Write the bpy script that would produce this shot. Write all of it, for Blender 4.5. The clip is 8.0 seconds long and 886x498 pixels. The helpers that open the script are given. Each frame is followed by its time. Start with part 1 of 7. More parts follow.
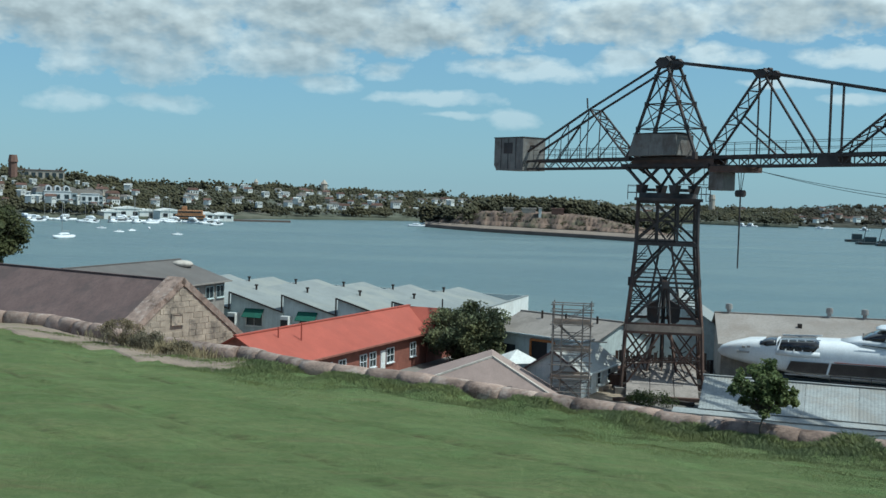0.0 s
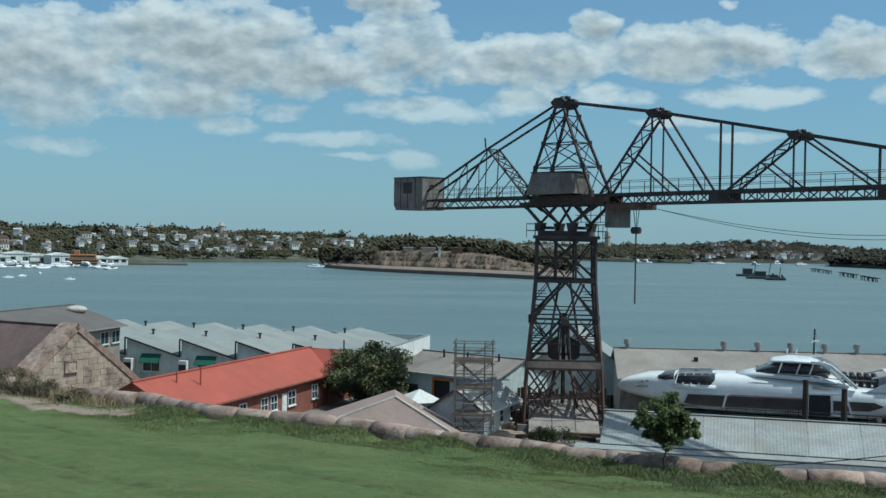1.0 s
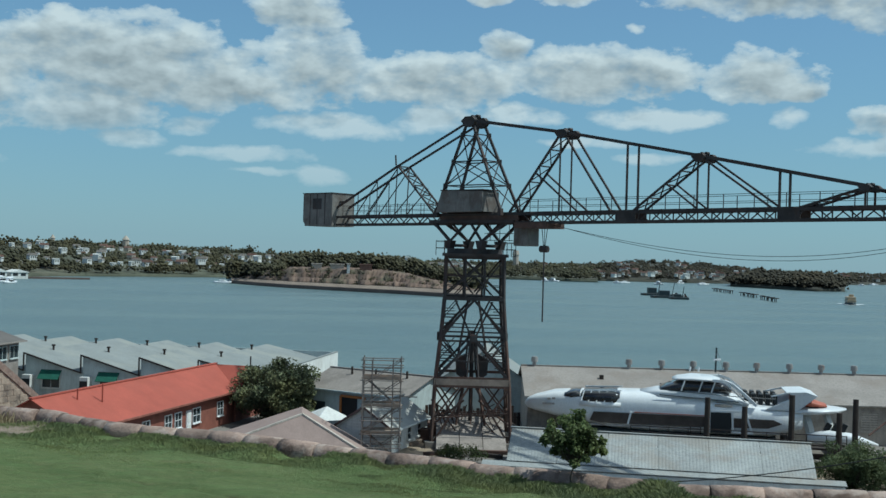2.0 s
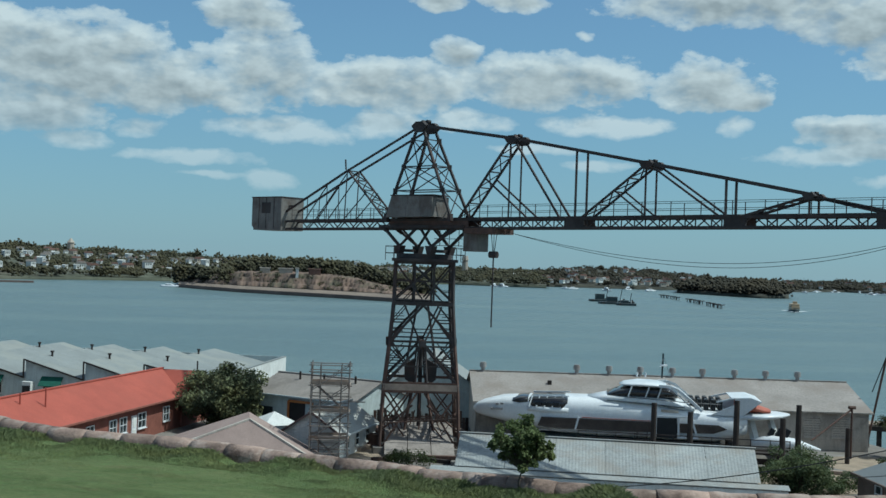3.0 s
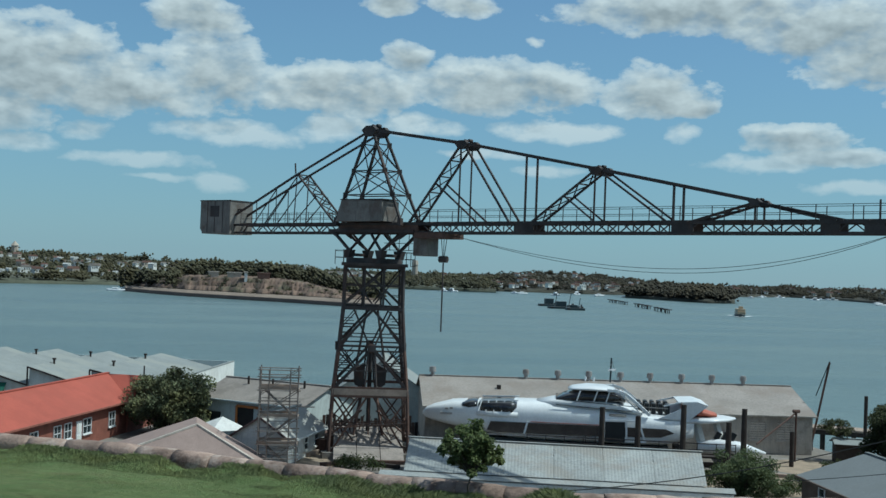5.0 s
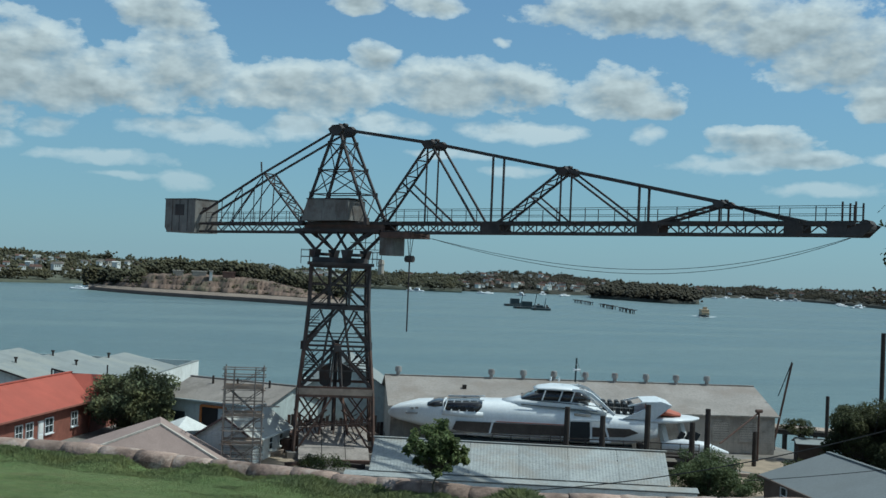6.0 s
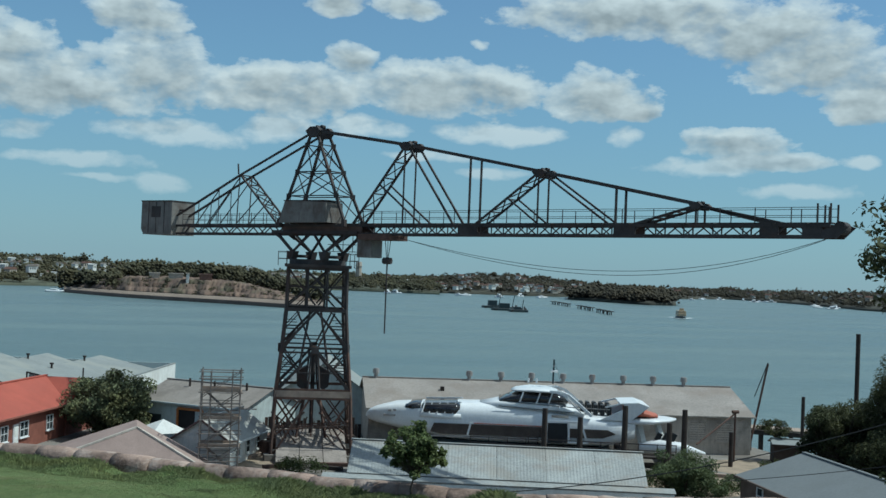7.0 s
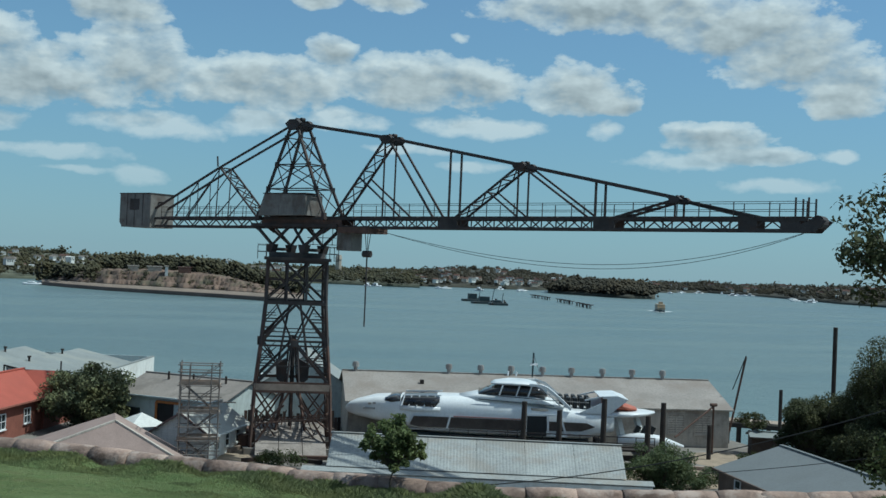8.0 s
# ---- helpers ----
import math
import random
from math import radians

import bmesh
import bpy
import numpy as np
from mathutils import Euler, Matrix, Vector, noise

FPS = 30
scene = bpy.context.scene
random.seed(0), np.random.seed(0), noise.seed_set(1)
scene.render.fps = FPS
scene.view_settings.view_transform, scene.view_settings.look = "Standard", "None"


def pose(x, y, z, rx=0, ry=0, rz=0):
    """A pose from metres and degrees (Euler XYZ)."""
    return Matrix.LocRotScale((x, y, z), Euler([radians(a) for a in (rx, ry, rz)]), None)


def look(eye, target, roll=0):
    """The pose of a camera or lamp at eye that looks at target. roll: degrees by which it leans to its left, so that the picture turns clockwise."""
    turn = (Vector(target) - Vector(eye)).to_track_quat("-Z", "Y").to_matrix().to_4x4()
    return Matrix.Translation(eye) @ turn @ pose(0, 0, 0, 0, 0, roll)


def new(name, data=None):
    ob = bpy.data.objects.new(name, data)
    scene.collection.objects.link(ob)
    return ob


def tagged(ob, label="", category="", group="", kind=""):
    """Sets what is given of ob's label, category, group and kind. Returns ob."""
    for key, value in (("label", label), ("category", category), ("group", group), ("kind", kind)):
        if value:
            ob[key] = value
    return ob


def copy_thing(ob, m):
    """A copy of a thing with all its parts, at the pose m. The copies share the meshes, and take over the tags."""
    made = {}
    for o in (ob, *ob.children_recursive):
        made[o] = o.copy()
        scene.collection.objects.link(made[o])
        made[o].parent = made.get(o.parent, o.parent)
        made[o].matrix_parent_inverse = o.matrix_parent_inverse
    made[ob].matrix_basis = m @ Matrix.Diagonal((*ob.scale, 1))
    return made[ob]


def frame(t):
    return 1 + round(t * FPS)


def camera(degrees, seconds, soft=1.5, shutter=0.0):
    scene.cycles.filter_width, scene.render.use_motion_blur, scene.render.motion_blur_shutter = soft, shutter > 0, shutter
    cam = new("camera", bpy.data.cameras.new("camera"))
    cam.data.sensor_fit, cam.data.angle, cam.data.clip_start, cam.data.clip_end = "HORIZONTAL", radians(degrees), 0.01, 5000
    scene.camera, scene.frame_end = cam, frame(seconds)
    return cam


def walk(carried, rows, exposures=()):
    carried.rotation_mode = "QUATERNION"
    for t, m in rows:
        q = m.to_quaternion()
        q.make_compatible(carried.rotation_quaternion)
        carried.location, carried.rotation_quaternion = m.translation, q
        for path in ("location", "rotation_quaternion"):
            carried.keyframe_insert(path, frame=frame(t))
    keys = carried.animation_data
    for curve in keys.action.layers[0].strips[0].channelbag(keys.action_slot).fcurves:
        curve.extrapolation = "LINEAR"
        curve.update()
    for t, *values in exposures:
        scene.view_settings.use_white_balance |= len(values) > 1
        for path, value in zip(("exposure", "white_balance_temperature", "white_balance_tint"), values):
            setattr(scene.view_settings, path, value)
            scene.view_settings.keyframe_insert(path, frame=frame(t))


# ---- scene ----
cam = camera(41.74, 8.0, soft=1.5)
ROWS = [
    # seconds, eye x, eye z, yaw, pitch, roll
    (0.0, 0.107, 17.513, -0.021, -2.630, 1.737),
    (0.1, 0.096, 17.511, -0.147, -2.462, 1.602),
    (0.2, 0.084, 17.510, -0.603, -2.141, 1.467),
    (0.3, 0.072, 17.508, -0.923, -1.825, 1.332),
    (0.4, 0.060, 17.507, -1.269, -1.398, 1.196),
    (0.5, 0.048, 17.505, -1.682, -1.225, 1.061),
    (0.6, 0.043, 17.504, -2.235, -1.044, 1.053),
    (0.7, 0.038, 17.503, -2.791, -0.909, 1.045),
    (0.8, 0.033, 17.503, -3.765, -0.765, 1.037),
    (0.9, 0.028, 17.502, -4.295, -0.713, 1.029),
    (1.0, 0.023, 17.501, -4.912, -0.543, 1.021),
    (1.1, 0.017, 17.500, -5.186, -0.346, 1.054),
    (1.2, 0.012, 17.500, -5.714, -0.083, 1.087),
    (1.3, 0.006, 17.500, -5.995, 0.050, 1.121),
    (1.4, 0.000, 17.499, -6.552, 0.191, 1.154),
    (1.5, -0.005, 17.499, -6.967, 0.275, 1.187),
    (1.6, -0.007, 17.499, -7.501, 0.294, 1.277),
    (1.7, -0.008, 17.498, -7.782, 0.310, 1.367),
    (1.8, -0.010, 17.498, -8.366, 0.350, 1.456),
    (1.9, -0.012, 17.497, -8.674, 0.370, 1.546),
    (2.0, -0.013, 17.497, -9.375, 0.400, 1.636),
    (2.2, -0.014, 17.496, -10.368, 0.448, 1.693),
    (3.3, -0.023, 17.491, -12.121, 0.906, 2.063),
    (3.5, -0.023, 17.491, -12.340, 1.031, 2.063),
    (4.0, -0.024, 17.493, -13.112, 1.122, 2.229),
    (4.5, -0.025, 17.496, -13.640, 1.107, 2.110),
    (5.8, -0.022, 17.502, -15.666, 1.030, 2.391),
    (6.0, -0.022, 17.502, -15.981, 1.094, 2.391),
    (6.5, -0.019, 17.500, -16.584, 1.211, 2.493),
    (7.0, -0.017, 17.500, -17.074, 1.232, 2.302),
    (7.5, -0.018, 17.502, -17.432, 1.110, 2.255),
    (8.0, -0.011, 17.500, -18.074, 0.940, 2.391),
]
walk(cam, [(t, pose(x, 0, z, 0, 0, yaw) @ pose(0, 0, 0, 90 + pitch) @ pose(0, 0, 0, 0, 0, roll)) for t, x, z, yaw, pitch, roll in ROWS],
     exposures=[(0.0, -0.12, 5600, -4.0), (0.7, -0.23, 5600, -4.0), (2.0, -0.32, 5600, -4.0), (8.0, -0.33, 5600, -4.0)])


# ---- daylight ----
SUN_EL, SUN_AZ = 58.0, 103.0      # degrees above the horizon; degrees to the right of straight ahead

sun = new("sun", bpy.data.lights.new("sun", "SUN"))
sun.data.energy, sun.data.angle, sun.data.color = 4.6, radians(0.9), (1.0, 0.95, 0.87)
_a, _e = radians(SUN_AZ), radians(SUN_EL)
sun.matrix_world = look((0, 0, 200), (-200 * math.sin(_a) * math.cos(_e), -200 * math.cos(_a) * math.cos(_e), 200 - 200 * math.sin(_e)))


class Nodes:
    """Small helper to wire shader nodes."""

    def __init__(self, tree):
        self.tree = tree
        tree.nodes.clear()

    def add(self, kind, ins=None, operation=None, data_type=None):
        n = self.tree.nodes.new(kind)
        if operation:
            n.operation = operation
        if data_type:
            n.data_type = data_type
        for k, v in (ins or {}).items():
            if isinstance(v, bpy.types.NodeSocket):
                self.tree.links.new(v, n.inputs[k])
            else:
                n.inputs[k].default_value = v
        return n

    def math(self, op, a, b=0.0, c=None):
        ins = {0: a, 1: b}
        if c is not None:
            ins[2] = c
        return self.add("ShaderNodeMath", ins, operation=op).outputs[0]

    def mix(self, f, a, b):
        n = self.add("ShaderNodeMix", data_type="RGBA")
        for i, v in ((0, f), (6, a), (7, b)):
            if isinstance(v, bpy.types.NodeSocket):
                self.tree.links.new(v, n.inputs[i])
            else:
                n.inputs[i].default_value = v if not isinstance(v, tuple) or len(v) == 4 else (*v, 1)
        return n.outputs[2]

    def ramp(self, f, stops):
        n = self.add("ShaderNodeValToRGB", {0: f})
        r = n.color_ramp
        while len(r.elements) < len(stops):
            r.elements.new(0.5)
        for e, (p, v) in zip(r.elements, stops):
            e.position = p
            e.color = (v, v, v, 1) if not isinstance(v, tuple) else (*v, 1)
        return n.outputs[0]


world = bpy.data.worlds.new("sky")
scene.world = world
world.use_nodes = True
wn = Nodes(world.node_tree)
sky = wn.add("ShaderNodeTexSky")
sky.sky_type, sky.sun_disc = "NISHITA", False
sky.sun_elevation, sky.sun_rotation = radians(SUN_EL), radians(SUN_AZ)
sky.air_density, sky.dust_density, sky.ozone_density = 1.0, 0.15, 2.5
CLOUD_LIT, CLOUD_SHADE, HAZE = (7.15, 7.4, 7.3), (3.55, 3.85, 3.95), (1.6, 3.4, 4.65)
ray = wn.add("ShaderNodeTexCoord").outputs["Generated"]
sep = wn.add("ShaderNodeSeparateXYZ", {0: ray})
el = wn.math("MAXIMUM", sep.outputs[2], 0.012)
# drifting cumulus: main masses, then thin shreds, by bearing and height in degrees, half width, half height; broken up by noise
CLOUDS = [
    (-5.6, 8.9, 5.6, 2.4), (3.0, 9.1, 2.6, 2.0), (8.8, 8.6, 4.7, 1.35), (12.2, 10.3, 1.5, 0.8), (16.9, 9.1, 5.6, 1.4), (24.4, 9.0, 2.9, 1.3), (26.3, 8.2, 1.1, 0.6),
    (1.9, 11.8, 2.4, 1.2), (25.8, 12.9, 7.0, 1.2), (32.0, 12.0, 5.3, 1.6), (34.5, 10.6, 3.6, 1.7), (36.8, 9.0, 2.0, 1.35), (-14.8, 7.4, 5.3, 2.6), (-7.7, 6.6, 3.6, 1.35),
    (-7.4, 9.4, 8.4, 1.7), (-2.0, 7.9, 5.0, 1.25), (-18.6, 8.4, 7.2, 2.2), (31.2, 6.8, 2.9, 0.75), (32.8, 6.0, 3.3, 0.5), (11.4, 12.9, 1.7, 0.6), (14.8, 13.0, 1.8, 0.7),
]
SHREDS = [
    (3.4, 6.3, 3.8, 0.65), (8.7, 6.7, 2.0, 0.75), (19.7, 7.0, 3.9, 0.6), (13.3, 7.1, 2.2, 0.6), (-6.0, 5.3, 2.1, 0.5), (-3.0, 6.0, 1.3, 0.5), (-0.3, 4.8, 3.4, 0.35),
    (3.2, 3.9, 1.6, 0.55), (18.5, 11.3, 0.5, 0.25), (29.4, 5.6, 3.1, 0.5), (34.4, 4.5, 3.3, 0.4), (36.8, 6.0, 0.9, 0.4), (25.9, 7.0, 1.1, 0.45),
    (-18.0, 3.9, 2.2, 0.6), (-13.5, 4.1, 2.5, 0.5), (0.5, 4.0, 2.0, 0.25), (19.3, 5.0, 2.0, 0.3), (16.2, 5.7, 2.5, 0.3),
]
low_el = wn.math("MULTIPLY", wn.math("ARCSINE", sep.outputs[2]), 57.296)
bearing = wn.math("MULTIPLY", wn.math("ARCTAN2", sep.outputs[0], sep.outputs[1]), 57.296)
flatmap = wn.add("ShaderNodeCombineXYZ", {0: bearing, 1: wn.math("MULTIPLY", low_el, 1.7), 2: 0.0}).outputs[0]
warp = wn.add("ShaderNodeTexNoise", {"Vector": flatmap, "Scale": 0.4, "Detail": 3.0, "Roughness": 0.55})
wsep = wn.add("ShaderNodeSeparateXYZ", {0: warp.outputs["Color"]})
wb = wn.math("MULTIPLY_ADD", wsep.outputs[0], 1.6, wn.math("ADD", bearing, -0.8))
we = wn.math("MULTIPLY_ADD", wsep.outputs[1], 0.9, wn.math("ADD", low_el, -0.45))


def heap(clouds):
    """The strongest of many soft ellipses: 1 in the middle, 0 at the rim; and the same weighted to the undersides."""
    field, belly = None, None
    for a, e, w, h in clouds:
        dx = wn.math("MULTIPLY", wn.math("SUBTRACT", wb, a), 1 / w)
        dy = wn.math("MULTIPLY", wn.math("SUBTRACT", we, e), 1 / h)
        f = wn.math("SUBTRACT", 1.0, wn.math("MULTIPLY_ADD", dx, dx, wn.math("MULTIPLY", dy, dy)))
        under = wn.math("MULTIPLY_ADD", dy, -0.75, f)
        field = f if field is None else wn.math("MAXIMUM", field, f)
        belly = under if belly is None else wn.math("MAXIMUM", belly, under)
    return wn.math("MAXIMUM", field, -1.6), wn.math("MAXIMUM", belly, -1.0)


def puffs(vector, detail):
    return wn.add("ShaderNodeTexNoise", {"Vector": vector, "Scale": 0.46, "Detail": detail, "Roughness": 0.58}).outputs["Fac"]


mass, belly = heap(CLOUDS)
thin, _ = heap(SHREDS)
billow = puffs(flatmap, 7.0)
towards = wn.add("ShaderNodeVectorMath", {0: flatmap, 1: (0.35, 0.75, 0.0)})
towards.operation = "ADD"
relief = wn.math("SUBTRACT", puffs(towards.outputs[0], 3.5), puffs(flatmap, 3.5))
ragged = wn.math("MULTIPLY", wn.math("SUBTRACT", billow, 0.48), 3.3)
field = wn.math("ADD", mass, ragged)
shred = wn.math("MULTIPLY", wn.ramp(wn.math("ADD", thin, ragged), [(0.0, 0.0), (0.9, 1.0)]), 0.85)
# the rest of the sky, higher up and behind, carries the same broken cloud
flat = wn.math("ADD", el, 0.10)
sheet = wn.add("ShaderNodeCombineXYZ", {0: wn.math("DIVIDE", sep.outputs[0], flat), 1: wn.math("DIVIDE", sep.outputs[1], flat), 2: 0.35})
big = wn.add("ShaderNodeTexNoise", {"Vector": sheet.outputs[0], "Scale": 0.95, "Detail": 7.0, "Roughness": 0.56}).outputs["Fac"]
high_part = wn.math("MULTIPLY", wn.ramp(big, [(0.46, 0.0), (0.62, 1.0)]), wn.ramp(el, [(0.27, 0.0), (0.36, 1.0)]))
cover = wn.math("MAXIMUM", wn.math("MAXIMUM", wn.ramp(field, [(0.0, 0.0), (0.30, 0.62), (0.9, 1.0)]), shred), high_part)
soft_low = wn.math("MULTIPLY_ADD", wn.math("MINIMUM", wn.math("MAXIMUM", wn.math("MULTIPLY", wn.math("SUBTRACT", low_el, 3.0), 0.22), 0.0), 1.0), 0.54, 0.44)
cover = wn.math("MULTIPLY", cover, soft_low)
grey = wn.math("MULTIPLY_ADD", relief, 1.35, wn.math("MULTIPLY_ADD", belly, 0.44, 0.06))
white = wn.mix(wn.ramp(grey, [(0.0, 0.0), (0.75, 1.0)]), CLOUD_LIT, CLOUD_SHADE)
clear = wn.mix(wn.ramp(el, [(0.0, 1.0), (0.30, 0.0)]), sky.outputs[0], wn.mix(0.72, sky.outputs[0], HAZE))
col = wn.mix(cover, clear, white)
bg = wn.add("ShaderNodeBackground", {"Color": col, "Strength": 0.112})
wn.add("ShaderNodeOutputWorld", {0: bg.outputs[0]})
scene.view_settings.exposure = 0.0


# ---- materials ----
MATS = {}


def material(name, color, rough=0.8, metal=0.0, dark=0.75, light=1.15, scale=1.5, fine=25.0, bump=0.15, stain=None, stain_amount=0.0, streak=0.0, rand=0.0, spec=0.4, patch=None, patch_amount=0.0):
    """A worn surface: broad blotches, fine grain, optional stains and rain streaks, fine relief. Sizes in 1/m of the world."""
    m = bpy.data.materials.new(name)
    m.use_nodes = True
    n = Nodes(m.node_tree)
    at = n.add("ShaderNodeNewGeometry").outputs["Position"]
    broad = n.add("ShaderNodeTexNoise", {"Vector": at, "Scale": scale, "Detail": 5.0, "Roughness": 0.6}).outputs["Fac"]
    grain = n.add("ShaderNodeTexNoise", {"Vector": at, "Scale": fine, "Detail": 3.0, "Roughness": 0.6}).outputs["Fac"]
    c = n.mix(n.ramp(broad, [(0.3, 0.0), (0.7, 1.0)]), tuple(v * dark for v in color), tuple(min(v * light, 0.9) for v in color))
    c = n.mix(n.math("MULTIPLY", n.ramp(grain, [(0.35, 1.0), (0.6, 0.0)]), 0.35), c, tuple(v * dark * 0.8 for v in color))
    if streak > 0:
        stretch = n.add("ShaderNodeMapping", {"Vector": at, "Scale": (3.0, 3.0, 0.35)}).outputs[0]
        s = n.add("ShaderNodeTexNoise", {"Vector": stretch, "Scale": 1.6, "Detail": 5.0, "Roughness": 0.7}).outputs["Fac"]
        c = n.mix(n.math("MULTIPLY", n.ramp(s, [(0.48, 0.0), (0.68, 1.0)]), streak), c, tuple(v * 0.45 for v in color))
    if stain:
        s = n.add("ShaderNodeTexNoise", {"Vector": at, "Scale": scale * 0.55, "Detail": 7.0, "Roughness": 0.7}).outputs["Fac"]
        c = n.mix(n.math("MULTIPLY", n.ramp(s, [(0.5, 0.0), (0.62, 1.0)]), stain_amount), c, stain)
    if patch:
        moved = n.add("ShaderNodeMapping", {"Vector": at, "Location": (7.3, 2.1, 4.4)}).outputs[0]
        s = n.add("ShaderNodeTexNoise", {"Vector": moved, "Scale": scale * 1.4, "Detail": 6.0, "Roughness": 0.65}).outputs["Fac"]
        c = n.mix(n.math("MULTIPLY", n.ramp(s, [(0.52, 0.0), (0.63, 1.0)]), patch_amount), c, patch)
    if rand > 0:
        r = n.add("ShaderNodeObjectInfo").outputs["Random"]
        v = n.math("MULTIPLY_ADD", r, 2 * rand, 1 - rand)
        c = n.add("ShaderNodeHueSaturation", {"Value": v, "Color": c}).outputs[0]
    b = n.add("ShaderNodeBump", {"Strength": bump, "Distance": 0.05, "Height": grain}).outputs[0]
    p = n.add("ShaderNodeBsdfPrincipled", {"Base Color": c, "Roughness": rough, "Metallic": metal, "Normal": b, "Specular IOR Level": spec})
    n.add("ShaderNodeOutputMaterial", {0: p.outputs[0]})
    MATS[name] = m
    return m


def leafy(name, color, rand=0.25, through_light=0.25, broad_scale=0.6, lift=0.0):
    """Leaves: each varies in tone, and lets some light through."""
    m = bpy.data.materials.new(name)
    m.use_nodes = True
    n = Nodes(m.node_tree)
    geo = n.add("ShaderNodeNewGeometry")
    r = geo.outputs["Random Per Island"]
    broad = n.add("ShaderNodeTexNoise", {"Vector": geo.outputs["Position"], "Scale": broad_scale, "Detail": 3.0}).outputs["Fac"]
    c = n.mix(r, tuple(v * (1 - rand) for v in color), tuple(v * (1 + rand) for v in color))
    c = n.mix(n.ramp(broad, [(0.4, 0.0), (0.65, 0.55)]), c, (color[0] * 1.5, color[1] * 1.25, color[2] * 0.9))
    p = n.add("ShaderNodeBsdfPrincipled", {"Base Color": c, "Roughness": 0.65, "Specular IOR Level": 0.18})
    t = n.add("ShaderNodeBsdfTranslucent", {"Color": c})
    if lift > 0:
        # thin blades in a sward shade like the sward as a whole: the normal leans upward
        up = n.add("ShaderNodeVectorMath", {0: geo.outputs["Normal"], 1: (0.0, 0.0, lift)})
        up.operation = "ADD"
        n.tree.links.new(up.outputs[0], p.inputs["Normal"])
    mixed = n.add("ShaderNodeMixShader", {0: through_light, 1: p.outputs[0], 2: t.outputs[0]})
    n.add("ShaderNodeOutputMaterial", {0: mixed.outputs[0]})
    MATS[name] = m
    return m


STEEL = material("weathered_steel", (0.058, 0.05, 0.048), 0.75, 0.1, 0.6, 1.4, 0.8, 12, 0.2, (0.075, 0.04, 0.028), 0.55)
RUST = material("rusty_steel", (0.12, 0.07, 0.053), 0.85, 0.0, 0.6, 1.3, 1.2, 14, 0.3, (0.05, 0.04, 0.035), 0.7)
SHEET_GREY = material("grey_sheet_steel", (0.22, 0.205, 0.185), 0.7, 0.1, 0.7, 1.2, 0.8, 14, 0.1, (0.09, 0.06, 0.045), 0.6, 0.6)
DECK_WOOD = material("weathered_planks", (0.36, 0.28, 0.22), 0.9, 0, 0.7, 1.2, 1.5, 30, 0.2)
CONCRETE = material("apron_concrete", (0.24, 0.22, 0.195), 0.92, 0, 0.7, 1.15, 0.25, 5, 0.2, (0.13, 0.11, 0.09), 0.7)
PLINTH = material("stained_concrete", (0.33, 0.285, 0.25), 0.95, 0, 0.7, 1.15, 0.7, 6, 0.3, (0.15, 0.115, 0.09), 0.7, 0.4)
SANDSTONE = material("sandstone", (0.46, 0.37, 0.285), 0.95, 0, 0.65, 1.15, 1.1, 14, 0.4, (0.12, 0.10, 0.085), 0.75, 0.3, 0.14)
COPING = material("coping_sandstone", (0.345, 0.245, 0.195), 0.95, 0, 0.6, 1.2, 1.6, 16, 0.35, (0.10, 0.065, 0.05), 0.9, 0.0, 0.2, patch=(0.48, 0.40, 0.345), patch_amount=0.45)
RUBBLE = material("rubble_stone", (0.20, 0.165, 0.13), 0.95, 0, 0.6, 1.2, 2.2, 18, 0.5, (0.07, 0.07, 0.05), 0.6, 0.0, 0.2)
TERRACOTTA = material("red_roof_tiles", (0.36, 0.083, 0.054), 0.8, 0, 0.85, 1.12, 0.5, 9, 0.2, (0.30, 0.075, 0.05), 0.5, 0.0, 0.07)
BRICK = material("red_brick", (0.27, 0.10, 0.07), 0.9, 0, 0.75, 1.15, 1.2, 25, 0.3, None, 0, 0.2, 0.12)
SLATE = material("dark_brown_roof", (0.165, 0.11, 0.098), 0.85, 0, 0.8, 1.15, 0.6, 10, 0.2, (0.085, 0.065, 0.06), 0.6, 0.4)
FIBRO = material("grey_fibre_cement_roof", (0.29, 0.255, 0.225), 0.9, 0, 0.8, 1.12, 0.45, 10, 0.2, (0.15, 0.13, 0.11), 0.6, 0.35)
COTTAGE_ROOF = material("pale_painted_sheet_roof", (0.44, 0.43, 0.395), 0.8, 0, 0.85, 1.1, 0.5, 10, 0.1, (0.30, 0.27, 0.23), 0.5, 0.3)
SHED_ROOF = material("weathered_shed_roof", (0.32, 0.285, 0.255), 0.9, 0, 0.8, 1.12, 0.35, 9, 0.2, (0.22, 0.18, 0.15), 0.6, 0.5)
FIBRO_LIGHT = material("light_grey_roof", (0.25, 0.265, 0.255), 0.85, 0, 0.85, 1.1, 0.4, 10, 0.1, (0.30, 0.30, 0.26), 0.5, 0.3)
GALV = material("white_corrugated_steel", (0.36, 0.37, 0.355), 0.6, 0.15, 0.8, 1.12, 0.5, 10, 0.1, (0.27, 0.24, 0.20), 0.6, 0.6, 0.1)
PALE_SHEET = material("pale_blue_grey_sheet_roof", (0.175, 0.188, 0.19), 0.75, 0, 0.9, 1.08, 0.3, 8, 0.08, (0.14, 0.145, 0.14), 0.4, 0.2, spec=0.3)
GREY_SLATE = material("dark_grey_sheet_roof", (0.135, 0.122, 0.112), 0.85, 0, 0.8, 1.15, 0.4, 9, 0.15, (0.11, 0.095, 0.085), 0.6, 0.3)
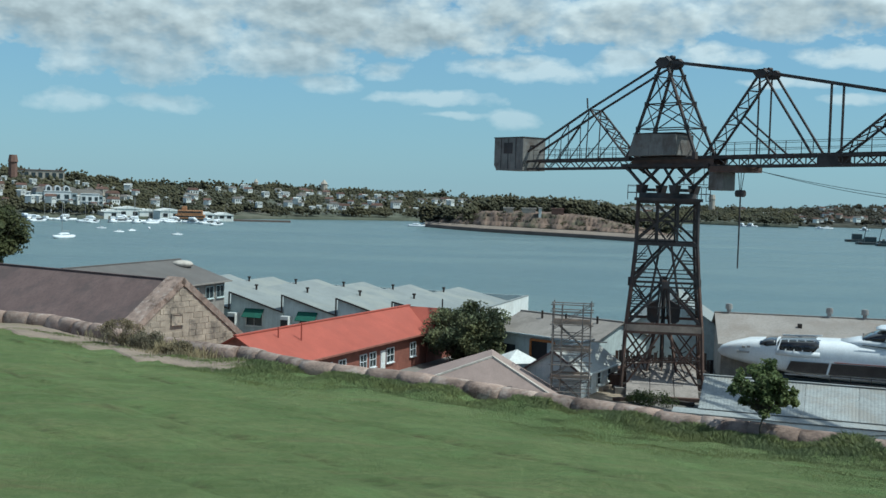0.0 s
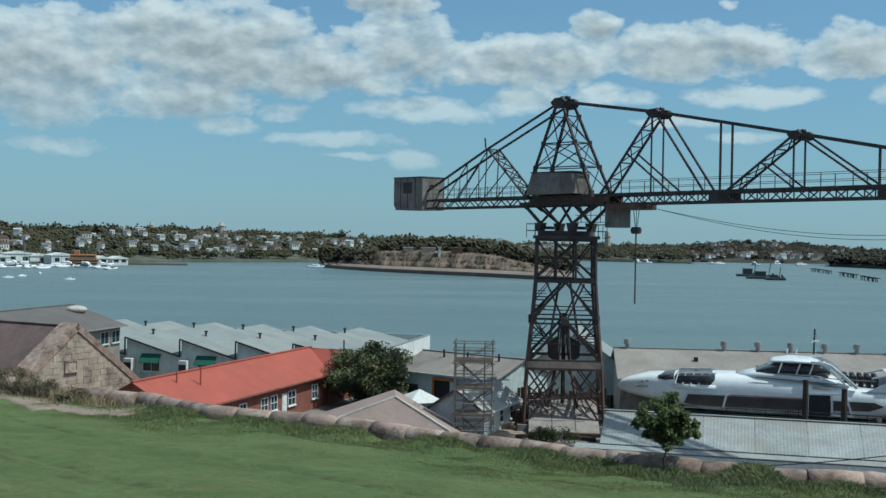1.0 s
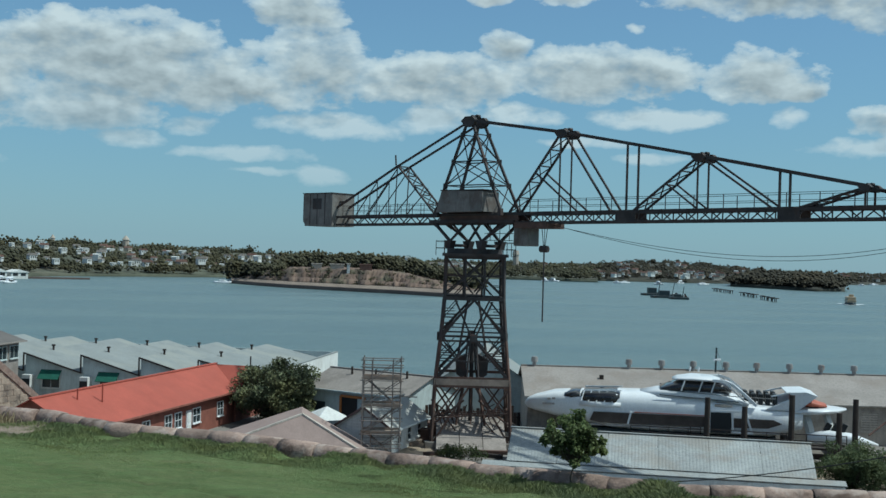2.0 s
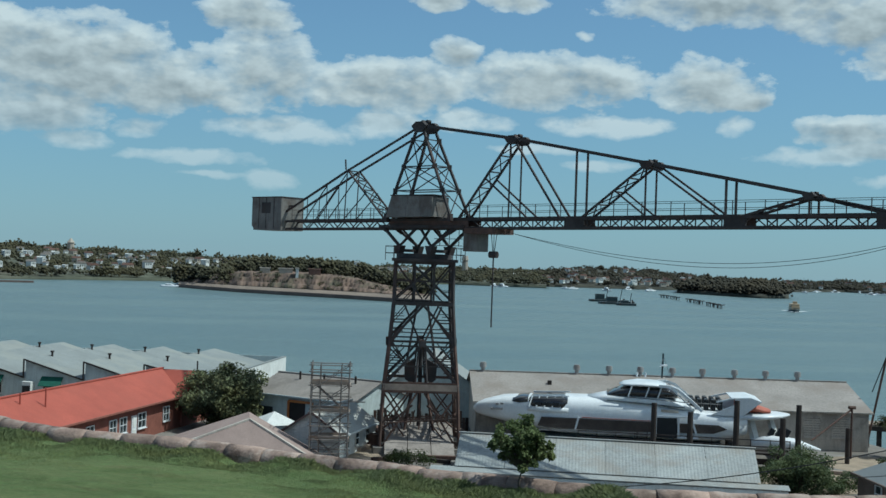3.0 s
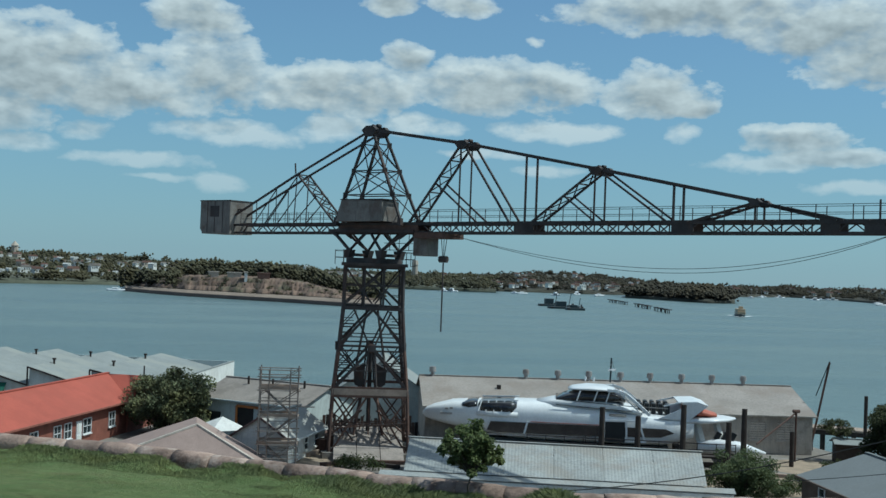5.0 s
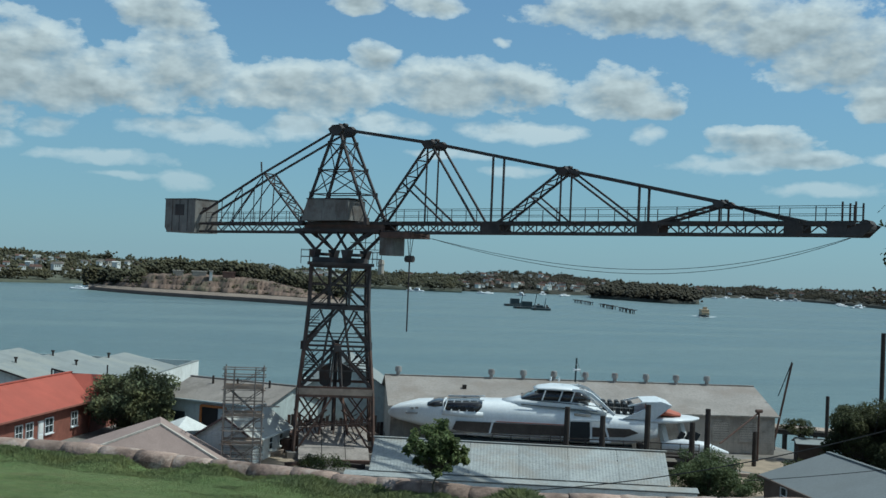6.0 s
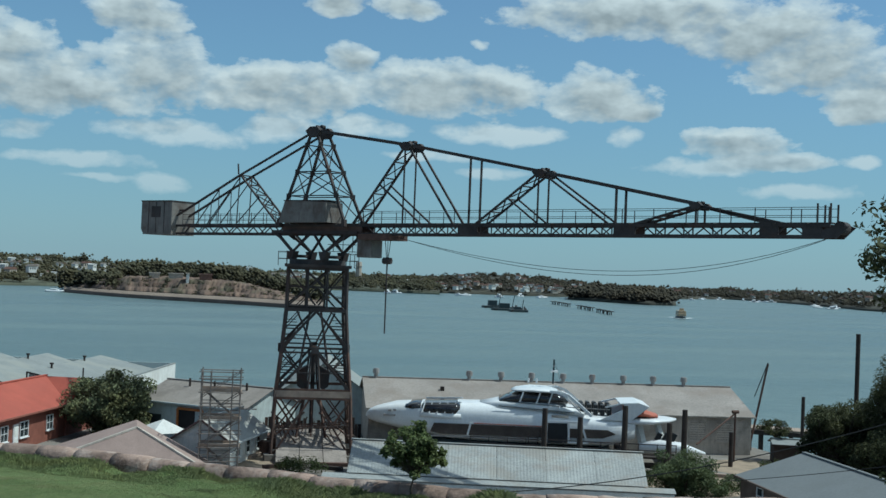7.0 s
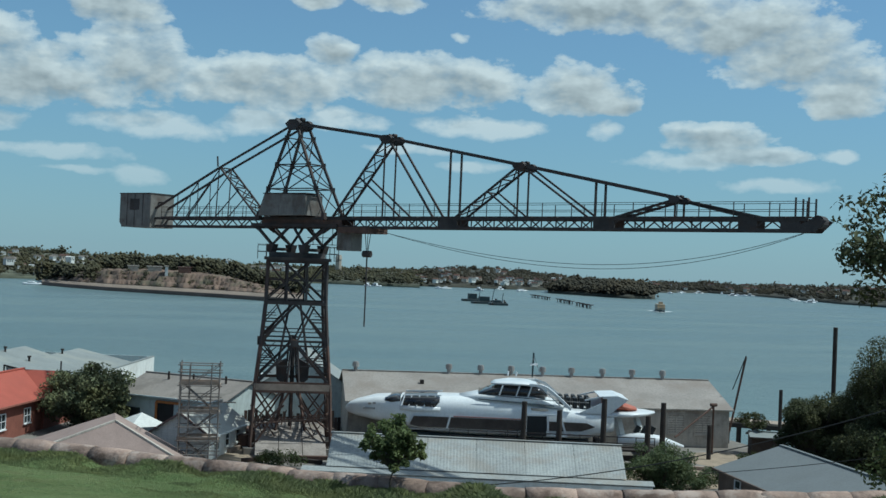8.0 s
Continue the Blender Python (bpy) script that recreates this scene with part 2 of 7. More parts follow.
WALL_PALE = material("pale_blue_grey_paint", (0.54, 0.60, 0.58), 0.85, 0, 0.85, 1.1, 0.8, 12, 0.1, (0.30, 0.31, 0.30), 0.5, 0.35)
WALL_WHITE = material("off_white_paint", (0.72, 0.72, 0.68), 0.85, 0, 0.85, 1.1, 0.8, 12, 0.1, (0.45, 0.43, 0.38), 0.4, 0.35)
WALL_TAN = material("tan_weatherboard", (0.56, 0.50, 0.43), 0.9, 0, 0.8, 1.12, 0.8, 12, 0.1, (0.2, 0.17, 0.14), 0.5, 0.4)
WALL_PINK = material("faded_pink_tiles", (0.33, 0.245, 0.212), 0.9, 0, 0.85, 1.1, 0.7, 12, 0.1, (0.25, 0.185, 0.16), 0.5, 0.2)
BROWN = material("brown_brick", (0.13, 0.095, 0.075), 0.9, 0, 0.75, 1.2, 1.2, 20, 0.3)
DARK = material("dark_opening", (0.02, 0.022, 0.024), 0.5)
GLASS = material("dark_window_glass", (0.035, 0.045, 0.05), 0.12, 0, 0.8, 1.2, 1, 10, 0.0, spec=0.6)
GREEN_CLOTH = material("green_canvas", (0.02, 0.11, 0.075), 0.85)
ORANGE = material("orange_paint", (0.50, 0.19, 0.06), 0.8)
WHITE = material("white_gloss_paint", (0.78, 0.79, 0.79), 0.28, 0, 0.93, 1.05, 0.6, 8, 0.03, (0.62, 0.62, 0.60), 0.3, 0.12)
HULL_DARK = material("dark_hull_paint", (0.03, 0.045, 0.05), 0.5)
# side glass: a grey-brown reflection is put into the base colour
SIDE_REFLECT = material("bronze_tinted_boat_glass", (0.085, 0.068, 0.06), 0.12, 0, 0.7, 1.25, 0.7, 5, 0.0, spec=0.6)
TINT = material("tinted_boat_glass", (0.022, 0.02, 0.02), 0.08, 0, 0.9, 1.1, 1, 5, 0.0, spec=0.7)
RED_PAINT = material("faded_red_paint", (0.42, 0.12, 0.07), 0.6)
TIMBER = material("dark_timber", (0.045, 0.035, 0.03), 0.9, 0, 0.7, 1.3, 2, 25, 0.3)
ROPE = material("dark_cable", (0.03, 0.03, 0.03), 0.8)
TUBE = material("galvanised_tube", (0.42, 0.40, 0.38), 0.6, 0.4, 0.75, 1.1, 2, 20, 0.1, (0.16, 0.09, 0.06), 0.5)
BARK = material("bark", (0.10, 0.08, 0.06), 0.95, 0, 0.7, 1.2, 3, 30, 0.4)
FIG = leafy("fig_leaves", (0.125, 0.14, 0.074), 0.7, 0.25, 0.6, 1.2)
SHRUB = leafy("shrub_leaves", (0.066, 0.086, 0.034), 0.4)
DARK_LEAF = leafy("dark_leaves", (0.06, 0.068, 0.03), 0.4, 0.25, 0.35, 0.8)
FAR_LEAF_DARK = leafy("far_dark_leaves", (0.074, 0.070, 0.052), 0.25, 0.35, 0.03, 2.2)
YOUNG_LEAF = leafy("young_leaves", (0.108, 0.135, 0.052), 0.55, 0.3, 0.6, 0.4)
SOFT_LEAF = leafy("soft_shrub_leaves", (0.085, 0.112, 0.055), 0.3, 0.35, 0.6, 0.6)
FAR_LEAF = leafy("far_leaves", (0.098, 0.098, 0.062), 0.3, 0.35, 0.035, 2.2)
GRASS_BLADE = leafy("grass_blades", (0.160, 0.202, 0.078), 0.15, 0.2, 0.9, 4.0)
DRY_BLADE = leafy("dry_grass_blades", (0.24, 0.21, 0.135), 0.35, 0.4, 0.6, 1.0)


# ---- mesh tools ----
def part(name, bm, mat, parent=None, label="", smooth=False):
    me = bpy.data.meshes.new(name)
    bm.to_mesh(me)
    bm.free()
    me.materials.append(mat)
    if smooth:
        for f in me.polygons:
            f.use_smooth = True
    ob = new(name, me)
    ob.parent = parent
    return tagged(ob, label)


def thing(name, label, category, m=None, group="", kind=""):
    ob = new(name)
    ob.empty_display_size = 0.2
    ob.matrix_basis = m if m is not None else Matrix()
    return tagged(ob, label, category, group, kind)


def box(bm, x0, y0, z0, x1, y1, z1, m=None, bevel=0.0):
    vs = [bm.verts.new(((m @ Vector(p)) if m else Vector(p))) for p in
          ((x0, y0, z0), (x1, y0, z0), (x1, y1, z0), (x0, y1, z0), (x0, y0, z1), (x1, y0, z1), (x1, y1, z1), (x0, y1, z1))]
    fs = [bm.faces.new([vs[i] for i in q]) for q in ((3, 2, 1, 0), (4, 5, 6, 7), (0, 1, 5, 4), (1, 2, 6, 5), (2, 3, 7, 6), (3, 0, 4, 7))]
    if bevel:
        edges = list({e for f in fs for e in f.edges})
        bmesh.ops.bevel(bm, geom=edges, offset=bevel, segments=1, affect="EDGES")
    return bm


def beam(bm, p, q, w, h=None, sides=4):
    """A bar from p to q: square (w by h) or round with more sides."""
    p, q = Vector(p), Vector(q)
    d = (q - p).normalized()
    a = d.cross(Vector((0, 0, 1)))
    if a.length < 1e-3:
        a = Vector((1, 0, 0))
    a.normalize()
    b = d.cross(a)
    h = h or w
    ring = []
    for end in (p, q):
        if sides == 4:
            ring.append([bm.verts.new(end + a * (sx * w / 2) + b * (sy * h / 2)) for sx, sy in ((-1, -1), (1, -1), (1, 1), (-1, 1))])
        else:
            ring.append([bm.verts.new(end + a * (w / 2 * math.cos(2 * math.pi * i / sides)) + b * (h / 2 * math.sin(2 * math.pi * i / sides))) for i in range(sides)])
    k = len(ring[0])
    for i in range(k):
        bm.faces.new((ring[0][i], ring[0][(i + 1) % k], ring[1][(i + 1) % k], ring[1][i]))
    bm.faces.new(ring[0][::-1])
    bm.faces.new(ring[1])
    return bm


def bar(name, p, q, w, mat, parent, h=None, sides=4, label=""):
    return part(name, beam(bmesh.new(), p, q, w, h, sides), mat, parent, label)


def prism(bm, outline, y0, y1, m=None):
    """An outline in x, z drawn out along y."""
    n = len(outline)
    a = [bm.verts.new((m @ Vector((x, y0, z))) if m else (x, y0, z)) for x, z in outline]
    b = [bm.verts.new((m @ Vector((x, y1, z))) if m else (x, y1, z)) for x, z in outline]
    bm.faces.new(a)
    bm.faces.new(b[::-1])
    for i in range(n):
        bm.faces.new((a[i], b[i], b[(i + 1) % n], a[(i + 1) % n]))
    bmesh.ops.recalc_face_normals(bm, faces=bm.faces)
    return bm


def slab(bm, a, b, c, d, t):
    """A sheet of thickness t under the corners a, b, c, d."""
    top = [Vector(v) for v in (a, b, c, d)]
    n = (top[1] - top[0]).cross(top[3] - top[0]).normalized()
    if n.z < 0:
        n = -n
    vt = [bm.verts.new(v) for v in top]
    vb = [bm.verts.new(v - n * t) for v in top]
    bm.faces.new(vt)
    bm.faces.new(vb[::-1])
    for i in range(4):
        bm.faces.new((vt[i], vb[i], vb[(i + 1) % 4], vt[(i + 1) % 4]))
    bmesh.ops.recalc_face_normals(bm, faces=bm.faces)
    return bm


def corrugated(bm, a, b, c, d, pitch, depth, t=0.02):
    """A corrugated sheet: a-b is the eave, d-c the ridge; the ribs run from eave to ridge."""
    a, b, c, d = (Vector(v) for v in (a, b, c, d))
    n = (b - a).cross(d - a).normalized()
    if n.z < 0:
        n = -n
    k = max(2, int((b - a).length / pitch) * 4)
    lo, hi, lo2, hi2 = [], [], [], []
    for i in range(k + 1):
        f = i / k
        off = n * (depth * (0.0, 0.7, 1.0, 0.7)[i % 4])
        lo.append(bm.verts.new(a.lerp(b, f) + off))
        hi.append(bm.verts.new(d.lerp(c, f) + off))
    for i in range(k):
        bm.faces.new((lo[i], lo[i + 1], hi[i + 1], hi[i]))
    return bm


def at(az, d, z=0.0):
    """A place by its bearing from straight ahead, in degrees, its distance over the ground and its height."""
    return Vector((d * math.sin(radians(az)), d * math.cos(radians(az)), z))


def tube(bm, pts, w, sides=5):
    """One unbroken round line through pts."""
    rings = []
    for i, p in enumerate(pts):
        d = (Vector(pts[min(i + 1, len(pts) - 1)]) - Vector(pts[max(i - 1, 0)])).normalized()
        a = d.cross(Vector((0, 0, 1))).normalized()
        b = d.cross(a)
        rings.append([bm.verts.new(Vector(p) + a * (w / 2 * math.cos(2 * math.pi * k / sides)) + b * (w / 2 * math.sin(2 * math.pi * k / sides))) for k in range(sides)])
    for r, q in zip(rings, rings[1:]):
        for k in range(sides):
            bm.faces.new((r[k], r[(k + 1) % sides], q[(k + 1) % sides], q[k]))
    return bm


# ---- ground, water, far shores ----
APRON = 2.3
LAWN_TOP = 15.9
WALL_RUN = [(-32, 47.0), (-26, 42.0), (-21, 37.8), (-18.5, 36.4), (-15.5, 32.8), (-13.3, 30.8), (-9.2, 28.8), (-6.1, 26.7), (-2.2, 25.6), (2.06, 24.2), (6.3, 23.0),
            (11.8, 21.9), (17.1, 21.2), (21.2, 20.9), (24.6, 21.1), (30.0, 21.6), (35.3, 22.5), (39.5, 23.7), (46.0, 25.5), (54.0, 28.0)]      # bearing, distance
WALL_LINE = [(d * math.sin(radians(a)), d * math.cos(radians(a))) for a, d in WALL_RUN]
WALL_TOP = 13.65


def wall_y(x):
    for (xa, ya), (xb, yb) in zip(WALL_LINE, WALL_LINE[1:]):
        if xa <= x <= xb:
            return ya + (yb - ya) * (x - xa) / (xb - xa)
    return WALL_LINE[0][1] if x < WALL_LINE[0][0] else WALL_LINE[-1][1]


def lawn_z(x, y):
    """The grass slopes from the camera down to the foot of the wall."""
    f = min(max(y / wall_y(x), 0.0), 1.0)
    z = LAWN_TOP - (LAWN_TOP - 13.25) * f
    z += 0.07 * noise.noise((x * 0.35, y * 0.35, 0)) + 0.045 * noise.noise((x * 1.1, y * 1.1, 3)) + 0.022 * noise.noise((x * 2.6, y * 2.6, 5))
    # soft hummocks of long grass along the wall, and a bank where it is thickest
    near = math.exp(-((wall_y(x) - y - 1.2) / 1.1) ** 2) * min(1.0, max(0.0, (x + 5.5) / 2.5))
    z += near * max(0.0, 0.11 + 0.22 * noise.noise((x * 0.8, y * 0.8, 12)) + 0.13 * noise.noise((x * 2.1, y * 2.1, 14)))
    # old wheel ruts that run down across the slope
    across = (x + 1.6) * 0.783 + (y - 17.5) * 0.622
    for at_, depth in ((0.0, 0.06), (-2.55, 0.05), (-3.05, 0.04), (-4.75, 0.05)):
        g = (across - at_ + 0.15 * noise.noise((x * 0.6, y * 0.6, 8))) / 0.16
        if abs(g) < 3 and noise.noise((x * 0.5, y * 0.5, at_)) > -0.15:
            z -= depth * math.exp(-g * g)
    return z


def build_lawn():
    bm = bmesh.new()
    cols = [-24.5 + 46.5 * i / 280 for i in range(281)]
    rows = 200
    grid = []
    for x in cols:
        w = wall_y(x)
        grid.append([bm.verts.new((x, -8 + (w + 8) * j / rows, lawn_z(x, -8 + (w + 8) * j / rows))) for j in range(rows + 1)])
    for i in range(len(cols) - 1):
        for j in range(rows):
            bm.faces.new((grid[i][j], grid[i + 1][j], grid[i + 1][j + 1], grid[i][j + 1]))
    m = bpy.data.materials.new("mown_grass")
    m.use_nodes = True
    n = Nodes(m.node_tree)
    pos = n.add("ShaderNodeNewGeometry").outputs["Position"]
    a = n.add("ShaderNodeTexNoise", {"Vector": pos, "Scale": 0.55, "Detail": 6.0, "Roughness": 0.65}).outputs["Fac"]
    b = n.add("ShaderNodeTexNoise", {"Vector": pos, "Scale": 5.0, "Detail": 7.0, "Roughness": 0.75}).outputs["Fac"]
    stretch = n.add("ShaderNodeMapping", {"Vector": pos, "Rotation": (0, 0, radians(51.5)), "Scale": (0.22, 2.4, 1)}).outputs[0]
    s = n.add("ShaderNodeTexNoise", {"Vector": stretch, "Scale": 1.1, "Detail": 5.0, "Roughness": 0.7}).outputs["Fac"]
    c = n.mix(n.ramp(a, [(0.35, 0.0), (0.65, 1.0)]), (0.10, 0.135, 0.05), (0.165, 0.19, 0.08))
    c = n.mix(n.math("MULTIPLY", n.ramp(b, [(0.4, 1.0), (0.6, 0.0)]), 0.6), c, (0.08, 0.12, 0.042))
    c = n.mix(n.math("MULTIPLY", n.ramp(s, [(0.54, 0.0), (0.68, 1.0)]), 0.4), c, (0.15, 0.125, 0.065))
    # bare earth in the old wheel ruts, broken into dashes, and small worn patches
    sx = n.add("ShaderNodeSeparateXYZ", {0: pos}).outputs
    wob = n.add("ShaderNodeTexNoise", {"Vector": pos, "Scale": 1.3, "Detail": 4.0, "Roughness": 0.7}).outputs["Fac"]
    across = n.math("ADD", n.math("MULTIPLY", sx[0], 0.783), n.math("MULTIPLY", sx[1], 0.622))
    across = n.math("MULTIPLY_ADD", wob, 0.5, across)
    along = n.add("ShaderNodeMapping", {"Vector": pos, "Rotation": (0, 0, radians(51.5)), "Scale": (0.8, 2.6, 1)}).outputs[0]
    dash = n.add("ShaderNodeTexNoise", {"Vector": along, "Scale": 1.4, "Detail": 5.0, "Roughness": 0.7}).outputs["Fac"]
    dash = n.ramp(dash, [(0.46, 0.0), (0.58, 1.0)])
    for off, much in ((9.63, 0.6), (7.08, 0.5), (6.58, 0.4), (4.88, 0.45)):
        gap = n.math("ABSOLUTE", n.math("SUBTRACT", across, off + 0.25))
        line = n.ramp(gap, [(0.02, 1.0), (0.13, 0.0)])
        c = n.mix(n.math("MULTIPLY", n.math("MULTIPLY", line, dash), much), c, (0.05, 0.042, 0.022))
    flat = n.add("ShaderNodeMapping", {"Vector": pos, "Rotation": (0, 0, radians(51.5)), "Scale": (1.6, 4.2, 1)}).outputs[0]
    spot = n.add("ShaderNodeTexNoise", {"Vector": flat, "Scale": 1.2, "Detail": 6.0, "Roughness": 0.75}).outputs["Fac"]
    c = n.mix(n.math("MULTIPLY", n.ramp(spot, [(0.6, 0.0), (0.68, 1.0)]), 0.6), c, (0.07, 0.075, 0.03))
    fleck = n.add("ShaderNodeTexNoise", {"Vector": pos, "Scale": 3.2, "Detail": 6.0, "Roughness": 0.8}).outputs["Fac"]
    c = n.mix(n.math("MULTIPLY", n.ramp(fleck, [(0.575, 0.0), (0.65, 1.0)]), 0.6), c, (0.15, 0.105, 0.06))
    lush = n.add("ShaderNodeTexNoise", {"Vector": pos, "Scale": 1.6, "Detail": 5.0, "Roughness": 0.65}).outputs["Fac"]
    c = n.mix(n.math("MULTIPLY", n.ramp(lush, [(0.5, 0.0), (0.66, 1.0)]), 0.5), c, (0.135, 0.205, 0.075))
    bp = n.add("ShaderNodeBump", {"Strength": 0.8, "Distance": 0.12, "Height": b}).outputs[0]
    p = n.add("ShaderNodeBsdfPrincipled", {"Base Color": c, "Roughness": 0.95, "Normal": bp, "Specular IOR Level": 0.1})
    n.add("ShaderNodeOutputMaterial", {0: p.outputs[0]})
    MATS["mown_grass"] = m
    return tagged(part("ground_lawn", bm, m, None, "", True), "mown green lawn sloping down to a low stone wall", "lawn", kind="structure")


build_lawn()

# the apron: quay level at the foot of the cliff, with the cliff itself
bm = bmesh.new()
top = [(-75, 60), (-34, 42), (-13.3, 37.0), (-4.4, 29.2), (2.46, 25.6), (8.7, 22.0), (22, 19.0), (60, 28), (82, 70), (70, 81), (61, 90.5), (61, 106), (30, 132), (12, 141), (-22, 157), (-45, 150), (-90, 130)]
vs = [bm.verts.new((x, y, APRON)) for x, y in top]
vb = [bm.verts.new((x, y, -3.0)) for x, y in top]
bm.faces.new(vs)
for i in range(len(top)):
    bm.faces.new((vs[i], vb[i], vb[(i + 1) % len(top)], vs[(i + 1) % len(top)]))
bmesh.ops.recalc_face_normals(bm, faces=bm.faces)
tagged(part("ground_apron", bm, CONCRETE), "worn grey concrete quay at the foot of the slope", "quay", kind="structure")

bm = bmesh.new()
prev = None
for x, y in WALL_LINE:
    pair = (bm.verts.new((x * 1.012, y * 1.012, 13.3)), bm.verts.new((x * 1.12, y * 1.12, APRON - 0.2)))
    if prev:
        bm.faces.new((prev[0], pair[0], pair[1], prev[1]))
    prev = pair
tagged(part("ground_cliff", bm, RUBBLE), "rough cut sandstone cliff below the lawn wall", "cliff", kind="structure")

# water
m = bpy.data.materials.new("harbour_water")
m.use_nodes = True
n = Nodes(m.node_tree)
pos = n.add("ShaderNodeNewGeometry").outputs["Position"]
w1 = n.add("ShaderNodeMapping", {"Vector": pos, "Rotation": (0, 0, radians(-20)), "Scale": (0.35, 1.0, 1.0)}).outputs[0]
rip = n.add("ShaderNodeTexNoise", {"Vector": w1, "Scale": 0.8, "Detail": 6.0, "Roughness": 0.65}).outputs["Fac"]
w2 = n.add("ShaderNodeMapping", {"Vector": pos, "Rotation": (0, 0, radians(-12)), "Scale": (0.006, 0.028, 1.0)}).outputs[0]
lanes = n.add("ShaderNodeTexNoise", {"Vector": w2, "Scale": 1.0, "Detail": 5.0, "Roughness": 0.6}).outputs["Fac"]
# the sheen of the streaks and the ripples' shading are painted into the colour
c = n.mix(n.ramp(lanes, [(0.4, 0.0), (0.65, 1.0)]), (0.10, 0.15, 0.152), (0.15, 0.205, 0.203))
chop = n.add("ShaderNodeTexNoise", {"Vector": w1, "Scale": 0.22, "Detail": 5.0, "Roughness": 0.7}).outputs["Fac"]
c = n.mix(n.math("MULTIPLY", n.ramp(chop, [(0.42, 0.0), (0.62, 1.0)]), 0.18), c, (0.075, 0.115, 0.118))
bp = n.add("ShaderNodeBump", {"Strength": 0.7, "Distance": 0.8, "Height": n.math("ADD", rip, chop)}).outputs[0]
rg = n.ramp(lanes, [(0.4, 0.28), (0.62, 0.42)])
p = n.add("ShaderNodeBsdfPrincipled", {"Base Color": c, "Roughness": rg, "Normal": bp, "IOR": 1.33})
n.add("ShaderNodeOutputMaterial", {0: p.outputs[0]})
bm = bmesh.new()
vs = [bm.verts.new(v) for v in ((-4500, -1500, 0), (4500, -1500, 0), (4500, 4600, 0), (-4500, 4600, 0))]
bm.faces.new(vs)
tagged(part("water", bm, m), "calm blue-grey harbour water with faint ripples", "water", kind="structure")


# ---- far shores ----
FAR_SOIL = material("far_hillside", (0.095, 0.10, 0.07), 0.95, 0, 0.6, 1.4, 0.02, 0.15, 0.1, (0.16, 0.13, 0.10), 0.5)
FAR_ROCK = material("island_rock", (0.205, 0.14, 0.105), 0.95, 0, 0.6, 1.3, 0.16, 0.9, 0.6, (0.10, 0.095, 0.06), 0.85, 0.5)
SEAWALL = material("sea_wall_stone", (0.17, 0.125, 0.105), 0.95, 0, 0.75, 1.2, 0.1, 1.0, 0.2)
FAR_SOIL_DARK = material("far_river_bank", (0.062, 0.06, 0.046), 0.95, 0, 0.7, 1.3, 0.02, 0.15, 0.1)
FAR_SAND = material("pale_island_ground", (0.24, 0.19, 0.15), 0.95, 0, 0.8, 1.1, 0.05, 0.6, 0.1)


def shore(name, pts, label, mat=None):
    """Land behind a shoreline. pts: bearing, shore distance, crest height, crest distance behind the shore."""
    bm = bmesh.new()
    prev = None
    steps = []
    for (a0, d0, h0, c0), (a1, d1, h1, c1) in zip(pts, pts[1:]):
        k = max(2, int(abs(a1 - a0) / 0.5))
        steps += [(a0 + (a1 - a0) * i / k, d0 + (d1 - d0) * i / k, h0 + (h1 - h0) * i / k, c0 + (c1 - c0) * i / k) for i in range(k)]
    steps.append(pts[-1])
    profile = ((0, -0.5), (0, 1.6), (0.1, 3.0), (0.35, 0.40), (0.65, 0.8), (1.0, 1.0), (1.6, 0.85))
    for a, d, h, c in steps:
        col = []
        for i, (f, g) in enumerate(profile):
            z = g if i < 3 else 3.0 + (h - 3.0) * g
            dd = d + c * f
            if i >= 3:
                z += 1.5 * noise.noise((a * 0.9, dd * 0.01, 5))
            col.append(bm.verts.new(at(a, dd, z)))
        if prev:
            for i in range(len(col) - 1):
                bm.faces.new((prev[i], col[i], col[i + 1], prev[i + 1]))
        prev = col
    bmesh.ops.recalc_face_normals(bm, faces=bm.faces)
    return tagged(part(name, bm, mat or FAR_SOIL, None, "", True), label, "shore", kind="structure")


NORTH = [(-60, 700, 30, 250), (-30, 640, 26, 240), (-21, 610, 24, 220), (-14, 640, 18, 260), (-8, 720, 19, 300), (-2, 770, 17, 320), (4, 800, 14, 320), (12, 1000, 11, 350), (17, 980, 11, 300)]
WEST = [(11, 1120, 9, 300), (14, 1080, 9, 350), (17, 1060, 12, 420), (19, 1080, 18, 650), (21.5, 1100, 17, 650), (24, 1150, 11, 500), (27, 1200, 7, 300), (31, 1500, 10, 350), (33, 1400, 9, 300), (37, 1100, 13, 260), (42, 930, 14, 220), (60, 800, 18, 220)]
shore("ground_far_shore", NORTH, "wooded suburban hillside across the harbour")
shore("ground_river_shore", WEST, "low wooded shore at the far end of the water", FAR_SOIL_DARK)
shore("ground_headland", [(23.3, 1000, 5, 60), (25, 950, 9, 90), (27.2, 900, 9, 90), (28.5, 930, 4, 60)], "low dark wooded headland in the water", FAR_SOIL_DARK)


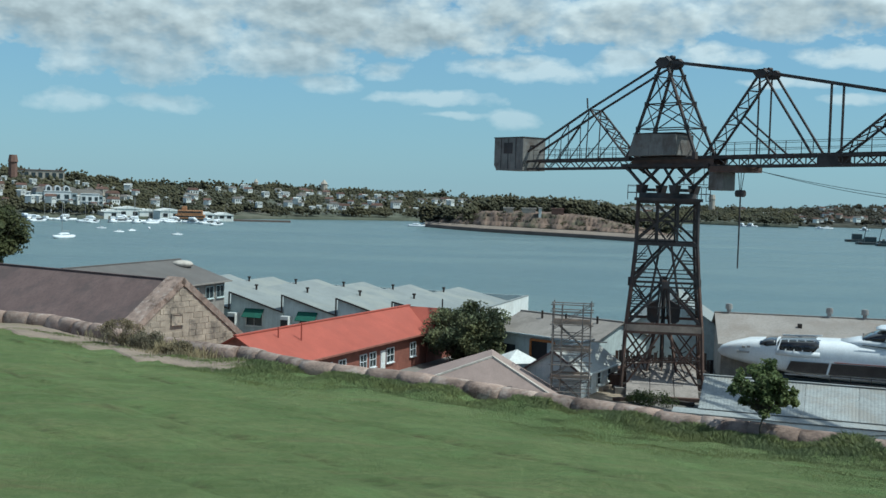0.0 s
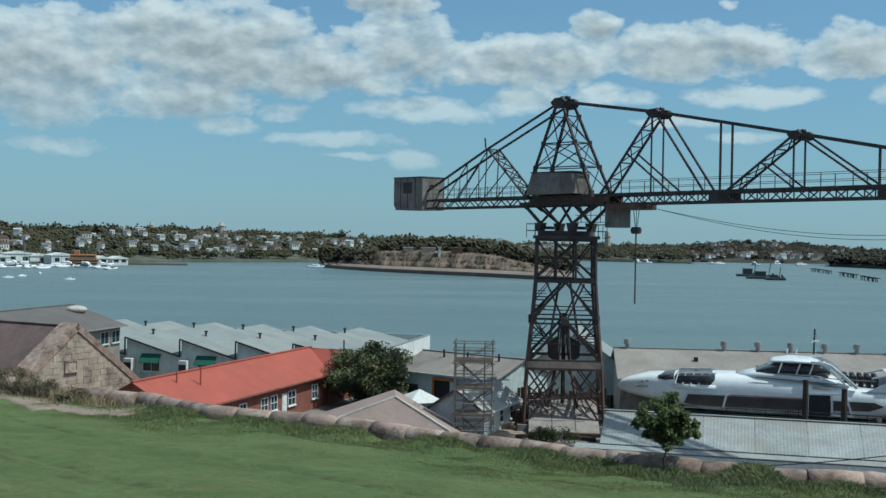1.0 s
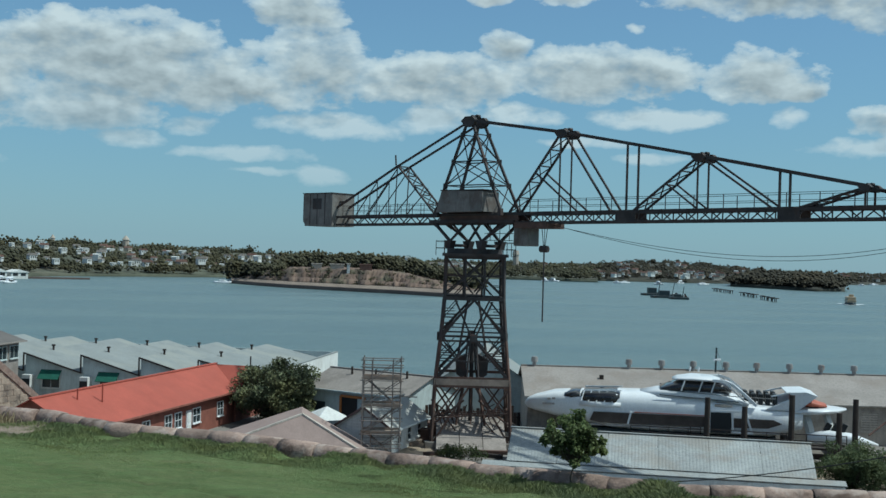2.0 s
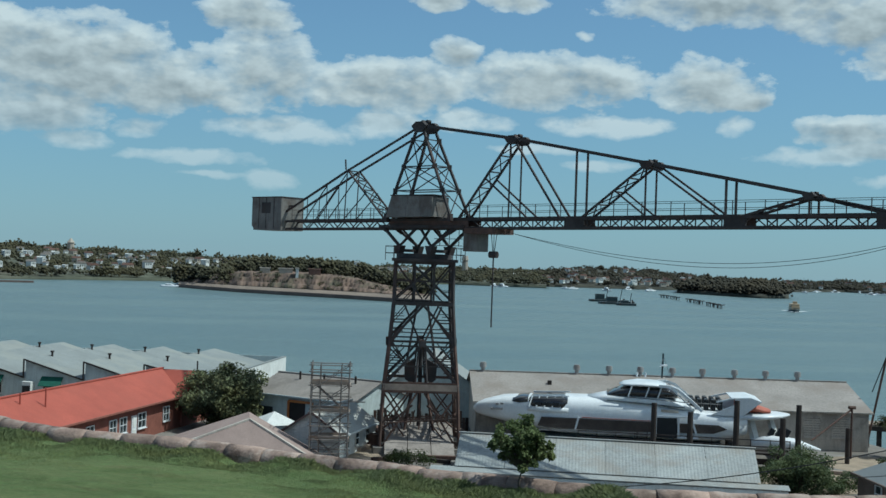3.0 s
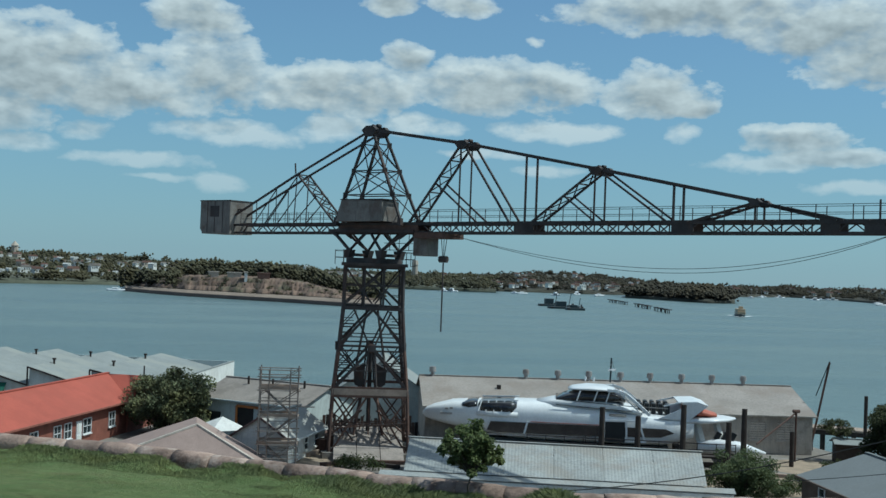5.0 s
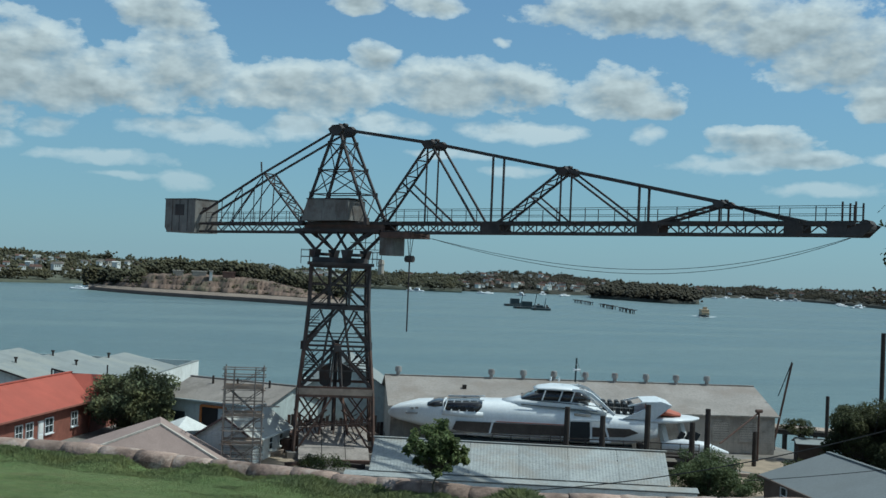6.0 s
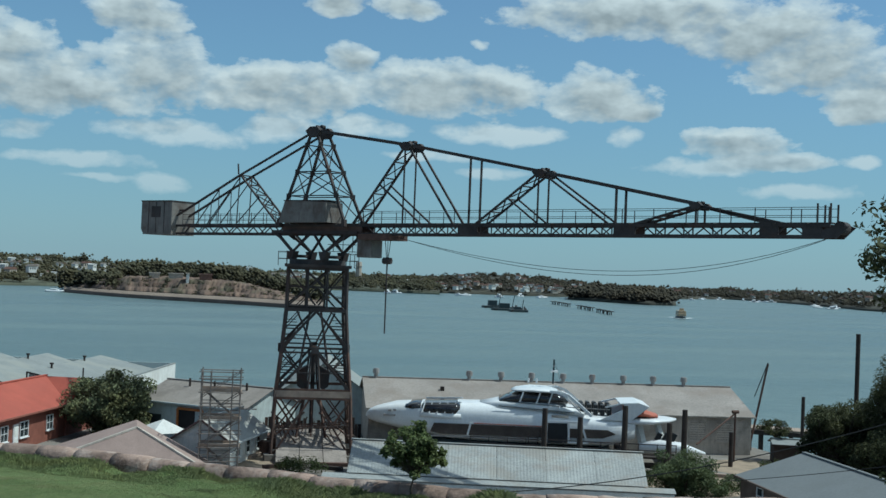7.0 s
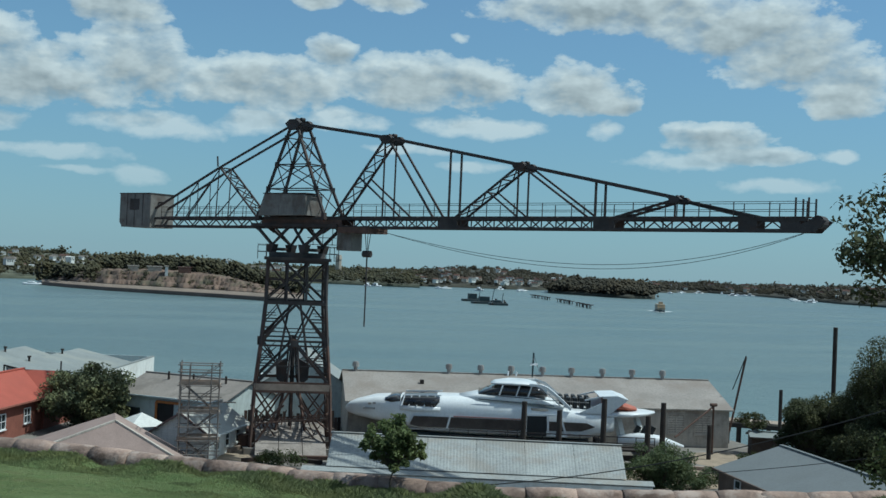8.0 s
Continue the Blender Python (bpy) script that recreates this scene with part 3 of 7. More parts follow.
def clump_mesh(bm, p, r, rng, squash=0.8, k=20):
    """A ragged crown of small leaf tufts round p."""
    for _ in range(k):
        v = Vector((rng.gauss(0, 0.5), rng.gauss(0, 0.5), rng.gauss(0, 0.32) * squash)) * r
        c = p + v
        s = r * rng.uniform(0.14, 0.32)
        top = bm.verts.new(c + Vector((rng.uniform(-.3, .3), rng.uniform(-.3, .3), 0.9)) * s)
        bot = bm.verts.new(c - Vector((0, 0, 0.7 * s)))
        m = 4
        a0 = rng.random() * 6.28
        ring = [bm.verts.new(c + Vector((math.cos(a0 + 6.283 * i / m), math.sin(a0 + 6.283 * i / m), rng.uniform(-.35, .35))) * s * rng.uniform(0.75, 1.25)) for i in range(m)]
        for i in range(m):
            bm.faces.new((ring[i], ring[(i + 1) % m], top))
            bm.faces.new((ring[(i + 1) % m], ring[i], bot))


def interp(pts, a):
    for p, q in zip(pts, pts[1:]):
        if p[0] <= a <= q[0]:
            f = (a - p[0]) / (q[0] - p[0])
            return [p[i] + (q[i] - p[i]) * f for i in range(1, 4)]
    return None


def woods(name, pts, count, a0, a1, label, rmin=1.7, rmax=4.4, seed=1, lo=0.01, mat=None, gaps=0.22, tall=0):
    rng = random.Random(seed)
    bm = bmesh.new()
    for _ in range(count):
        a = rng.uniform(a0, a1)
        v = interp(pts, a)
        if not v:
            continue
        d, h, c = v
        f = lo + (1.05 - lo) * rng.random() ** 1.15
        z = 3.0 + (h - 3.0) * min(1.0, (0.4 * f / 0.35 if f < 0.35 else 0.4 + 0.6 * (f - 0.35) / 0.65))
        r = rmin + (rmax - rmin) * rng.random() ** 1.5 + (1.5 if noise.noise((a * 1.3, f * 4, seed)) > 0.1 else 0)
        if noise.noise((a * 1.1, f * 5, seed + 20.0)) > gaps:
            continue
        clump_mesh(bm, at(a, d + c * f, z + r * 0.45), r, rng)
    # single old trees that stand above the rest
    for _ in range(tall):
        a = rng.uniform(a0, a1)
        d, h, c = interp(pts, a)
        f = rng.uniform(0.7, 1.05)
        r = rng.uniform(3.5, 6.5)
        p = at(a, d + c * f, h + r * rng.uniform(0.1, 0.5))
        for _ in range(3):
            clump_mesh(bm, p + Vector((rng.uniform(-.6, .6), 0, rng.uniform(-.4, .3))) * r, r * rng.uniform(0.5, 0.9), rng, 0.9, 16)
    return tagged(part(name, bm, mat or FAR_LEAF, None, "", True), label, "trees", kind="stuff")


woods("woods_far_shore", NORTH, 4400, -26, 17, "scattered dark green trees among houses on the hillside", seed=3, tall=70)
woods("woods_river_shore", WEST, 3000, 11, 44, "dark green trees along the far river shore", 2.2, 5.0, seed=4, mat=FAR_LEAF_DARK, gaps=0.4, tall=40)
woods("woods_headland", [(23.3, 1000, 5, 60), (25, 950, 9, 90), (27.2, 900, 9, 90), (28.5, 930, 4, 60)], 420, 23.3, 28.4, "dense dark trees covering the headland", 3.0, 6.0, seed=5, mat=FAR_LEAF_DARK, gaps=2.0)


# ---- hammerhead crane ----
CRANE = (18.2, 94.2)
TOWER_TURN, JIB_TURN = -9.0, -53.0
crane = thing("tower_crane", "tall rusty dark steel hammerhead crane on a lattice tower", "crane", pose(CRANE[0], CRANE[1], APRON))
LEVELS = [(0.0, 3.2), (4.9, 2.97), (8.6, 2.62), (11.95, 2.37), (15.3, 2.33)]      # height over the quay, half width
TT = Matrix.Rotation(radians(TOWER_TURN), 4, "Z")
JT = Matrix.Rotation(radians(JIB_TURN), 4, "Z")


def tow(x, y, z):
    return TT @ Vector((x, y, z))


def half(z):
    for (za, ha), (zb, hb) in zip(LEVELS, LEVELS[1:]):
        if za <= z <= zb:
            return ha + (hb - ha) * (z - za) / (zb - za)
    return LEVELS[-1][1]


def side(k, u, z):
    """A point on face k of the tower: u from -1 to 1 across it."""
    h = half(z)
    return (tow(u * h, -h, z), tow(h, u * h, z), tow(-u * h, h, z), tow(-h, -u * h, z))[k]


for sx in (-1, 1):
    for sy in (-1, 1):
        for (za, ha), (zb, hb) in zip(LEVELS, LEVELS[1:]):
            bar("tower_leg", tow(sx * ha, sy * ha, za), tow(sx * hb, sy * hb, zb), 0.2, RUST if za < 6 else STEEL, crane)
        bar("footing", tow(sx * 3.2, sy * 3.2, -0.02), tow(sx * 3.2, sy * 3.2, 0.5), 1.0, CONCRETE, crane)
for k in range(4):
    for z, w in ((4.9, 0.2), (5.55, 0.22), (8.5, 0.14), (8.9, 0.12), (11.9, 0.28), (15.2, 0.22)):
        bar("girt", side(k, -1, z), side(k, 1, z), w, RUST if z < 6 else STEEL, crane)
    for za, zb, zc in ((5.5, 8.7, 11.8),):
        for s in (-1, 1):
            bar("brace", side(k, s * 0.98, za), side(k, 0, zb), 0.2, STEEL, crane)
            bar("brace", side(k, 0, zb), side(k, s * 0.12, zb), 0.5, STEEL, crane)
            bar("brace", side(k, 0.0, zc), side(k, s * 0.98, zb + 0.3), 0.2, STEEL, crane)
            bar("brace", side(k, s * 0.5, (za + zb) / 2), side(k, s * 0.97, zb), 0.1, STEEL, crane)
            bar("brace", side(k, s * 0.97, 7.1), side(k, s * 0.5, 7.1), 0.09, STEEL, crane)
            bar("brace", side(k, s * 0.5, 10.4), side(k, s * 0.97, 10.4), 0.1, STEEL, crane)
            bar("brace", side(k, s * 0.97, zb), side(k, s * 0.5, 10.4), 0.1, STEEL, crane)
    for s in (-1, 1):
        bar("brace", side(k, s * 0.97, 12.2), side(k, -s * 0.4, 15.1), 0.13, STEEL, crane)
        bar("brace", side(k, s * 0.97, 15.1), side(k, s * 0.05, 12.3), 0.12, STEEL, crane)
        bar("brace", side(k, s * 0.33, 12.0), side(k, s * 0.33, 15.2), 0.14, STEEL, crane)
        bar("brace", side(k, s * 0.97, 0.3), side(k, 0.1 * s, 4.8), 0.15, RUST, crane)
        bar("brace", side(k, s * 0.97, 4.7), side(k, 0.45 * s, 2.5), 0.14, RUST, crane)
for k in range(4):
    for s in (-1, 1):
        for za, zb in ((9.1, 10.4), (10.4, 11.7), (5.8, 7.1), (7.1, 8.4)):
            bar("lattice", side(k, s * 0.97, za), side(k, s * 0.55, zb), 0.07, STEEL, crane)
        for z in (9.7, 10.9, 6.4, 7.7, 12.9, 13.8):
            bar("rung", side(k, s * 0.97, z), side(k, s * 0.62, z), 0.06, STEEL, crane)
# secondary bracing: raking bars that rise from the middle joint, short knees at the legs, thin girts
for k in range(4):
    for s in (-1, 1):
        bar("brace", side(k, 0.06 * s, 8.8), side(k, s * 0.62, 11.7), 0.13, STEEL, crane)
        bar("brace", side(k, 0.1 * s, 8.4), side(k, 0.16 * s, 5.6), 0.12, STEEL, crane)
        bar("brace", side(k, s * 0.97, 8.3), side(k, s * 0.42, 6.9), 0.1, STEEL, crane)
        bar("brace", side(k, s * 0.66, 12.1), side(k, s * 0.02, 13.7), 0.08, STEEL, crane)
        bar("brace", side(k, s * 0.97, 2.4), side(k, s * 0.35, 4.8), 0.12, RUST, crane)
    for z in (6.9, 9.6, 13.7):
        bar("girt", side(k, -0.97, z), side(k, 0.97, z), 0.08, STEEL, crane)
    centre = side(k, 0, 8.7)
    bar("joint_plate", centre - Vector((0, 0, 0.35)), centre + Vector((0, 0, 0.35)), 0.62, RUST, crane, 0.16)
bm = bmesh.new()
box(bm, -3.05, -3.05, 4.95, 3.05, -2.85, 5.5, TT)
part("walkway", bm, DECK_WOOD, crane, "weathered timber walkway")
# centre post and its hanging counterweights
bar("centre_column", (0, 0, 0), (0, 0, 8.9), 0.34, STEEL, crane, sides=10)
for s in (-1, 1):
    bm = bmesh.new()
    prism(bm, [(-0.2, 2.2), (0.9, 1.6), (0.8, 0.1), (0.2, -0.3), (-0.2, 0.2)] if s > 0 else [(0.2, 2.2), (-0.9, 1.6), (-0.8, 0.1), (-0.2, -0.3), (0.2, 0.2)], -0.6, 0.6, TT @ pose(0.62 * s, -0.4, 5.6) @ Matrix.Diagonal((0.8, 1, 0.8, 1)))
    part("weight_block", bm, STEEL, crane)
    bar("inner_strut", tow(s * 0.4, 0, 12.0), tow(s * 1.2, -1.2, 7.0), 0.14, STEEL, crane)
    bar("inner_strut", tow(s * 0.4, 0, 6.0), tow(s * 1.4, -1.4, 0.3), 0.16, RUST, crane)
    bar("inner_strut", tow(s * 0.4, 0, 6.0), tow(s * 1.4, 1.4, 0.3), 0.16, RUST, crane)
for x0, x1 in ((-2.75, -0.95), (-0.9, 0.9), (0.95, 2.75)):
    bm = bmesh.new()
    prism(bm, [(-5.2, 0), (1.6, 0), (1.6, 1.9), (-0.6, 1.75), (-5.2, 0.25)], x0, x1, TT @ Matrix(((0, 1, 0, 0), (1, 0, 0, 0), (0, 0, 1, 0), (0, 0, 0, 1))))
    part("pedestal_slab", bm, PLINTH, crane, "worn brown-grey concrete slab between the tower legs")
for x in (-1.2, 0.0, 1.2):
    bar("tie_rod", tow(x, -1.5, 1.7), tow(x * 0.5, -0.4, 4.6), 0.1, RUST, crane)
    bar("cross_tie", tow(-2.9, -2.2 + x, 2.4), tow(2.9, -2.2 + x, 2.9), 0.09, RUST, crane)
for s in (-1, 1):
    bar("brace", tow(s * 2.95, -2.95, 1.9), tow(s * 0.6, -1.2, 3.6), 0.12, RUST, crane)
rng = random.Random(8)
for _ in range(16):
    x, y, z = rng.uniform(-2.4, 2.4), rng.uniform(-2.6, 1.5), rng.uniform(0.6, 2.6)
    bar("old_pipe", tow(x, y, z), tow(x + rng.uniform(-1.6, 1.6), y + rng.uniform(-.5, .5), z + rng.uniform(0.3, 2.2)), rng.uniform(0.06, 0.12), RUST, crane)
# top platform, rails and slewing ring
bm = bmesh.new()
box(bm, -2.65, -2.65, 15.3, 2.65, 2.65, 15.55, TT)
part("platform", bm, STEEL, crane)
bar("slewing_ring", (0, 0, 15.55), (0, 0, 15.95), 4.6, STEEL, crane, sides=24)
for s in (-1, 1):
    for y in (-2.6, 2.6):
        for x in (2.5, 3.2):
            bar("rail_post", tow(s * x, y, 15.4), tow(s * x, y, 16.5), 0.05, STEEL, crane)
        for z in (15.95, 16.5):
            bar("rail", tow(s * 2.4, y, z), tow(s * 3.2, y, z), 0.04, STEEL, crane)
    for z in (15.4, 15.95, 16.5):
        bar("rail", tow(s * 3.2, -2.6, z), tow(s * 3.2, 2.6, z), 0.05, STEEL, crane)
bar("lamp", tow(3.3, -2.4, 16.45), tow(3.75, -2.5, 16.6), 0.28, STEEL, crane, sides=8)


def jib(s, w, z):
    """A point on the jib: s along it from the tower's axis, w across, z over the quay; the jib rises slightly to its tip."""
    return JT @ Vector((s, -w, z - APRON + 0.0))


def low(s):
    return 20.34 + 0.0085 * s


def high(s):
    return 21.12 + 0.0085 * s


W = 0.72
# rotating portal between the ring and the jib: four feet, each with struts that spread to the girders
for sx in (-1.75, 1.75):
    for w in (-1.15, 1.15):
        k = 1 if sx > 0 else -1
        bm = bmesh.new()
        prism(bm, [(sx - 0.2, 15.9), (sx + 0.2, 15.9), (sx + 0.42, 16.6), (sx - 0.42, 16.6)], w - 0.3, w + 0.3, JT)
        part("gusset", bm, STEEL, crane)
        foot = jib(sx, -w, 18.85)
        bar("strut", foot, jib(k * 3.9, -w * 0.7, 20.35), 0.2, STEEL, crane)
        bar("strut", foot, jib(k * 0.2, -w * 0.7, 20.35), 0.16, STEEL, crane)
        bar("strut", foot, jib(sx * 1.1, w * 0.7, 20.35), 0.13, STEEL, crane)
        for d in (0.55,):
            bm = bmesh.new()
            prism(bm, [(k * 3.9 - d, 18.1), (k * 3.9 + d, 18.1), (k * 3.7 - k * 0.25, 17.55)], w * 0.7 - 0.05, w * 0.7 + 0.05, JT)
            part("corner_plate", bm, STEEL, crane)
    bar("cross_beam", jib(sx, -1.15, 18.5), jib(sx, 1.15, 18.5), 0.25, STEEL, crane)
bm = bmesh.new()
box(bm, -4.4, -1.0, 18.05, 4.9, 1.0, 18.3, JT)
part("turntable_frame", bm, STEEL, crane)
for s in (5.0, 6.0, 7.0):
    bar("rail_post", jib(s - 2.2, 1.3, 18.9), jib(s - 2.2, 1.3, 20.3), 0.05, STEEL, crane)
for z in (18.95, 19.5):
    bar("rail", jib(2.2, 1.3, z), jib(5.2, 1.3, z), 0.05, STEEL, crane)

# long girders: chords, lacing and deck
S0, S1 = -22.0, 43.0
for w in (-W, W):
    bar("top_chord", jib(S0 + 5.5, w, high(S0 + 6) - 0.09), jib(S1 - 1.0, w, high(S1) - 0.09), 0.18, STEEL, crane, 0.2)
    bar("bottom_chord", jib(S0 + 1, w, low(S0 + 1)), jib(S1 - 0.8, w, low(S1)), 0.18, STEEL, crane)
    s = -15.5
    i = 0
    while s < 42:
        step = 1.0
        a, b = (low, high) if i % 2 == 0 else (high, low)
        bar("lacing", jib(s, w, a(s)), jib(s + step, w, b(s + step)), 0.075, STEEL, crane)
        if i % 2 == 0 and s > 4:
            bar("lacing", jib(s, w, high(s)), jib(s, w, low(s)), 0.075, STEEL, crane)
        s += step
        i += 1
for sa, sb in ((40.3, 41.5), (-3.4, 5.2), (14.6, 16.2), (27.4, 29.0), (37.6, 38.8)):
    for w in (-W, W):
        bm = bmesh.new()
        prism(bm, [(sa, low(sa) - APRON), (sb, low(sb) - APRON), (sb, high(sb) - APRON), (sa, high(sa) - APRON)], w - 0.06, w + 0.06, JT)
        part("web_plate", bm, RUST if sa < 0 else STEEL, crane)
bm = bmesh.new()
prism(bm, [(S0 + 6, high(S0 + 6) - APRON + 0.02), (S1 - 1, high(S1) - APRON + 0.02), (S1 - 1, high(S1) - APRON + 0.1), (S0 + 6, high(S0 + 6) - APRON + 0.1)], -0.32, 0.32, JT)
part("deck", bm, STEEL, crane)
for i in range(29):
    s = -15.4 + i * 2.0
    bar("deck_bearer", jib(s, -W - 0.25, high(s) + 0.02), jib(s, W + 0.25, high(s) + 0.02), 0.1, STEEL, crane)
# hand rails on the deck
for w in (-W - 0.2, W + 0.2):
    for dz in (0.5, 1.0):
        bar("rail", jib(5, w, high(5) + dz), jib(42.0, w, high(42) + dz), 0.035, STEEL, crane)
        bar("rail", jib(-15.5, w, high(-15.5) + dz * 0.9), jib(-4.0, w, high(-4) + dz * 0.9), 0.035, STEEL, crane)
    for i in range(26):
        s = -15.5 + i * 1.43 if i < 9 else 5.0 + (i - 9) * 2.31
        bar("rail_post", jib(s, w, high(s)), jib(s, w, high(s) + 1.0), 0.05, STEEL, crane)
for s in (41.2, 42.0):
    for w in (-W, W):
        bar("rail_post", jib(s, w, high(s)), jib(s, w, high(s) + 1.25), 0.09, STEEL, crane)
# tip: sheave and wedge end
bar("tip_sheave", jib(42.5, -0.5, 21.25), jib(42.5, 0.5, 21.25), 0.8, STEEL, crane, sides=16)
for w in (-W, W):
    bm = bmesh.new()
    prism(bm, [(41.2, low(41) - APRON - 0.1), (42.4, low(42) - APRON - 0.1), (43.1, 21.3 - APRON), (42.6, high(42) - APRON), (41.2, high(41) - APRON - 0.5)], w - 0.05, w + 0.05, JT)
    part("tip_plate", bm, STEEL, crane)
# counterweight box with chamfered base
bm = bmesh.new()
prism(bm, [(-20.6, 20.5 - APRON), (-20.2, 20.05 - APRON), (-16.5, 20.05 - APRON), (-16.5, 23.05 - APRON), (-20.6, 23.05 - APRON)], -1.36, 1.36, JT)
weight = part("counterweight", bm, SHEET_GREY, crane, "rust-streaked grey steel counterweight box")
for x in (-19.6, -18.6, -17.5):
    part("plate_seam", box(bmesh.new(), x - 0.03, -1.385, 20.2 - APRON, x + 0.03, -1.355, 23.0 - APRON, JT), STEEL, weight)
part("hatch", box(bmesh.new(), -19.2, -1.39, 21.6 - APRON, -18.0, -1.355, 22.6 - APRON, JT), STEEL, weight)
bar("bracket", jib(-16.5, 0.4, 22.3), jib(-15.6, 0.4, 22.3), 0.14, STEEL, weight)
bm = bmesh.new()
box(bm, -20.65, -1.42, 23.05 - APRON, -16.45, 1.42, 23.13 - APRON, JT)
part("counterweight_lid", bm, STEEL, crane)
# machinery house at the foot of the mast
bm = bmesh.new()
prism(bm, [(-2.9, 21.2 - APRON), (2.2, 21.26 - APRON), (2.2, 22.9 - APRON), (-2.3, 23.0 - APRON)], 0.3, -1.75, JT)
part("winch_house", bm, SHEET_GREY, crane, "rusty grey sheet-steel winch house")
bm = bmesh.new()
box(bm, -2.4, -0.4, 22.97 - APRON, 2.3, 1.75, 23.05 - APRON, JT @ pose(0, -1.4, 0))
part("winch_house_roof", bm, STEEL, crane)


def strut_pair(sa, za, sb, zb, w=0.2, lace=0, spread=0.0, wa=W, wb=W):
    """The same bar on both sides of the jib; with lacing between them if asked for."""
    for k in (-1, 1):
        bar("strut", jib(sa, k * wa, za), jib(sb, k * wb, zb), w, STEEL, crane)
    for i in range(lace):
        f, g = i / lace, (i + 1) / lace
        pt = lambda t, k: jib(sa + (sb - sa) * t, k * (wa + (wb - wa) * t), za + (zb - za) * t)
        bar("lacing", pt(f, -1), pt(g, 1), 0.08, STEEL, crane)
        bar("lacing", pt(f, 1), pt(g, -1), 0.08, STEEL, crane)
        bar("lacing", pt(g, -1), pt(g, 1), 0.1, STEEL, crane)


MAST, P2, P3, P4, BACK = (-0.3, 28.75), (9.35, 27.25), (21.4, 24.95), (33.3, 22.6), (-8.7, 25.3)
# mast: four legs that lean together, laced
for k in (-1, 1):
    for x in (-3.35, 3.65):
        bar("mast_foot", jib(x * 1.01, k * 1.15, 20.95), jib(x, k * 1.15, 21.5), 0.34, STEEL, crane)
        bar("foot_beam", jib(x, k * 0.5, 21.0), jib(x, k * 1.3, 21.0), 0.2, STEEL, crane)
    bar("mast_leg", jib(-3.35, k * 1.15, 21.4), jib(MAST[0] - 0.25, k * W, MAST[1]), 0.19, STEEL, crane)
    bar("mast_leg", jib(3.65, k * 1.15, 21.4), jib(MAST[0] + 0.25, k * W, MAST[1]), 0.19, STEEL, crane)
    for f, g in ((0.28, 0.55), (0.55, 0.85)):
        la = lambda t: jib(-3.35 + 2.8 * t, k * (1.15 - 0.43 * t), 21.4 + 7.35 * t)
        lb = lambda t: jib(3.65 - 3.7 * t, k * (1.15 - 0.43 * t), 21.4 + 7.35 * t)
        bar("lacing", la(f), lb(f), 0.09, STEEL, crane)
        bar("lacing", la(f), lb(g), 0.075, STEEL, crane)
        bar("lacing", lb(f), la(g), 0.075, STEEL, crane)
    bar("lacing", la(0.55), lb(0.55), 0.09, STEEL, crane)
for x0, x1 in ((-3.35, -0.55), (3.65, -0.05)):
    for f, g in ((0.0, 0.28), (0.28, 0.55), (0.55, 0.85)):
        p = lambda t, k: jib(x0 + (x1 - x0) * t, k * (1.15 - 0.43 * t), 21.4 + 7.35 * t)
        bar("lacing", p(f, -1), p(g, 1), 0.07, STEEL, crane)
        bar("lacing", p(f, 1), p(g, -1), 0.07, STEEL, crane)
        bar("lacing", p(g, -1), p(g, 1), 0.08, STEEL, crane)
        for k in (-1, 1):
            q = p(g, k)
            bar("joint_plate", q - Vector((0, 0, 0.18)), q + Vector((0, 0, 0.18)), 0.34, STEEL, crane)
# posts along the jib
strut_pair(4.2, high(4), P2[0] - 0.15, P2[1], 0.15, 5)
strut_pair(14.0, high(14), P2[0] + 0.15, P2[1], 0.14)
strut_pair(16.0, high(16), P3[0] - 0.15, P3[1], 0.14, 4)
strut_pair(27.0, high(27), P3[0] + 0.15, P3[1], 0.13)
strut_pair(28.9, high(29), P4[0], P4[1], 0.15, 3)
strut_pair(38.4, high(38), P4[0], P4[1], 0.2)
strut_pair(-4.0, high(-4), BACK[0] + 0.1, BACK[1], 0.13, 5)
# hangers
for s, z in ((9.2, 27.0), (21.3, 24.8), (33.3, 22.5)):
    strut_pair(s, z, s, high(s), 0.11)
for s in (15.4, 27.5):
    f = (s - (9.35 if s < 20 else 21.4)) / (12.05 if s < 20 else 11.9)
    zt = (27.25 + (24.95 - 27.25) * f) if s < 20 else (24.95 + (22.6 - 24.95) * f)
    strut_pair(s, zt, s, high(s), 0.14)
# struts halfway up the posts
strut_pair(6.8, 24.3, 11.0, high(11), 0.12)
strut_pair(18.7, 23.2, 21.4, high(21), 0.11)
# top tie over the posts, back stay
for a, b in ((MAST, P2), (P2, P3), (P3, P4)):
    strut_pair(a[0], a[1] + 0.1, b[0], b[1] + 0.1, 0.23)
strut_pair(P4[0], P4[1], 39.0, high(39), 0.2)
strut_pair(MAST[0], MAST[1], BACK[0], BACK[1], 0.15)
strut_pair(BACK[0], BACK[1], -16.6, 21.75, 0.16)
for s, za, sb in ((-8.7, 25.2, -8.9), (-8.7, 25.1, -12.6), (-11.2, 24.05, -14.0), (-13.7, 22.95, -13.7), (-6.3, 23.4, -9.0), (-11.2, 24.1, -11.2)):
    strut_pair(s, za, sb, high(sb), 0.07)
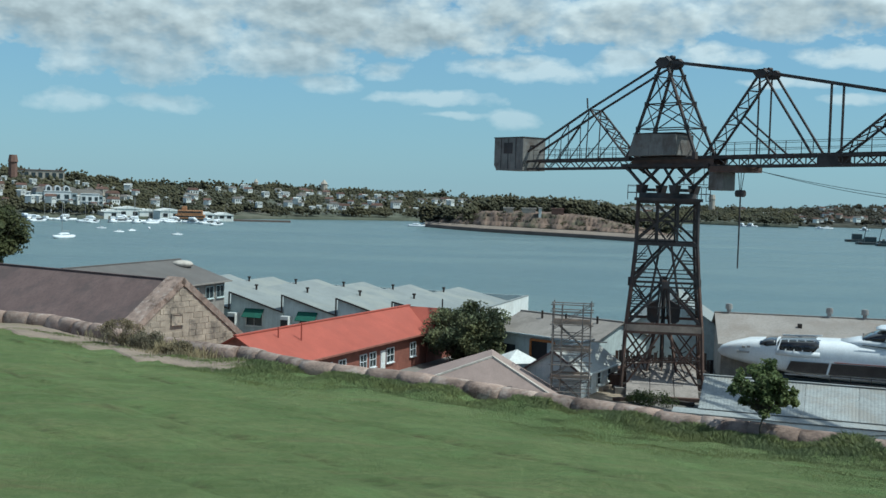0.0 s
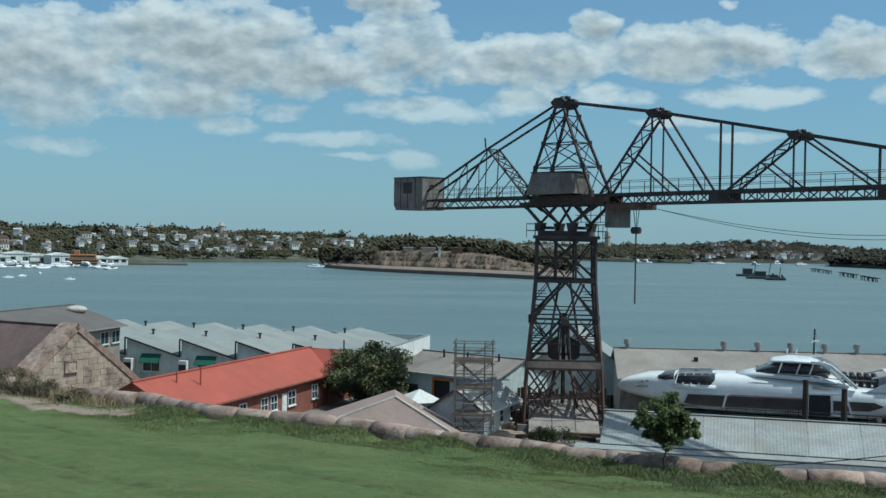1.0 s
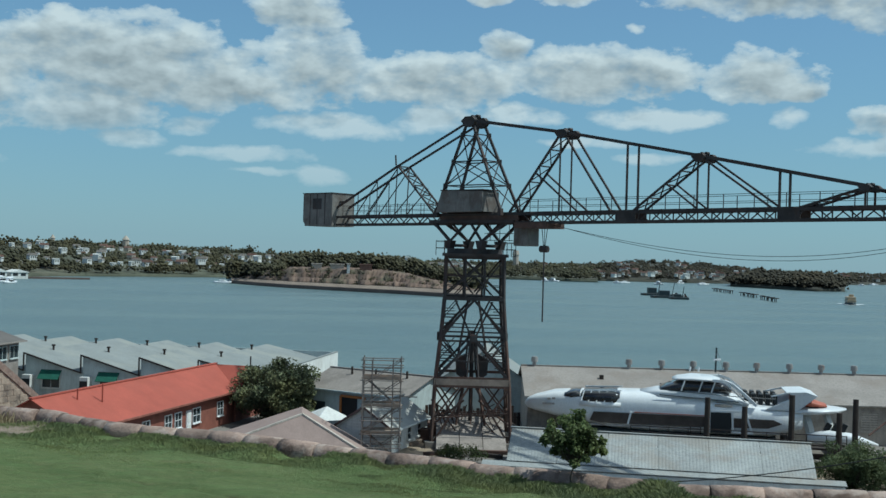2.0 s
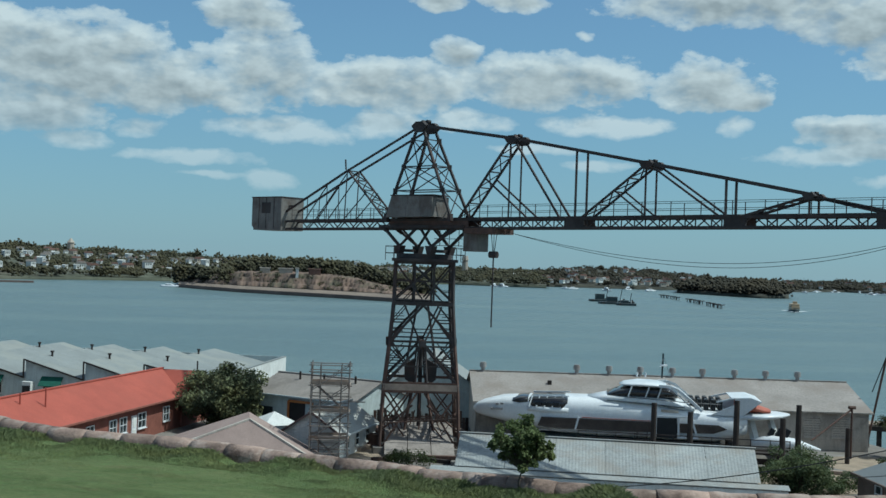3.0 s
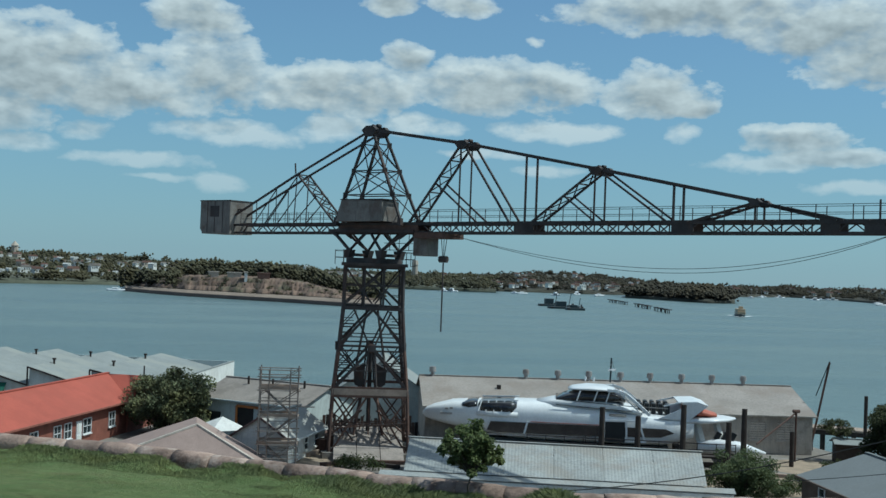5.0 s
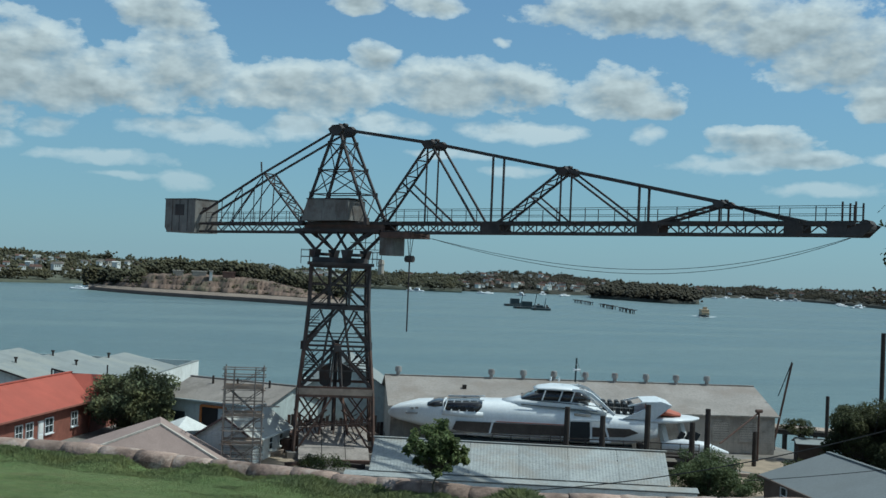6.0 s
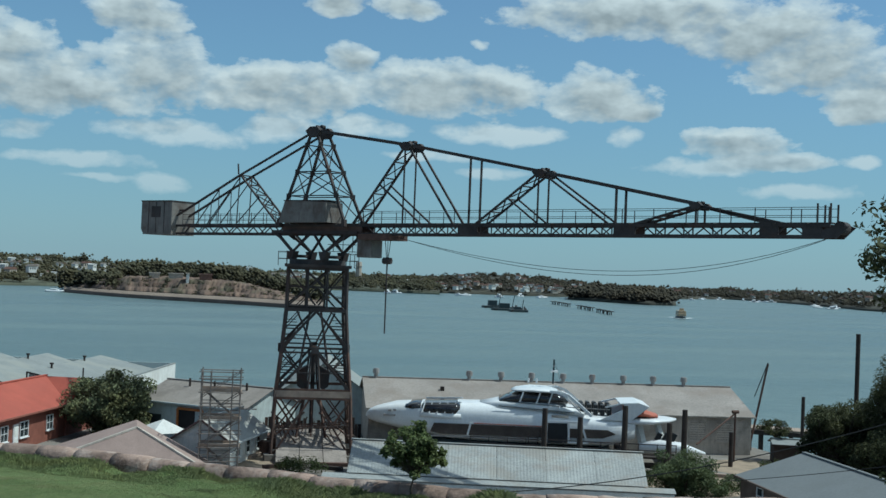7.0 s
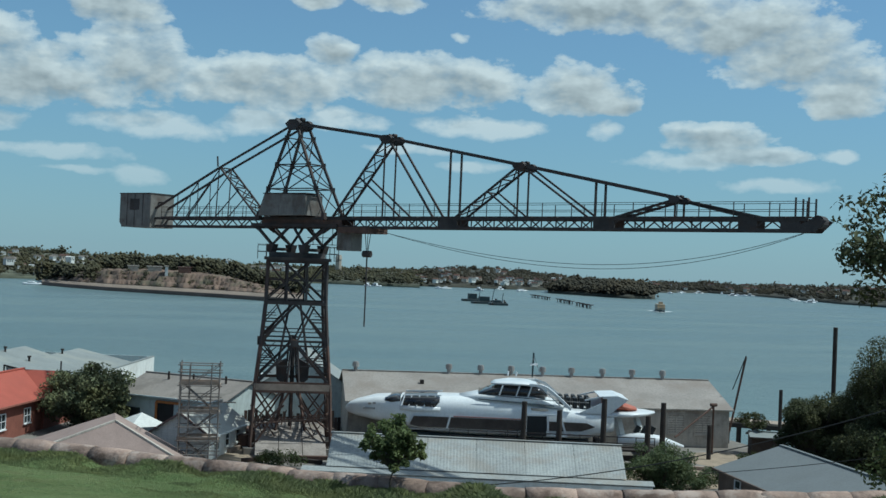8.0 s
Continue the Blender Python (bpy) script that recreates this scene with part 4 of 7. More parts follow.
# head blocks with sheave pairs
for (s, z), r in ((MAST, 0.52), (P2, 0.4), (P3, 0.36), (P4, 0.28)):
    for w in (-W, W):
        bm = bmesh.new()
        zz = z - APRON
        prism(bm, [(s - r * 1.6, zz + 0.05), (s - r * 0.7, zz + r * 0.75), (s + r * 0.7, zz + r * 0.75), (s + r * 1.6, zz + 0.0), (s + r * 0.7, zz - r * 0.9), (s - r * 0.7, zz - r * 0.9)], w - 0.2, w + 0.2, JT)
        part("head_plate", bm, STEEL, crane)
    for k in (-0.35, 0.35):
        bar("sheave", jib(s + k * r * 1.4, -0.2, z + r * 0.85), jib(s + k * r * 1.4, 0.2, z + r * 0.85), r * 0.6, STEEL, crane, sides=10)
bar("aerial", jib(-8.9, 0.7, 25.4), jib(-9.0, 0.7, 26.3), 0.1, STEEL, crane)
# trolley and driver's cabin under the jib
bm = bmesh.new()
box(bm, 5.2, -1.2, 19.95 - APRON, 8.3, 1.2, 20.4 - APRON, JT)
part("trolley", bm, RUST, crane, "rusted trolley frame")
bm = bmesh.new()
box(bm, 4.8, -0.8, 18.55 - APRON, 6.2, 0.7, 20.15 - APRON, JT, 0.04)
part("driver_cabin", bm, SHEET_GREY, crane, "grey sheet-steel driver's cabin")
bm = bmesh.new()
box(bm, 5.0, 0.69, 19.2 - APRON, 6.0, 0.73, 19.9 - APRON, JT)
part("cabin_window", bm, GLASS, crane)
for k in (-0.35, 0.0, 0.35):
    bar("hoist_rope", jib(7.3, k, 20.0), jib(7.3, k * 0.3, 18.6), 0.04, ROPE, crane)
bar("hook_block", jib(6.95, 0, 18.35), jib(7.65, 0, 18.35), 0.5, STEEL, crane, 0.55, 10)
bar("hook_rope", jib(7.3, 0, 18.3), jib(7.3, 0, 12.65), 0.12, STEEL, crane, sides=6)
# slack ropes under the jib
for dz, off in ((0.0, 0.0), (0.28, 0.25)):
    pts = []
    for i in range(33):
        f = i / 32
        s = 8.0 + 33.5 * f
        pts.append(jib(s, off - 0.1, low(s) - 0.15 - (2.5 - dz) * 4 * f * (1 - f) * (0.75 + 0.5 * f)))
    bm = bmesh.new()
    tube(bm, pts, 0.038)
    part("slack_rope", bm, ROPE, crane)


# ---- buildings on the quay ----
def gable_house(name, label, cx, cy, turn, length, width, eave, ridge, wall_mat, roof_mat, over=0.3, base=APRON, ribs=0.0, roof_label="", gable_mat=None):
    """A gabled building: its ridge runs along local x from 0 to length, its middle line at local y 0. Heights over the quay."""
    h = thing(name, label, "building", pose(cx, cy, base, 0, 0, turn))
    w = width / 2
    t = 0.22
    for nm, y0, y1 in (("front", -w, -w + t), ("back", w - t, w)):
        part("wall", box(bmesh.new(), 0, y0, 0, length, y1, eave), wall_mat, h)
    for x0 in (0.0, length - t):
        bm = bmesh.new()
        m = Matrix(((0, 1, 0, x0), (1, 0, 0, 0), (0, 0, 1, 0), (0, 0, 0, 1)))
        prism(bm, [(-w + t, 0), (w - t, 0), (w - t, eave + (ridge - eave) * t / w - 0.03), (0, ridge - 0.03), (-w + t, eave + (ridge - eave) * t / w - 0.03)], 0, t, m)
        part("gable_wall", bm, gable_mat or wall_mat, h)
    k = (ridge - eave) / w
    for s in (-1, 1):
        a, b = (-over, s * (w + over), eave - k * over), (length + over, s * (w + over), eave - k * over)
        c, d = (length + over, 0, ridge + 0.05), (-over, 0, ridge + 0.05)
        bm = bmesh.new()
        slab(bm, a, b, c, d, 0.07)
        roof = part("roof_slope", bm, roof_mat, h, roof_label)
        if ribs:
            bm = bmesh.new()
            up = Vector((0, 0, 0.02))
            corrugated(bm, Vector(a) + up, Vector(b) + up, Vector(c) + up, Vector(d) + up, ribs, 0.05)
            part("roof_sheet", bm, roof_mat, roof)
        bm = bmesh.new()
        beam(bm, Vector(a) + Vector((0, s * 0.06, -0.05)), Vector(b) + Vector((0, s * 0.06, -0.05)), 0.13, 0.13)
        part("gutter", bm, wall_mat, h)
    bar("ridge_cap", (-over, 0, ridge + 0.08), (length + over, 0, ridge + 0.08), 0.28, roof_mat, h, 0.09)
    return h


def window(parent, x, y, z, w, h, face=-1, axis="x", frame_mat=None, bars=(1, 1), pane_mat=None, proud=0.05):
    """A window on a wall: frame, sill, panes and glazing bars. face: the way it looks along the other axis."""
    frame_mat, pane_mat = frame_mat or WHITE, pane_mat or GLASS
    def p(a, b, c):
        return (x + a, y + face * b, z + c) if axis == "x" else (x + face * b, y + a, z + c)
    win = bar("window", p(-w / 2, 0.01, h / 2), p(w / 2, 0.01, h / 2), 0.03, pane_mat, parent, h)
    f = 0.07
    for a0, c0, a1, c1 in ((-w / 2, 0, w / 2, 0), (-w / 2, h, w / 2, h), (-w / 2, 0, -w / 2, h), (w / 2, 0, w / 2, h)):
        bar("frame", p(a0, proud, c0), p(a1, proud, c1), f, frame_mat, win)
    for i in range(1, bars[0] + 1):
        bar("glazing_bar", p(-w / 2 + w * i / (bars[0] + 1), proud, 0), p(-w / 2 + w * i / (bars[0] + 1), proud, h), 0.045, frame_mat, win)
    for i in range(1, bars[1] + 1):
        bar("glazing_bar", p(-w / 2, proud, h * i / (bars[1] + 1)), p(w / 2, proud, h * i / (bars[1] + 1)), 0.045, frame_mat, win)
    bar("sill", p(-w / 2 - 0.08, 0.1, -0.07), p(w / 2 + 0.08, 0.1, -0.07), 0.14, frame_mat, win, 0.07)
    return win


# red-roofed brick house: its ridge runs away from the lawn, a cross wing closes the far end
RH_T = 66.8
red = gable_house("brick_house", "long single-storey red brick house with orange tiled roof", -14.3, 82.6, RH_T, 28.6, 6.4, 3.05, 4.75, BRICK, TERRACOTTA, 0.45)
for x in (7.6, 9.8, 13.4, 15.1, 18.4, 23.0):
    window(red, x, -3.2, 0.95, 1.15 if x != 18.4 else 1.4, 1.2, -1, "x", WHITE, (1, 1))
bm = bmesh.new()
box(bm, 16.55, -3.29, 0.02, 17.4, -3.18, 2.1)
part("door", bm, WHITE, red, "white painted door")
for z0 in (0.15, 1.15):
    bm = bmesh.new()
    box(bm, 16.68, -3.31, z0, 17.27, -3.285, z0 + 0.8)
    part("door_panel", bm, WALL_WHITE, red)
bar("vent_pipe", (6.2, -1.6, 3.4), (6.2, -1.6, 5.3), 0.12, TERRACOTTA, red, sides=8)
bar("vent_pipe", (4.0, -0.9, 3.6), (4.0, -0.9, 5.1), 0.12, TERRACOTTA, red, sides=8)
bar("downpipe", (28.3, -3.3, 0), (28.3, -3.3, 2.6), 0.1, WHITE, red, sides=8)
bar("chimney_pipe", (29.0, -3.4, 3.4), (29.0, -3.4, 5.6), 0.14, TIMBER, red, sides=8)
# wing: gable towards the right of the long wall
bm = bmesh.new()
slab(bm, (25.6, -3.8, 2.85), (25.6, 0.0, 2.85), (28.8, 0.0, 4.74), (28.8, -3.8, 4.74), 0.08)
part("roof_slope", bm, TERRACOTTA, red)
bm = bmesh.new()
slab(bm, (32.0, -3.8, 2.85), (32.0, 0.0, 2.85), (28.8, 0.0, 4.74), (28.8, -3.8, 4.74), 0.08)
part("roof_slope", bm, TERRACOTTA, red)
bm = bmesh.new()
m = Matrix(((1, 0, 0, 0), (0, 1, 0, -3.35), (0, 0, 1, 0), (0, 0, 0, 1)))
prism(bm, [(26.0, 0), (31.6, 0), (31.6, 2.95), (28.8, 4.6), (26.0, 2.95)], 0.0, 0.2, m)
part("gable_wall", bm, BRICK, red)

# sandstone building with a dark roof and thick stone gable parapet
ST_G = math.degrees(math.atan2(0.834, 0.55))     # direction of the gable wall in plan
ST_T = ST_G + 90
stone = gable_house("stone_building", "old sandstone building with dark brown roof and stone gable", -20.6, 89.9, ST_T, 30.0, 14.6, 2.75, 8.0, SANDSTONE, SLATE, 0.0)
for s in (-1, 1):
    bm = bmesh.new()
    slab(bm, (-1.05, s * 7.6, 2.85), (0.75, s * 7.6, 2.85), (0.75, 0, 8.32), (-1.05, 0, 8.32), 0.5)
    part("parapet", bm, COPING, stone, "thick weathered stone coping along the gable")
bm = bmesh.new()
m = Matrix(((0, 1, 0, -0.95), (1, 0, 0, 0), (0, 0, 1, 0), (0, 0, 0, 1)))
prism(bm, [(-7.2, 0), (7.2, 0), (7.2, 2.6), (0, 7.8), (-7.2, 2.6)], 0, 0.93, m)
part("gable_wall", bm, SANDSTONE, stone)
window(stone, -0.97, 0.6, 4.75, 1.15, 0.75, -1, "y", SANDSTONE, (0, 0), SANDSTONE)

# long grey-roofed building behind it
gb = gable_house("grey_building", "large grey building with a low-pitched roof", -33.5, 100.0, 72.6, 19.2, 11.0, 6.0, 7.7, FIBRO, GREY_SLATE, 0.5, gable_mat=WALL_PALE)
gb.matrix_basis = pose(-33.2, 102.6, APRON, 0, 0, 72.6)
bm = bmesh.new()
bmesh.ops.create_uvsphere(bm, u_segments=16, v_segments=8, radius=1.0, matrix=Matrix.Translation((17.6, -1.5, 7.4)) @ Matrix.Diagonal((1.1, 1.1, 0.4, 1)))
part("roof_vent", bm, WALL_TAN, gb, "pale rounded roof ventilator", True)
for x in (1.2, 4.0, 7.0, 10.0, 13.0, 16.0, 18.2):
    window(gb, x, -5.5, 4.2, 1.6, 1.2, -1, "x", WALL_PALE, (1, 0))

# saw-tooth workshop
SW = thing("sawtooth_workshop", "pale grey workshop with a saw-tooth roof and metal vents", "building", pose(3.2, 114.0, APRON, 0, 0, -18.0))
TOOTH, NT, DEEP, LOWZ, PEAK = 6.1, 6, 22.0, 2.6, 4.35
for i in range(NT):
    x1 = -2.15 - i * TOOTH if i else 0.0
    x0 = -2.15 - (i + 1) * TOOTH
    bm = bmesh.new()
    prism(bm, [(x0 + 0.02, 0), (x1 - 0.02, 0), (x1 - 0.02, LOWZ), (x0 + 0.02, PEAK)], 0.0, 0.25)
    part("front_wall", bm, WALL_PALE, SW)
    bm = bmesh.new()
    prism(bm, [(x0 + 0.02, 0), (x1 - 0.02, 0), (x1 - 0.02, LOWZ), (x0 + 0.02, PEAK)], DEEP - 0.25, DEEP)
    part("back_wall", bm, WALL_PALE, SW)
    bm = bmesh.new()
    slab(bm, (x0 - 0.05, -0.25, PEAK + 0.1), (x1 + 0.05, -0.25, LOWZ + 0.08), (x1 + 0.05, DEEP + 0.2, LOWZ + 0.08), (x0 - 0.05, DEEP + 0.2, PEAK + 0.1), 0.1)
    part("roof_slope", bm, FIBRO_LIGHT, SW)
    bm = bmesh.new()
    box(bm, x0 - 0.02, 0.25, LOWZ, x0 + 0.06, DEEP - 0.25, PEAK)
    part("glazing_strip", bm, GLASS, SW)
    bar("verge", (x0 - 0.05, -0.3, PEAK + 0.05), (x1, -0.3, LOWZ + 0.03), 0.14, TIMBER, SW)
    bar("verge", (x0 - 0.06, -0.3, LOWZ), (x0 - 0.06, -0.3, PEAK + 0.1), 0.12, TIMBER, SW)
    for y in (5.0, 15.0):
        v = bar("roof_vent", (x0 + 0.4, y, PEAK - 0.1), (x0 + 0.4, y, PEAK + 0.42), 0.22, TIMBER, SW, sides=10)
        bar("cowl", (x0 + 0.4, y, PEAK + 0.4), (x0 + 0.4, y, PEAK + 0.55), 0.4, TIMBER, v, sides=10)
    if i >= 2:
        bm = bmesh.new()
        slab(bm, (x0 + 1.7, -0.9, 1.95), (x0 + 3.9, -0.9, 1.95), (x0 + 3.9, -0.02, 2.8), (x0 + 1.7, -0.02, 2.8), 0.05)
        part("awning", bm, GREEN_CLOTH, SW, "faded green canvas awning")
        window(SW, x0 + 2.8, 0.0, 1.0, 1.9, 1.3, -1, "x", WALL_WHITE, (1, 0))
        bm = bmesh.new()
        box(bm, x0 + 0.1, -0.9, 0, x0 + 1.0, 0, 2.3, None, 0.03)
        part("air_unit", bm, WALL_WHITE, SW)
        bm = bmesh.new()
        box(bm, x0 + 0.15, -0.93, 0.2, x0 + 0.95, -0.88, 1.9)
        part("louvre", bm, DARK, SW)
bm = bmesh.new()
box(bm, 0.02, 0.0, 0, 0.27, DEEP, 3.85)
part("end_wall", bm, WALL_WHITE, SW, "tall plain pale end wall")
bar("verge", (0.14, -0.1, 3.9), (0.14, DEEP, 3.9), 0.32, FIBRO_LIGHT, SW, 0.1)
bm = bmesh.new()
box(bm, -NT * TOOTH - 2.1, DEEP + 0.22, 0, 0.2, DEEP + 0.4, 3.85)
part("parapet", bm, WALL_PALE, SW)

# low building with a grey-brown roof and pale blue walls
blue = gable_house("blue_workshop", "low workshop with grey roof and pale blue walls", 7.9, 108.7, -43.0, 11.0, 8.0, 3.25, 4.6, WALL_PALE, FIBRO, 0.3)
bm = bmesh.new()
for a, b in (((4.2, 0.1), (4.2, 2.7)), ((6.8, 0.1), (6.8, 2.7)), ((4.2, 2.7), (6.8, 2.7)), ((4.2, 0.1), (6.8, 0.1))):
    beam(bm, (a[0], -4.05, a[1]), (b[0], -4.05, b[1]), 0.2, 0.2)
part("door_frame", bm, ORANGE, blue, "orange painted frame round an opening")
bm = bmesh.new()
box(bm, 4.3, -4.04, 0.6, 6.0, -4.01, 2.6)
part("opening", bm, DARK, blue)
bm = bmesh.new()
box(bm, 0.6, -4.06, 1.0, 2.4, -4.01, 2.0)
part("window", bm, GLASS, blue)
for x, y in ((3.0, 1.0), (6.0, 1.4), (9.0, 0.8)):
    v = bar("roof_vent", (x, -y, 4.1), (x, -y, 5.0), 0.2, TIMBER, blue, sides=8)

# small pink gabled building close under the cliff: one slope is longer than the other
pink = thing("pink_shed", "small shed with a faded pink hipped roof", "building", pose(3.9, 81.8, APRON, 0, 0, -2.0))
HIP = Matrix(((1, 0, 0, 0), (0, 1, 0.87, 0), (0, 0, 0.89, 0), (0, 0, 0, 1)))      # the hipped end leans back
part("hip_slope", prism(bmesh.new(), [(-5.6, -0.6), (5.0, -0.6), (5.0, 0.75), (0, 3.85), (-5.6, 1.72)], 0, 0.12, HIP), WALL_PINK, pink, "faded pink tiled hip slope")
for x1, z1 in ((5.2, 0.72), (-5.8, 1.74)):
    top, low_end = HIP @ Vector((0, 0, 3.92)), HIP @ Vector((x1, 0, z1))
    bm = bmesh.new()
    slab(bm, top, top + Vector((0, 4.0, 0)), low_end + Vector((0, 6.0, 0)), low_end, 0.1)
    part("roof_slope", bm, WALL_PINK, pink)
    bar("hip_cap", top, low_end, 0.2, WALL_TAN, pink, 0.12)
part("wall", box(bmesh.new(), -5.3, 0.6, -0.02, 4.8, 6.4, 0.6), WALL_PINK, pink)
vent = HIP @ Vector((1.2, -0.05, 1.6))
part("roof_vent", box(bmesh.new(), vent.x - 0.3, vent.y - 0.2, vent.z - 0.1, vent.x + 0.3, vent.y + 0.2, vent.z + 0.2, None, 0.04), TIMBER, pink)
# grey cottage: a weatherboard gable towards the lawn, a pale roof, windows down the side
cot = gable_house("grey_cottage", "small pale grey weatherboard cottage with a light roof", 8.98, 89.55, 62.6, 8.5, 4.6, 1.95, 3.45, WALL_WHITE, COTTAGE_ROOF, 0.25, gable_mat=WALL_WHITE)
for x in (1.6, 3.9, 6.3):
    window(cot, x, -2.3, 0.6, 0.9, 1.05, -1, "x", WALL_WHITE, (0, 1))
for i in range(13):
    half_w = 2.25 if i < 8 else 2.25 * (3.3 - (0.1 + i * 0.24 + 0.21)) / 1.4
    if half_w > 0.1:
        part("weatherboard", box(bmesh.new(), -0.05, -half_w, 0.1 + i * 0.24, -0.01, half_w, 0.31 + i * 0.24), WALL_WHITE, cot)
bar("barge_board", (-0.28, 0, 3.46), (-0.28, -2.55, 1.78), 0.07, SLATE, cot, 0.16)
bar("barge_board", (-0.28, 0, 3.46), (-0.28, 2.55, 1.78), 0.07, SLATE, cot, 0.16)

# white weatherboard building behind the crane, and the long boat shed on the quay edge
wg = gable_house("white_boathouse", "pale weatherboard boathouse with a light roof", 22.2, 108.6, 78.0, 12.0, 8.2, 3.7, 6.4, WALL_PALE, FIBRO_LIGHT, 0.35)
shed_t = -9.8
long_shed = gable_house("long_boat_shed", "long tan weatherboard shed with grey roof beside the water", 25.0, 104.0, shed_t, 34.5, 12.4, 3.55, 5.45, WALL_TAN, SHED_ROOF, 0.3)
for i, x in enumerate((0.95, 9.6, 12.6, 15.5, 18.5, 21.3, 24.3, 27.2, 30.2)):
    v = bar("roof_ventilator", (x, 0, 5.3), (x, 0, 5.9), 0.36, TUBE, long_shed, sides=12)
    bar("cowl", (x, 0, 5.85), (x, 0, 6.25), 0.62, TUBE, v, sides=12)
    bar("cap", (x, 0, 6.25), (x, 0, 6.33), 0.5, TUBE, v, sides=12)
bar("roof_hatch", (6.8, -2.5, 4.6), (6.8, -2.5, 5.05), 0.34, TIMBER, long_shed)
for x in (29.5, 32.0):
    window(long_shed, x, -6.2, 1.2, 1.5, 1.7, -1, "x", WALL_TAN, (1, 1))
for i in range(16):
    part("weatherboard", box(bmesh.new(), 0.05, -6.235, 0.1 + i * 0.21, 34.45, -6.205, 0.1 + i * 0.21 + 0.185), WALL_TAN, long_shed)

# white corrugated shed below the wall
ms_t = -19.8
ms = thing("metal_shed", "low shed with a white corrugated steel roof", "building", pose(19.4, 83.9, APRON, 0, 0, ms_t))
L = 21.2
for i in range(6):
    xa, xb = i / 6, (i + 1) / 6
    bm = bmesh.new()
    corrugated(bm, (0.44 + 20.4 * xa, -6.5, 1.45), (0.42 + 20.4 * xb, -6.5, 1.45), (L * xb - 0.02, 0, 2.76), (L * xa, 0, 2.76), 0.22, 0.012)
    part("roof_sheet", bm, GALV, ms, "white weathered corrugated steel sheets")
bm = bmesh.new()
slab(bm, (-0.1, 0.0, 2.74), (L + 0.1, 0.0, 2.74), (L + 0.1, 3.5, 2.0), (-0.1, 3.5, 2.0), 0.05)
part("roof_slope", bm, GALV, ms)
bar("ridge_cap", (-0.1, 0, 2.82), (L + 0.1, 0, 2.82), 0.35, GALV, ms, 0.06)
bm = bmesh.new()
box(bm, 0.5, -6.3, 0, L - 0.5, 3.3, 1.35)
part("wall", bm, WALL_WHITE, ms)
bm = bmesh.new()
slab(bm, (-1.2, -7.3, 1.22), (L + 1.4, -7.3, 1.22), (L + 1.4, -6.42, 1.4), (-1.2, -6.42, 1.4), 0.06)
part("lean_to_roof", bm, GALV, ms, "white flat lean-to strip along the eave")
bm = bmesh.new()
box(bm, -1.1, -7.2, 0, L + 1.3, -6.5, 1.1)
part("lean_to_wall", bm, WALL_WHITE, ms)

# grey-roofed brick house near the fig trees
hp = gable_house("grey_roof_house", "brown brick house with a plain grey sheet roof", 48.4, 69.9, -98.0, 17.0, 9.4, 2.25, 3.7, BROWN, PALE_SHEET, 0.3, gable_mat=BROWN)
window(hp, 3.2, -4.7, 0.8, 0.9, 1.1, -1, "x", WHITE, (0, 1))
window(hp, 7.0, -4.7, 0.8, 0.9, 1.1, -1, "x", WHITE, (0, 1))
# low striped roof at the end of the stone building
p = at(-20.9, 62.0, APRON)
gable_house("small_shed", "small shed with a rusty striped metal roof", p.x - 3.0, p.y, 12.0, 4.6, 5.0, 7.4, 8.35, WALL_TAN, GALV, 0.2)


# coursed sandstone blocks on the gable wall, pieces of their own
block = bpy.data.meshes.new("stone_block")
bm = bmesh.new()
box(bm, -0.06, -0.5, -0.5, 0.0, 0.5, 0.5, None, 0.03)
bm.to_mesh(block)
bm.free()
block.materials.append(SANDSTONE)
rng = random.Random(61)
for r in range(17):
    z = 0.25 + r * 0.46
    half_w = 7.2 - max(0.0, (z + 0.25 - 2.6)) * 7.2 / 5.2 - 0.15
    y = -half_w
    while y < half_w - 0.3:
        ln = min(rng.uniform(0.6, 1.3), half_w - y)
        if not (4.5 < z + 0.2 and z < 5.75 and y + ln > -0.1 and y < 1.3):
            ob = new("stone_block", block)
            ob.parent = stone
            ob.matrix_basis = pose(-0.915 - rng.uniform(0, 0.02), y + ln / 2, z) @ Matrix.Diagonal((1, ln - 0.03, 0.43, 1))
        y += ln


# ---- the white catamaran on the slip ----
boat = thing("catamaran", "white streamlined passenger catamaran laid up on a slip", "boat", pose(22.6, 94.3, APRON + 0.2, 0, 0, -20.0))
BY = 2.6      # middle line of the boat


def loft(bm, stations, k=16, power=2.6):
    """A body through stations (x, y, half width, bottom, top) with rounded sections."""
    rings = []
    for x, y, hw, zb, zt in stations:
        zc, hh = (zb + zt) / 2, (zt - zb) / 2
        ring = []
        for i in range(k):
            a = 2 * math.pi * i / k
            c, s = math.cos(a), math.sin(a)
            ring.append(bm.verts.new((x, y + hw * math.copysign(abs(c) ** (2 / power), c), zc + hh * math.copysign(abs(s) ** (2 / power), s))))
        rings.append(ring)
    for r, q in zip(rings, rings[1:]):
        for i in range(k):
            bm.faces.new((r[i], r[(i + 1) % k], q[(i + 1) % k], q[i]))
    bm.faces.new(rings[0][::-1])
    bm.faces.new(rings[-1])
    bmesh.ops.recalc_face_normals(bm, faces=bm.faces)
    return bm


